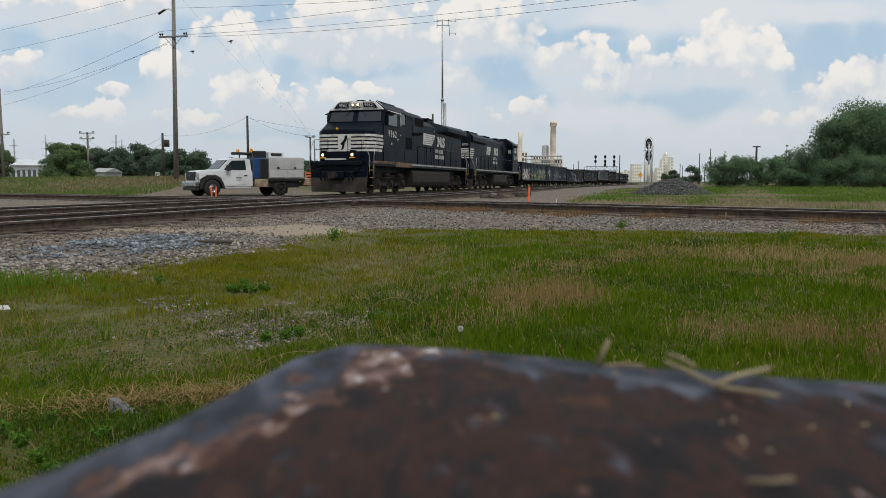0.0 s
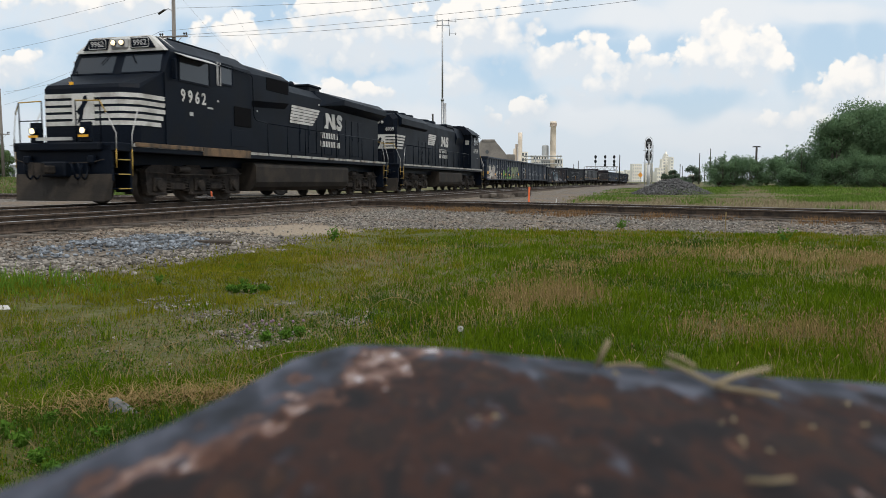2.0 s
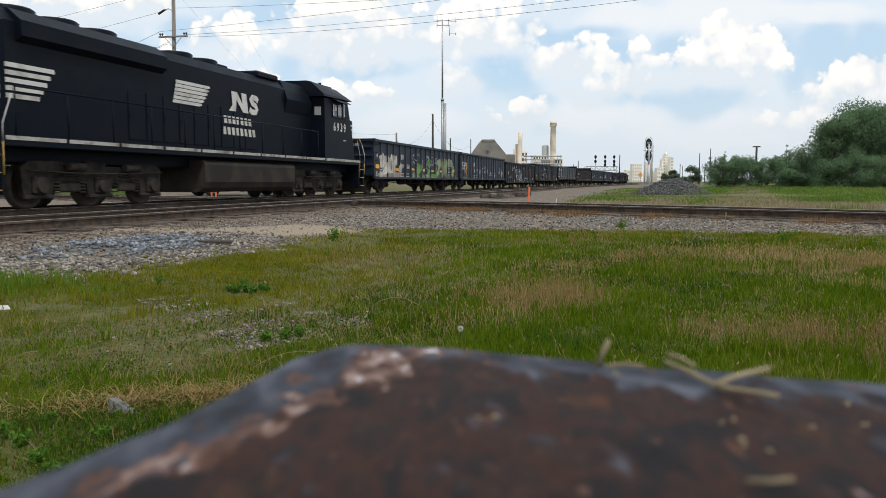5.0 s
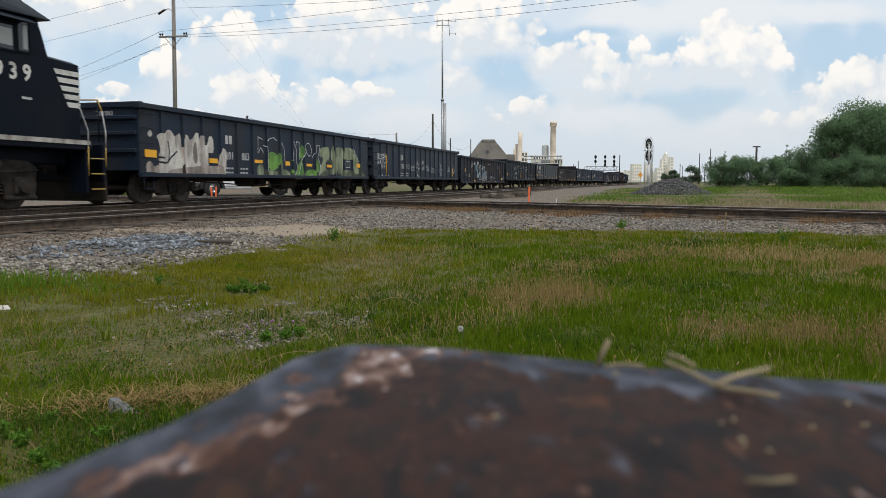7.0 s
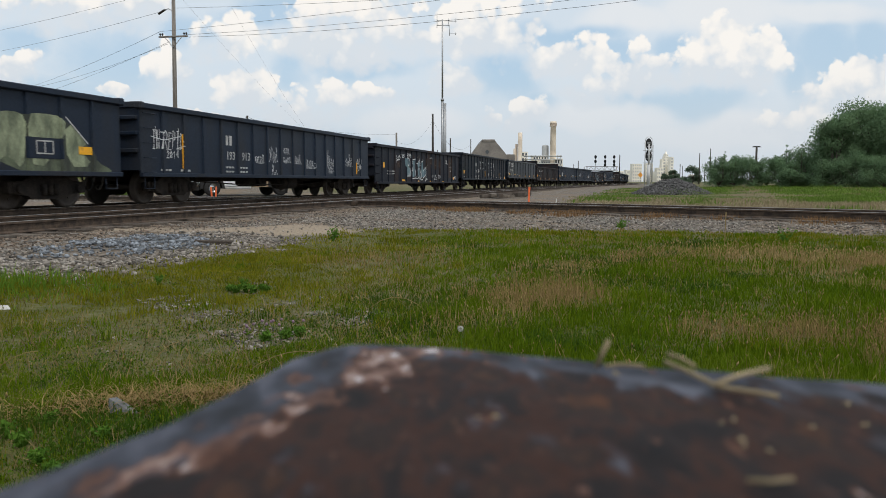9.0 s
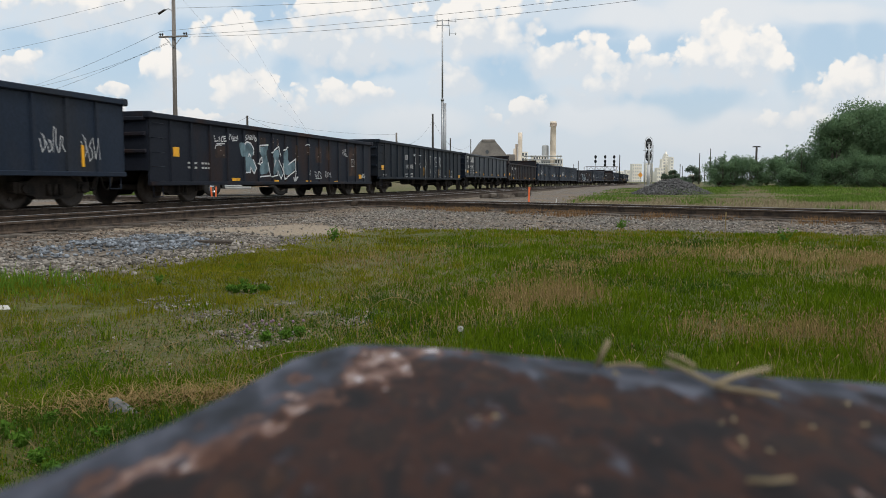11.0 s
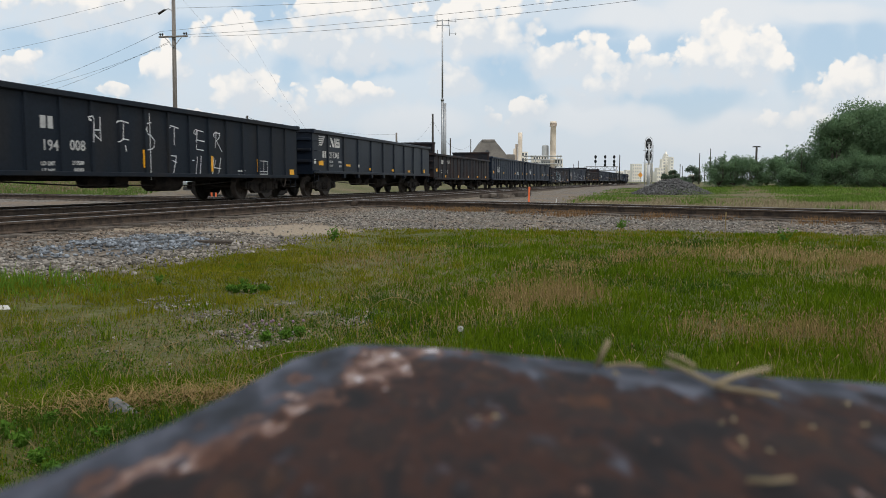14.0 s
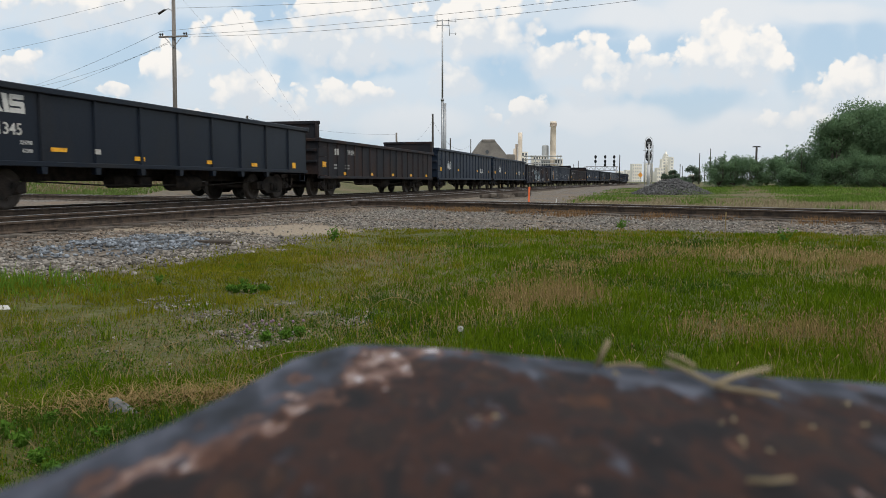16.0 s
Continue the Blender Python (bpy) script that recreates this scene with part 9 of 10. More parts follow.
    kind = np.repeat(sorted_turf(cx, cy), m)
    for k, (mt, word, _) in enumerate(KINDS):
        q = kind == k
        blades("grass_tufts", x[q], y[q], h[q] * 0.85, 0.0026 + 0.0007 * y[q], RNG.uniform(0.1, 0.6, q.sum()), mt, "taller " + word + " grass tufts standing out of the turf")
    # dry straw, lying and standing
    x, y = field(120000, 1.9, 16.0)
    keep = RNG.random(len(x)) < dry_at(x, y) * 0.5
    x, y = x[keep], y[keep]
    blades("dry_grass", x, y, RNG.uniform(0.03, 0.12, len(x)), 0.0020 + 0.0008 * y, RNG.uniform(0.4, 0.98, len(x)), STRAW, "dry straw-coloured grass lying among the green")
    # stands of seeding grass
    xs, ys = [], []
    for cx, cy, rx, ry, w in TAN:
        n = int(8500 * rx * ry * w * min(1.0, 6.0 / cy))
        xs.append(cx + RNG.uniform(-1.2, 1.2, n) * rx); ys.append(cy + RNG.uniform(-1.2, 1.2, n) * ry)
    fx, fy = field(16000, 2.4, 15.0)
    q = RNG.random(len(fx)) < 0.05 + 0.16 * smooth(0.0, 2.5, fx)
    x, y = np.concatenate(xs), np.concatenate(ys)
    q2 = (RNG.random(len(x)) < tan_at(x, y)) & (side_of(EDGE, x, y) > 0.1)
    x, y = np.concatenate([x[q2], fx[q]]), np.concatenate([y[q2], fy[q]])
    tall = 0.8 + 0.75 * smooth(1.2, 0.3, np.hypot((x - 0.8) / 0.55, (y - 5.75) / 0.5))
    half = RNG.random(len(x)) < 0.30
    seed_heads("seed_stalks", x[half], y[half], (RNG.uniform(0.06, 0.21, len(x)) * tall)[half], RNG.uniform(0.008, 0.022, half.sum()) * (1 + 0.06 * y[half]), SEED, "tan seed heads on thin dry stalks")
    r = ~half
    blades("tan_grass", x[r], y[r], (RNG.uniform(0.05, 0.19, len(x)) * tall)[r], 0.0012 + 0.00036 * y[r], RNG.uniform(0.05, 0.6, r.sum()), SEED, "upright tan dead grass among the seed stalks")
    # taller rank grass at the edge beside the gravel
    t = RNG.random(9000)
    ex = np.interp(t, np.linspace(0, 1, len(EDGE)), [e[0] for e in EDGE]); ey = np.interp(t, np.linspace(0, 1, len(EDGE)), [e[1] for e in EDGE])
    ex, ey = ex + RNG.normal(0, 0.25, 9000), ey - np.abs(RNG.normal(0.3, 0.3, 9000))
    keep = (np.abs(ex) < 0.62 * ey) & (wave(ex, ey, 1.2, 2.0) > -0.25)
    ex, ey = ex[keep], ey[keep]
    blades("edge_grass", ex, ey, RNG.uniform(0.02, 0.065, len(ex)), 0.004 + 0.0011 * ey, RNG.uniform(0.05, 0.5, len(ex)), LIME, "rank green grass along the gravel's edge")
    # small-leaved plants creeping through the turf
    x, y = field(70000, 2.0, 12.0)
    q = RNG.random(len(x)) < 0.75 * deep_at(x, y) * (1 - 0.6 * lime_at(x, y)) + 0.05 * thin_at(x, y)
    x, y = x[q], y[q]
    z = ground_z(x, y) + RNG.uniform(0.008, 0.055, len(x))
    v, f = leaf_quads(np.stack([x, y, z], -1), RNG.uniform(0.007, 0.015, len(x)) * (0.8 + 0.09 * y))
    tagged(new("creeping_plants", fast_mesh("creeping_plants", v, [f], DEEP)), "low small-leaved plants creeping through the turf", "weeds", kind="stuff")
    # rank weeds at the left by the gravel
    cx = RNG.normal(-3.45, 0.42, 2400); cy = RNG.normal(6.25, 0.28, 2400)
    h = RNG.uniform(0.08, 0.27, 2400) * (0.45 + 0.55 * np.exp(-((cx + 3.55) / 0.35) ** 2)) * (0.7 + 0.5 * wave(cx, cy, 4.0))
    pale = RNG.random(2400) < 0.7
    blades("rank_grass", cx[pale], cy[pale], h[pale], 0.007, RNG.uniform(0.05, 0.6, pale.sum()), RANK, "rank tall green grass beside the gravel")
    blades("rank_grass", cx[~pale], cy[~pale], h[~pale] * 0.8, 0.007, RNG.uniform(0.05, 0.7, (~pale).sum()), LIME, "rank yellow-green grass beside the gravel")
    # russet dry weeds along the crossing rail
    u = RNG.uniform(0.44, 0.74, 24000)
    lat = 0.12 + 1.5 * RNG.random(24000) ** 1.7
    lat = np.where(RNG.random(24000) < 0.3, -1.5 - lat, lat)
    pts = np.array([cross_point(a, b)[:2] for a, b in zip(u, lat)])
    keep = wave(pts[:, 0], pts[:, 1], 0.9, 6.0) + 0.3 > RNG.random(24000) * 0.8 + 0.35 * (lat - 0.3) * (lat > 0)
    pts = pts[keep]
    blades("russet_weeds", pts[:, 0], pts[:, 1], RNG.uniform(0.04, 0.17, len(pts)), 0.015, RNG.uniform(0.2, 0.8, len(pts)), RUSSET, "russet dry weeds in the ballast along a rail", zbase=ground_z(pts[:, 0], pts[:, 1]))
    # beyond the crossing track: green and straw verge
    n = 60000
    r = 24 * (100 / 24) ** RNG.random(n)
    x, y = RNG.uniform(0.10, 0.66, n) * r, r
    keep = (side_of(CROSS, x, y) < -1.8) & (track_lat(x, y) > 10.6 + 1.2 * wave(x, y, 0.5)) & (np.hypot((x - 16.35) / 2.8, (y - 55) / 3.4) > 1.0)
    x, y = x[keep], y[keep]
    straw = dry_at(x, y) + RNG.normal(0, 0.14, len(x)) > 0.52
    low = smooth(2.6, 0.9, np.hypot((x - 16.4) / 3.6, (y - 49.5) / 6.0))        # thin and short before the stone heap
    h = RNG.uniform(0.06, 0.24, len(x)) * (1 - 0.75 * low)
    blades("verge_grass", x[~straw], y[~straw], h[~straw], 0.02 + 0.0006 * y[~straw], RNG.uniform(0.1, 0.7, (~straw).sum()), VERGE, "green verge grass behind the crossing track")
    blades("verge_straw", x[straw], y[straw], h[straw] * 0.8, 0.014 + 0.0005 * y[straw], RNG.uniform(0.1, 0.8, straw.sum()), VERGESTRAW, "dry straw patches in the verge grass")
    # rank leafy weeds in the verge
    n, c = 170, []
    r = 30 * (95 / 30) ** RNG.random(n)
    x, y = RNG.uniform(0.28, 0.62, n) * r, r
    keep = (side_of(CROSS, x, y) < -16) & (track_lat(x, y) > 16) & (wave(x * 0.3, y * 0.2, 1.0, 2.0) > -0.1)
    for wx, wy in zip(x[keep], y[keep]):
        k = 90
        o = RNG.normal(size=(k, 3)) * np.array([0.7, 0.6, 0.13])
        c.append(o + np.array([wx, wy, float(ground_z(wx, wy)) + 0.2]))
    v, f = leaf_quads(np.concatenate(c), RNG.uniform(0.03, 0.07, 90 * len(c)))
    tagged(new("verge_weeds", fast_mesh("verge_weeds", v, [f], VERGE)), "low rank leafy weeds in the verge", "weeds", kind="stuff")
    # weedy bank on the far left
    n = 36000
    r = 38 * (110 / 38) ** RNG.random(n)
    x, y = RNG.uniform(-0.68, -0.2, n) * r, r
    keep = (side_of(CROSS, x, y) < -4.5) & (track_lat(x, y) < -8) & (gravel_at(x, y) < 0.5)
    x, y = x[keep], y[keep]
    straw = smooth(46, 60, y + 5 * wave(x, y, 0.15)) * (0.20 + 0.65 * smooth(-36, -24, x)) > RNG.random(len(x))
    h = RNG.uniform(0.08, 0.30, len(x))
    blades("bank_grass", x[~straw], y[~straw], h[~straw], 0.03 + 0.0005 * y[~straw], RNG.uniform(0.1, 0.6, (~straw).sum()), BANK, "green weeds on the bank beyond the track")
    blades("bank_straw", x[straw], y[straw], h[straw], 0.03 + 0.0004 * y[straw], RNG.uniform(0.1, 0.6, straw.sum()), BANKDRY, "tan dry weeds on the bank beyond the track")


build_grass()


# ---------------------------------------------------------------- trees and bushes
def tree(x, y, h, width, label, leaves=5000, size=0.28, seed=0, trunk=True, material=None, low=0.12, name="tree", category="tree", group="trees", lumps=16, dome=False, shoots=0):
    rng = random.Random(seed)
    z0 = float(ground_z(x, y)) - 0.05
    t = thing(name, label, category, group, pose(x, y, z0))
    limbs, tips = M(), []
    th = h * (0.30 if trunk else 0.08)
    r0 = h * 0.022 + 0.03
    limbs.tube((0, 0, 0), (0, 0, th), r0, r0 * 0.75, n=9)
    for k in range(lumps):
        a, u = rng.uniform(0, 2 * math.pi), rng.uniform(low, 0.93) ** 0.9
        prof = math.sin(math.pi * min(1, 0.18 + 0.80 * u)) ** 0.7
        if dome:
            prof = math.sqrt(max(0.05, 1 - (u * 0.98) ** 2))
        rad = width / 2 * prof * math.sqrt(rng.uniform(0.12, 0.85))
        tip = Vector((rad * math.cos(a), rad * math.sin(a), h * u))
        base = Vector((0, 0, min(th, h * u * 0.7)))
        mid = base.lerp(tip, 0.5) + Vector((0, 0, h * 0.05))
        limbs.tube(base, mid, r0 * 0.5, r0 * 0.3, n=6).tube(mid, tip, r0 * 0.3, r0 * 0.1, n=5)
        tips.append((tip, width * rng.uniform(0.13, 0.23)))
    tips.append((Vector((0, 0, h * 0.9)), width * 0.14))
    for k in range(shoots):
        a, q = rng.uniform(0, 2 * math.pi), width * 0.42 * math.sqrt(rng.random())
        top = h * rng.uniform(0.80, 1.12)
        for u in (0.72, 0.86, 1.0):
            tips.append((Vector((q * math.cos(a), q * math.sin(a), top * u)), width * (0.10 - 0.075 * (u - 0.72) / 0.28)))
        limbs.tube((q * math.cos(a), q * math.sin(a), h * 0.3), (q * math.cos(a), q * math.sin(a), top), r0 * 0.3, r0 * 0.08, n=5)
    part("trunk", limbs, BARK, t, "grey-brown trunk and limbs")
    w = np.array([b ** 2 for _, b in tips]); w /= w.sum()
    pick = RNG.choice(len(tips), leaves, p=w)
    c = np.array([tuple(a) for a, _ in tips])[pick]
    b = np.array([q for _, q in tips])[pick]
    d = RNG.normal(size=(leaves, 3)); d /= np.linalg.norm(d, axis=1, keepdims=True)
    c = c + d * (b * RNG.random(leaves) ** 0.45 * RNG.uniform(0.8, 1.22, leaves))[:, None] * np.array([1, 1, 0.8])
    c[:, 2] = np.maximum(c[:, 2], 0.05)
    v, f = leaf_quads(c, size * RNG.uniform(0.55, 1.3, leaves))
    # leaves lie along the skin of their clump, so light rolls softly round it
    n = d + np.array([0, 0, 0.35]) + RNG.normal(size=d.shape) * 0.28
    n /= np.linalg.norm(n, axis=1, keepdims=True)
    q = v.reshape(-1, 4, 3)
    inward = (np.cross(q[:, 1] - q[:, 0], q[:, 2] - q[:, 0]) * n).sum(1) < 0
    f[inward] = f[inward][:, ::-1]
    me = fast_mesh("crown", v, [f], material or TREE, True)
    me.normals_split_custom_set_from_vertices(np.repeat(n, 4, axis=0).tolist())
    part("crown", me, None, t, "dense green leaves with gaps")
    return t


def build_trees():
    # the great tree and its neighbours at the edge of the verge
    tree(41.0, 74, 7.9, 10.4, "large dense dark green tree beside the verge", 52000, 0.18, 1, material=BUSH, low=0.03, lumps=44, dome=True)
    tree(47.2, 77, 8.5, 10.0, "large dense dark green tree beside the verge", 36000, 0.19, 2, material=BUSH, low=0.03, lumps=38, dome=True)
    tree(37.0, 73, 6.6, 5.4, "spreading green sapling leaning from the thicket", 16000, 0.17, 3, trunk=False, material=BUSH, low=0.05, lumps=30, dome=True)
    tree(37.08, 78, 4.7, 5.6, "dense green bush leaning against the great tree", 10000, 0.16, 4, trunk=False, material=BUSH, low=0.04, name="bush", category="bush", group="trackside bushes", lumps=20, dome=True, shoots=5)
    rng = random.Random(6)
    for k, (bx, by, bh, bw) in enumerate(((32.22, 90, 3.6, 4.0), (34.82, 92, 3.8, 4.4), (35.12, 88, 3.3, 4.2), (37.76, 90, 3.4, 4.4), (37.85, 86, 3.0, 4.4), (38.70, 84, 3.0, 4.6), (38.50, 80, 3.2, 4.8), (35.74, 70, 2.6, 4.6), (36.71, 68, 2.8, 5.0), (37.81, 66, 2.6, 5.0), (33.44, 74, 1.6, 3.4))):
        tree(bx, by, bh, bw, "dense green bush in the trackside thicket", 10000, 0.12, 20 + k, trunk=False, material=BUSH, low=0.04, name="bush", category="bush", group="trackside bushes", lumps=14, dome=True, shoots=7)
    # trees beyond the bank
    for k, (tx, ty, h, w) in enumerate(((-58.51, 118, 5.6, 5.4), (-57.81, 122, 5.4, 5.4), (-69.72, 120, 5.6, 5.2), (-54.39, 112, 4.0, 5.0))):
        tree(tx, ty, h, w, "round green tree beyond the weedy bank", 12000, 0.26, 40 + k, lumps=26, dome=True, low=0.04)
    for k in range(19):
        px = 88 + k * 15.0 + rng.uniform(-5, 5)
        d = rng.uniform(150, 185)
        h = (rng.uniform(40, 56) + (10 if k in (8, 10, 13) else 0) - (8 if k < 5 else 0)) * d / 1358
        tree((px - 784) / 1358 * d, d, h, rng.uniform(5.5, 8.5), "dark green tree in the far tree line", 6000, 0.38, 60 + k, low=0.02, lumps=18, dome=True, material=FARTREE)
    for k in range(12):
        px = 350 + k * 19 + rng.uniform(-6, 6)
        d = rng.uniform(230, 270)
        tree((px - 784) / 1358 * d, d, rng.uniform(4.5, 7), rng.uniform(6, 10), "low dark green tree far behind the yard", 1800, 0.6, 90 + k, low=0.02, lumps=12, dome=True, material=FARTREE)
    for k, (px, d, h, w) in enumerate(((1224, 240, 5.4, 7.0), (1191, 180, 3.7, 3.0), (1176, 400, 4.4, 6), (1290, 190, 4.0, 7))):
        tree((px - 784) / 1358 * d, d, h, w, "small dark green tree far beside the line", 5000, 0.34, 120 + k, low=0.02, lumps=12, dome=True, material=FARTREE)


build_trees()


# ---------------------------------------------------------------- small plants
def weed(x, y, h, n, seed, label, size=0.05):
    rng = random.Random(seed)
    z0 = float(ground_z(x, y))
    p = thing("weed", label, "weed", "weeds", pose(x, y, z0))
    st, c, s = M(), [], []
    for k in range(n):
        a, l = rng.uniform(0, 2 * math.pi), rng.uniform(0.1, 0.5) * h
        tip = Vector((l * math.cos(a), l * math.sin(a), h * rng.uniform(0.6, 1.0)))
        st.tube((0, 0, -0.02), tip, 0.006, 0.002, n=4)
        for j in range(9):
            u = rng.uniform(0.25, 1.0)
            c.append(tuple(tip * u + Vector((rng.gauss(0, size * 0.7), rng.gauss(0, size * 0.7), rng.gauss(0, size * 0.3)))))
            s.append(size * rng.uniform(0.6, 1.3))
    tagged(part("stem", st, WEED, p), kind="stuff")
    v, f = leaf_quads(np.array(c), np.array(s))
    tagged(part("leaves", fast_mesh("leaves", v, [f], WEED), None, p, "small green leaves"), kind="stuff")


def build_weeds():
    weed(-1.63, 11.35, 0.22, 9, 1, "leafy green weed growing in the gravel", 0.045)
    weed(5.0, 11.2, 0.26, 8, 2, "leafy green weed standing in the grass", 0.04)
    weed(3.4, 14.6, 0.20, 8, 3, "leafy green weed at the gravel's edge", 0.05)
    for k, (x, y, h) in enumerate(((-1.52, 2.62, 0.07), (-1.42, 2.52, 0.06), (-1.30, 2.40, 0.05), (-1.18, 2.62, 0.05), (-2.5, 6.7, 0.10), (-1.7, 6.5, 0.08), (-1.45, 2.75, 0.05), (-1.22, 2.32, 0.05))):
        weed(x, y, h, 9, 30 + k, "low leafy weed in the grass", 0.018)
    for k, (x, y, h) in enumerate(((-1.62, 6.25, 0.085), (-1.55, 6.18, 0.07), (-1.70, 6.22, 0.07), (-1.50, 6.30, 0.06), (-1.76, 6.30, 0.055), (-1.44, 6.20, 0.05), (-1.02, 4.35, 0.06), (-0.92, 4.42, 0.055), (-0.85, 4.5, 0.06))):
        weed(x, y, h, 22, 70 + k, "dark leafy weed clump on bare ground", 0.020)
    # low clover in bloom
    CLOVER = mat("pink_clover_bloom", (0.24, 0.15, 0.21), 0.8, 0, 40, 0.2, 0.05, (0.17, 0.12, 0.15), 0.5)
    rng = random.Random(17)
    for cx, cy, n in ((-0.99, 4.69, 7), (-1.22, 4.55, 6)):
        for _ in range(n):
            x, y = cx + rng.gauss(0, 0.07), cy + rng.gauss(0, 0.06)
            z0 = float(ground_z(x, y))
            h = rng.uniform(0.03, 0.055)
            f = thing("clover", "small pink clover bloom on a short stem", "flower", "clover in the grass", pose(x, y, z0))
            part("stem", M().tube((0, 0, -0.01), (0, 0, h), 0.0012, n=4), WEED, f)
            part("bloom", M().lathe([(0.001, h - 0.004), (0.008, h), (0.010, h + 0.006), (0.006, h + 0.013), (0.001, h + 0.015)], 7), CLOVER, f)
    # dandelion clock
    dx, dy = 0.085, 3.66
    z0 = float(ground_z(dx, dy))
    d = thing("dandelion", "single white dandelion clock on its stem", "flower", "", pose(dx, dy, z0))
    top = -0.10 - z0
    part("stem", M().path([(0.02, 0, 0), (0.005, 0, top * 0.6), (0, 0, top)], 0.0018, 5), WEED, d)
    c = RNG.normal(size=(260, 3)); c /= np.linalg.norm(c, axis=1, keepdims=True)
    v, f = leaf_quads(c * 0.013 + np.array([0, 0, top]), np.full(260, 0.006))
    part("seed_head", fast_mesh("seed_head", v, [f], WHITE), None, d, "round fluffy white seed head")
    # single long dry stems
    for k, (x, y, dx, h, bow) in enumerate(((-2.62, 5.05, 0.06, 0.22, 0.02), (-1.68, 3.9, 0.01, 0.16, 0.0), (-1.95, 3.75, 0.05, 0.10, 0.01), (-1.45, 3.7, 0.14, 0.14, 0.03), (-2.1, 3.4, 0.26, 0.16, 0.04), (-1.02, 3.55, -0.05, 0.17, 0.02), (-0.95, 3.6, 0.34, 0.10, 0.04), (-0.10, 5.3, -0.42, 0.03, 0.10), (-1.6, 6.6, 0.12, 0.2, 0.03), (3.9, 10.6, 0.02, 0.5, 0.0))):
        z = float(ground_z(x, y)) - 0.01
        pts = [(x + dx * u, y + 0.03 * u, z + h * u + bow * 4 * u * (1 - u)) for u in (0, 0.2, 0.4, 0.6, 0.8, 1.0)]
        tagged(part("dry_stalk", M().path(pts, 0.0022 if y < 9 else 0.006, 5), STRAW), "single long bent dry grass stem", "stem", "dry stems")
    # lying straw drifts near the block
    n = 1500
    x = RNG.normal(-1.12, 0.30, n)
    y = 3.06 + 0.35 * (x + 1.12) + RNG.normal(0, 0.08, n)
    blades("straw_drift", x, y, RNG.uniform(0.08, 0.20, n), 0.0042, RNG.uniform(0.90, 0.99, n), SEED, "drift of long dry straw lying in the grass", "dry grass", curl=0.9)
    x, y = RNG.normal(-0.75, 0.35, 260), RNG.normal(3.7, 0.25, 260)
    blades("straw_drift", x, y, RNG.uniform(0.06, 0.2, 260), 0.0034, RNG.uniform(0.85, 0.99, 260), STRAW, "drift of long dry straw lying in the grass", "dry grass", curl=0.5)


build_weeds()


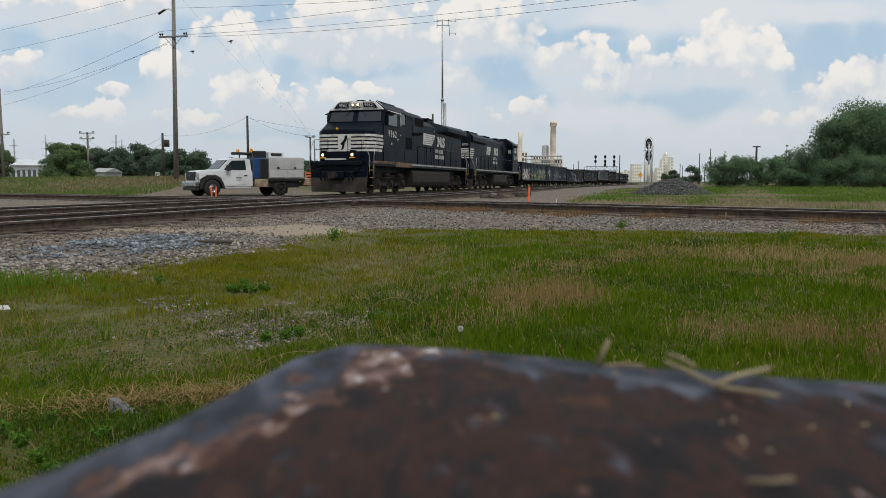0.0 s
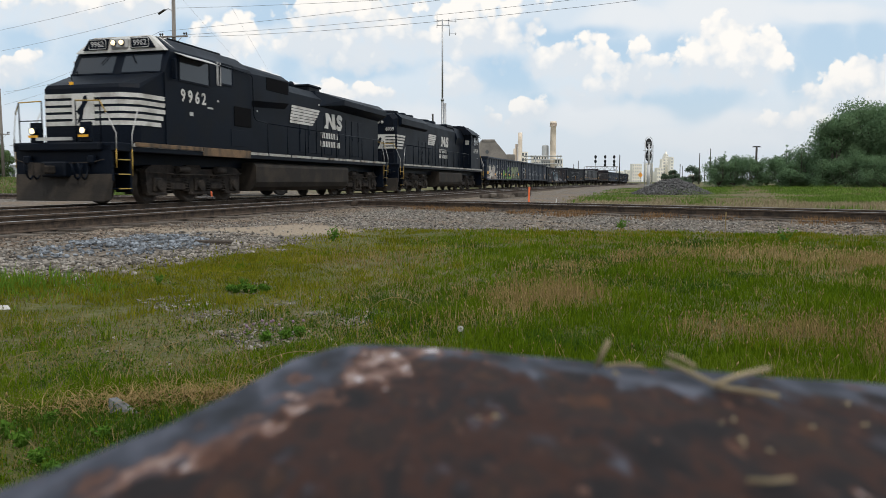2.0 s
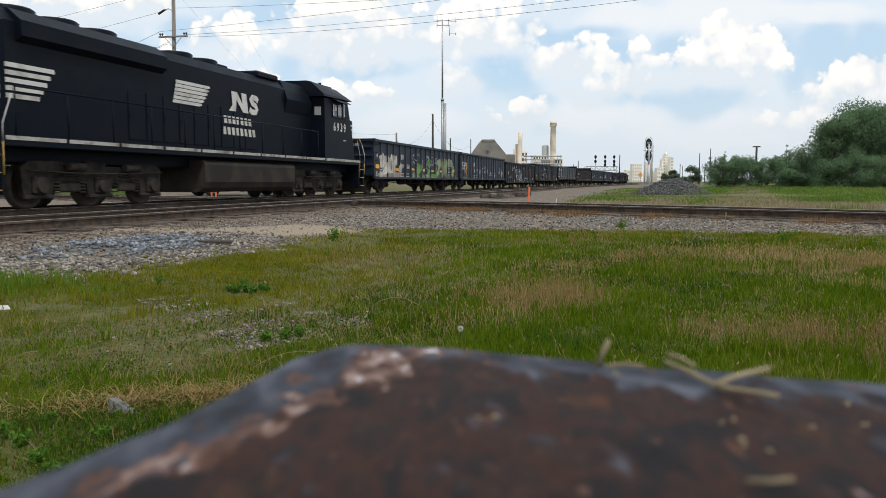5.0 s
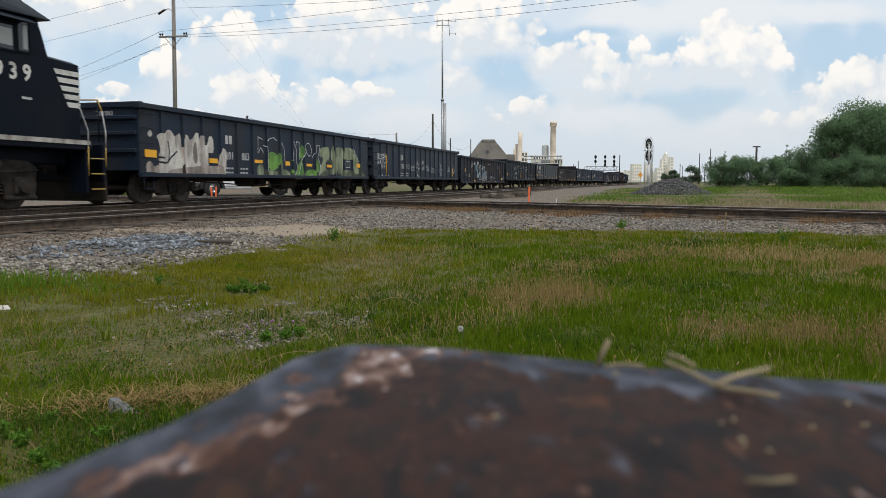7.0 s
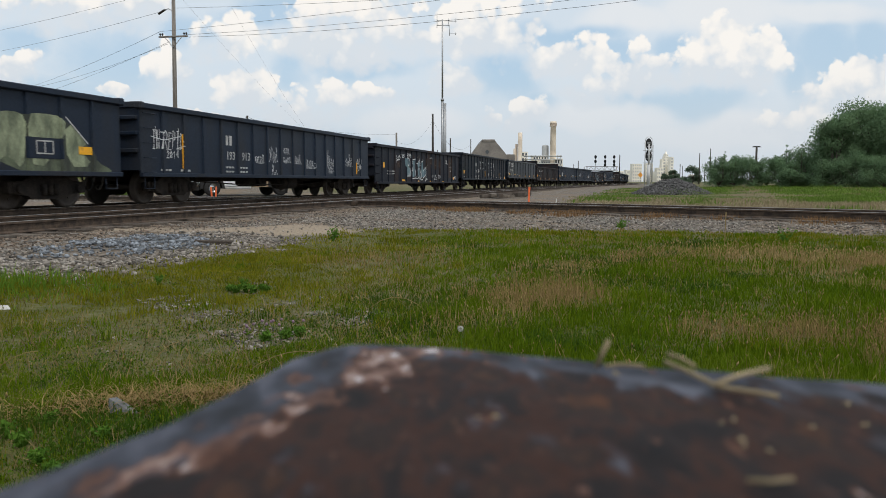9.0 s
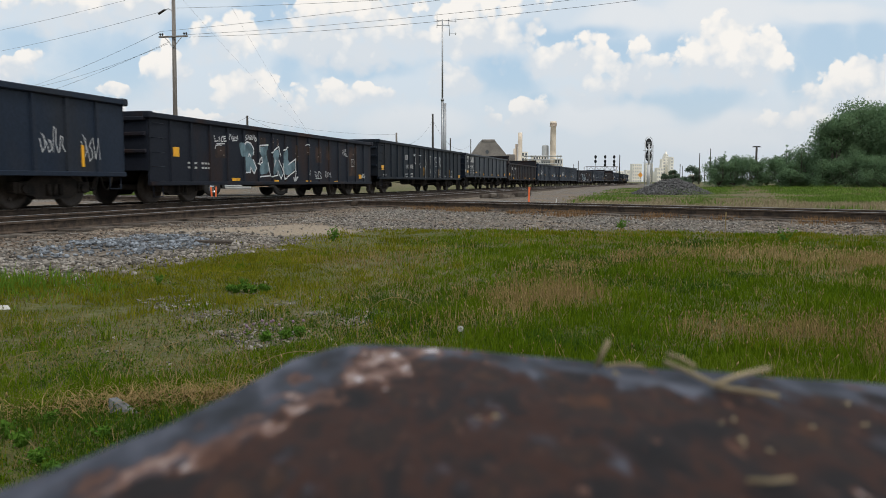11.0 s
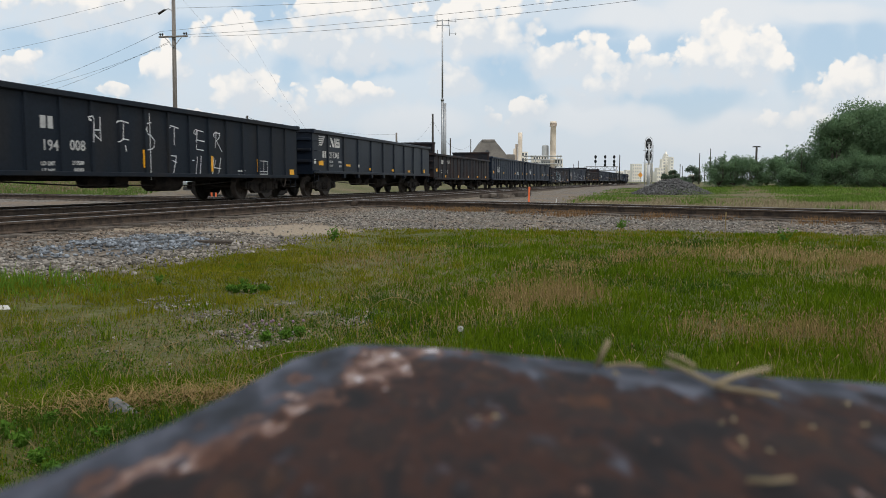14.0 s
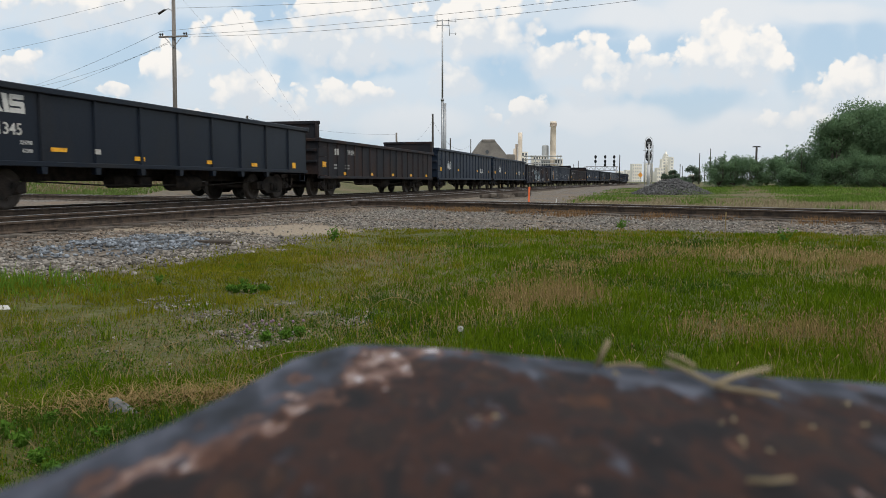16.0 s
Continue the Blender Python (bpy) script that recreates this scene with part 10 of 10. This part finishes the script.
# ---------------------------------------------------------------- the rusty block at the viewer's feet
def rust_material():
    m = bpy.data.materials.new("rusted_painted_steel")
    m.use_nodes = True
    nt = m.node_tree
    N, L = nt.nodes.new, nt.links.new
    b = nt.nodes["Principled BSDF"]
    tc = N("ShaderNodeTexCoord")

    def noise_of(scale, detail=3, loc=(0, 0, 0)):
        mp = N("ShaderNodeMapping"); mp.inputs["Location"].default_value = loc
        mp.inputs["Scale"].default_value = (1.0, 0.42, 1.0)
        L(tc.outputs["Object"], mp.inputs[0])
        n = N("ShaderNodeTexNoise"); n.inputs["Scale"].default_value = scale; n.inputs["Detail"].default_value = detail
        L(mp.outputs[0], n.inputs["Vector"])
        return n

    def ramp_of(src, stops):
        r = N("ShaderNodeValToRGB")
        while len(r.color_ramp.elements) < len(stops):
            r.color_ramp.elements.new(0.5)
        for e, (p, c) in zip(r.color_ramp.elements, stops):
            e.position, e.color = p, (*c, 1)
        L(src, r.inputs[0])
        return r

    # blotches of dark scale, red rust and slate-blue mill skin
    rust = ramp_of(noise_of(75, 10).outputs["Fac"], [(0.30, (0.008, 0.007, 0.008)), (0.42, (0.014, 0.010, 0.010)), (0.51, (0.036, 0.0150, 0.0100)), (0.58, (0.016, 0.011, 0.010)), (0.70, (0.062, 0.026, 0.013))])
    steel = ramp_of(noise_of(80, 8, (3, 1, 2)).outputs["Fac"], [(0.32, (0.016, 0.018, 0.022)), (0.50, (0.040, 0.044, 0.058)), (0.66, (0.092, 0.098, 0.125))])
    at = N("ShaderNodeAttribute"); at.attribute_name = "worn"
    ad = N("ShaderNodeMath"); ad.operation = "MULTIPLY_ADD"; ad.inputs[1].default_value = 2.2; ad.inputs[2].default_value = -1.02
    L(noise_of(85, 8, (7, 2, 1)).outputs["Fac"], ad.inputs[0])
    sm = N("ShaderNodeMath"); sm.operation = "ADD"
    L(at.outputs["Fac"], sm.inputs[0]); L(ad.outputs[0], sm.inputs[1])
    fac = ramp_of(sm.outputs[0], [(0.36, (0, 0, 0)), (0.62, (1, 1, 1))])
    m1 = N("ShaderNodeMix"); m1.data_type = "RGBA"
    L(fac.outputs[0], m1.inputs["Factor"]); L(rust.outputs[0], m1.inputs["A"]); L(steel.outputs[0], m1.inputs["B"])
    # flakes of pale pinkish old paint with rust-red rims
    fl = N("ShaderNodeAttribute"); fl.attribute_name = "flake"
    fa = N("ShaderNodeMath"); fa.operation = "MULTIPLY_ADD"; fa.inputs[1].default_value = 2.4; fa.inputs[2].default_value = -1.26
    L(noise_of(190, 8, (1, 5, 3)).outputs["Fac"], fa.inputs[0])
    fs = N("ShaderNodeMath"); fs.operation = "ADD"
    L(fl.outputs["Fac"], fs.inputs[0]); L(fa.outputs[0], fs.inputs[1])
    rim = ramp_of(fs.outputs[0], [(0.22, (0, 0, 0)), (0.48, (0.8, 0.8, 0.8))])
    core = ramp_of(fs.outputs[0], [(0.44, (0, 0, 0)), (0.66, (1, 1, 1))])
    pale = ramp_of(noise_of(150, 6, (2, 2, 9)).outputs["Fac"], [(0.38, (0.055, 0.030, 0.024)), (0.47, (0.15, 0.088, 0.070)), (0.56, (0.25, 0.185, 0.165)), (0.68, (0.50, 0.49, 0.52))])
    m2 = N("ShaderNodeMix"); m2.data_type = "RGBA"; m2.inputs["B"].default_value = (0.105, 0.050, 0.033, 1)
    L(rim.outputs[0], m2.inputs["Factor"]); L(m1.outputs["Result"], m2.inputs["A"])
    m3 = N("ShaderNodeMix"); m3.data_type = "RGBA"
    L(core.outputs[0], m3.inputs["Factor"]); L(m2.outputs["Result"], m3.inputs["A"]); L(pale.outputs[0], m3.inputs["B"])
    L(m3.outputs["Result"], b.inputs["Base Color"])
    b.inputs["Roughness"].default_value = 0.7
    b.inputs["Specular IOR Level"].default_value = 0.12
    bp = N("ShaderNodeBump"); bp.inputs["Strength"].default_value = 0.5; bp.inputs["Distance"].default_value = 0.002
    L(noise_of(90, 3).outputs["Fac"], bp.inputs["Height"]); L(bp.outputs[0], b.inputs["Normal"])
    return m


TOP_Z = 0.548


def build_block():
    """A heavy steel buffer plate on a post: a flat top with a rounded far corner and worn, turned-down edges."""
    corner = [(-0.130, 0.060), (-0.089, 0.150), (-0.0705, 0.1934), (-0.0604, 0.2411 - 0.010), (-0.053, 0.262), (-0.044, 0.2775), (-0.036, 0.2845), (-0.026, 0.2870), (-0.012, 0.2850), (0.0033, 0.2800), (0.0532, 0.2576), (0.0932, 0.2411), (0.1348, 0.2291), (0.200, 0.205)]
    line = []
    for (ax, ay), (bx, by) in zip(corner, corner[1:]):
        for k in range(12):
            line.append((ax + (bx - ax) * k / 12, ay + (by - ay) * k / 12))
    line += [corner[-1], (0.26, 0.02), (0.24, -0.20), (-0.02, -0.26), (-0.20, -0.10)]
    n = len(line)
    cx, cy = 0.03, 0.03
    rings = []
    for inset, drop in ((1.0, -0.030), (1.0, -0.016), (0.996, -0.006), (0.985, -0.0012), *((0.97 - 0.018 * k, 0.0) for k in range(26)), (0.48, 0.0), (0.4, 0.0), (0.3, 0.0), (0.15, 0.0), (0.02, 0.0)):
        rings.append([(cx + (x - cx) * inset, cy + (y - cy) * inset, TOP_Z + drop) for x, y in line])
    vs = np.array(rings).reshape(-1, 3)
    vs[:, 2] += np.where(vs[:, 2] > TOP_Z - 0.002, 0.0006 * wave(vs[:, 0] * 40, vs[:, 1] * 40, 1.0), 0)
    idx = np.arange(len(rings) * n).reshape(len(rings), n)
    f = np.stack([idx[:-1], np.roll(idx[:-1], -1, 1), np.roll(idx[1:], -1, 1), idx[1:]], -1).reshape(-1, 4)
    blk = thing("steel_post", "rusted steel post with a thick scuffed top plate", "steel post", "", None)
    plate_mesh = fast_mesh("top_plate", vs, [f, idx[-1][None]], rust_material(), True)
    edge = [(x, y) for x, y in corner]
    d = np.abs(side_of(edge, vs[:, 0], vs[:, 1]))
    left = vs[:, 0] < -0.03
    worn = np.where(left, 0.84 * smooth(0.040, 0.016, d), 0.72 * smooth(0.052, 0.004, d)) + 0.06 * smooth(0.0, 0.09, vs[:, 0])
    # scabs of old paint: place, half sizes, weight
    SCABS = [(-0.021, 0.247, 0.012, 0.028, 0.90), (-0.016, 0.266, 0.016, 0.010, 0.72), (-0.0008, 0.268, 0.014, 0.008, 0.66), (0.0163, 0.2527, 0.009, 0.007, 0.42), (-0.0434, 0.2147, 0.0035, 0.005, 0.8), (-0.0501, 0.1579, 0.006, 0.006, 0.5),
             (-0.0604, 0.1569, 0.006, 0.006, 0.46), (0.010, 0.191, 0.004, 0.004, 0.4), (-0.046, 0.235, 0.007, 0.013, 0.36)]
    # the long scuffed streak beside the edge
    STREAK = [(-0.0317, 0.2177), (-0.0374, 0.2035), (-0.0436, 0.1901), (-0.0484, 0.1759), (-0.0559, 0.1664), (-0.0614, 0.1576), (-0.0699, 0.145)]
    flake = np.zeros(len(vs))
    for fx, fy, rx, ry, w in SCABS:
        flake = np.maximum(flake, w * smooth(1.5, 0.2, np.hypot((vs[:, 0] - fx) / rx, (vs[:, 1] - fy) / ry)))
    along = np.abs(side_of(STREAK, vs[:, 0], vs[:, 1])) + 0.0016 * wave(vs[:, 0] * 60, vs[:, 1] * 30, 1.0)
    flake = np.maximum(flake, np.where((vs[:, 0] < -0.025) & (vs[:, 1] < 0.238), 0.50 * smooth(0.0105, 0.002, along), 0.0))
    flake = np.maximum(flake, 0.42 * smooth(0.010, 0.002, d) * smooth(0.07, 0.0, vs[:, 0]) * smooth(-0.04, -0.01, vs[:, 0]))
    for name, vals in (("worn", worn), ("flake", flake)):
        a = plate_mesh.attributes.new(name, "FLOAT", "POINT")
        a.data.foreach_set("value", vals.astype(np.float32))
    part("top_plate", plate_mesh, None, blk, "scuffed rusty plate with flaking pale paint")
    part("stem", M().box(-0.07, 0.16, -0.15, 0.14, FIELD_Z - 0.15, TOP_Z - 0.028, 0.01), RAILSIDE, blk)
    part("foot", M().box(-0.16, 0.25, -0.24, 0.20, FIELD_Z - 0.12, FIELD_Z + 0.04, 0.01), RAILSIDE, blk)
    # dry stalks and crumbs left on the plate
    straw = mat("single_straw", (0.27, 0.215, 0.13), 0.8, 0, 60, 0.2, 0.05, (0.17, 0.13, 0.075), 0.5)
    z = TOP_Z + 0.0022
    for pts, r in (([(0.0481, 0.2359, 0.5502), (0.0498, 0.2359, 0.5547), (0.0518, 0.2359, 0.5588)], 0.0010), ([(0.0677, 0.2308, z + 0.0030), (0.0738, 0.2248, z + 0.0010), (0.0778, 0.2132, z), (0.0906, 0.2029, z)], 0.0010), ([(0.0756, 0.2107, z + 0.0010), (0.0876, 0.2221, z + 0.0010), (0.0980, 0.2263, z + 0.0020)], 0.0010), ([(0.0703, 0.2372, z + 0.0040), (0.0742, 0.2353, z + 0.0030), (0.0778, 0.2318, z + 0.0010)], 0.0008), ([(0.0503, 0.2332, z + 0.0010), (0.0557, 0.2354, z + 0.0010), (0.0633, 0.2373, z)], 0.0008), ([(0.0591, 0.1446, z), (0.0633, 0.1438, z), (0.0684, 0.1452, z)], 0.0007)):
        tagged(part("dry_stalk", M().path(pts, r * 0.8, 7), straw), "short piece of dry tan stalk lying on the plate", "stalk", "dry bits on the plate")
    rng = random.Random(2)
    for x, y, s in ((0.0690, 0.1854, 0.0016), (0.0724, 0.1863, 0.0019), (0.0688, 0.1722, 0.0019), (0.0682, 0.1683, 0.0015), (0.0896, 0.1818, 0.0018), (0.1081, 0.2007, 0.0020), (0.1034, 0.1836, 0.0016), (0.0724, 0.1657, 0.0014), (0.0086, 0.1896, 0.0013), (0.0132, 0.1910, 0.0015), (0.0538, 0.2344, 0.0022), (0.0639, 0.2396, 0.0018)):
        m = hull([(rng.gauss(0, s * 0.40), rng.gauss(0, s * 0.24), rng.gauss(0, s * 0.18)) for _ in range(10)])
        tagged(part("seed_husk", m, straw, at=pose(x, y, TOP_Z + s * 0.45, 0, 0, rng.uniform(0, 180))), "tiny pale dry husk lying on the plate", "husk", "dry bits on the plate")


build_block()

SHARD = mat("grey_concrete_shard", (0.19, 0.20, 0.215), 0.85, 0, 12, 0.15, 0.2, (0.13, 0.13, 0.13), 0.5)
shard = part("broken_slab", hull([(-0.06, -0.02, -0.03), (0.07, -0.03, -0.03), (0.06, 0.03, -0.03), (-0.05, 0.03, -0.03), (-0.055, 0.0, 0.075), (-0.03, 0.02, 0.07), (0.06, -0.02, 0.0), (0.06, 0.02, 0.0)]), SHARD, at=pose(-1.23, 2.90, FIELD_Z + 0.005, 6, 0, 8))
tagged(shard, "small broken piece of grey concrete in the grass", "concrete piece")
chip = part("pale_litter", hull([(-0.05, -0.02, 0), (0.05, -0.02, 0), (0.04, 0.02, 0), (-0.05, 0.02, 0), (-0.03, 0.0, 0.03), (0.03, 0.0, 0.028)]), WHITE, at=pose(-3.07, 5.30, FIELD_Z + 0.02, 0, 0, 20))
tagged(chip, "small white scrap of litter in the grass", "litter")


# ---------------------------------------------------------------- birds
BIRDS = []
FEATHER = mat("dark_feathers", (0.035, 0.032, 0.030), 0.8, 0, 20, 0.2, 0.05)


def bird(start, speed):
    b = thing("bird", "small dark bird in flight", "bird", "birds", None)
    part("body", M().lathe([(0.001, -0.12), (0.035, -0.07), (0.05, 0.0), (0.04, 0.06), (0.025, 0.09), (0.03, 0.11), (0.001, 0.15)], 10, pose(0, 0, 0, 0, 90, 0)), FEATHER, b)
    part("tail", hull([(-0.10, -0.012, 0), (-0.10, 0.012, 0), (-0.21, -0.04, 0.0), (-0.21, 0.04, 0), (-0.1, 0, 0.012), (-0.21, 0, 0.006)]), FEATHER, b)
    wings = []
    for s in (1, -1):
        w = hull([(0.06, 0.0, 0), (-0.05, 0.0, 0), (0.05, 0.12 * s, 0.0), (-0.06, 0.12 * s, 0), (-0.03, 0.27 * s, 0), (0.0, 0.0, 0.012), (0.0, 0.12 * s, 0.008)])
        wings.append((part("wing", w, FEATHER, b, at=pose(0, 0.03 * s, 0.02)), s))
    BIRDS.append((b, Vector(start), Vector(speed), wings))


bird((-14.44, 45.00, 8.08), (13.6, 0.6, 1.95))
bird((-12.22, 45.00, 8.66), (15.8, 0.8, 3.6))


# ---------------------------------------------------------------- what moves
def travelled(t):
    """Metres that the train has moved by t seconds: it loses a little speed."""
    return 8.68 * t - 0.0128 * t * (t - 16)


def car_pose(s, half):
    """A car whose middle is s metres along and whose bogies are half a wheelbase off."""
    ax, ay, _ = on_track(s - half)
    bx, by, _ = on_track(s + half)
    return pose((ax + bx) / 2, (ay + by) / 2, 0, 0, 0, math.degrees(math.atan2(ay - by, ax - bx)))


def motions():
    times = [0.5 * k for k in range(33)]
    for car, s, half in TRAIN:
        walk(car, [(t, car_pose(s - travelled(t), half)) for t in times])
    for b, start, speed, wings in BIRDS:
        yaw, rise = math.degrees(math.atan2(speed.y, speed.x)), math.degrees(math.atan2(speed.z, speed.length))
        walk(b, [(t, pose(*(start + speed * t), 0, -rise, yaw)) for t in (0.0, 8.0, 16.0)])
        for w, s in wings:
            walk(w, [(k / 10, pose(0, 0.03 * s, 0.02, s * (35 if k % 2 else -25), 0, 0)) for k in range(161)])
    spin = [k / 15 for k in range(241)]
    for wheelset, radius, m in WHEELSETS:
        walk(wheelset, [(t, m @ Matrix.Rotation(travelled(t) / radius, 4, "Y")) for t in spin])


motions()
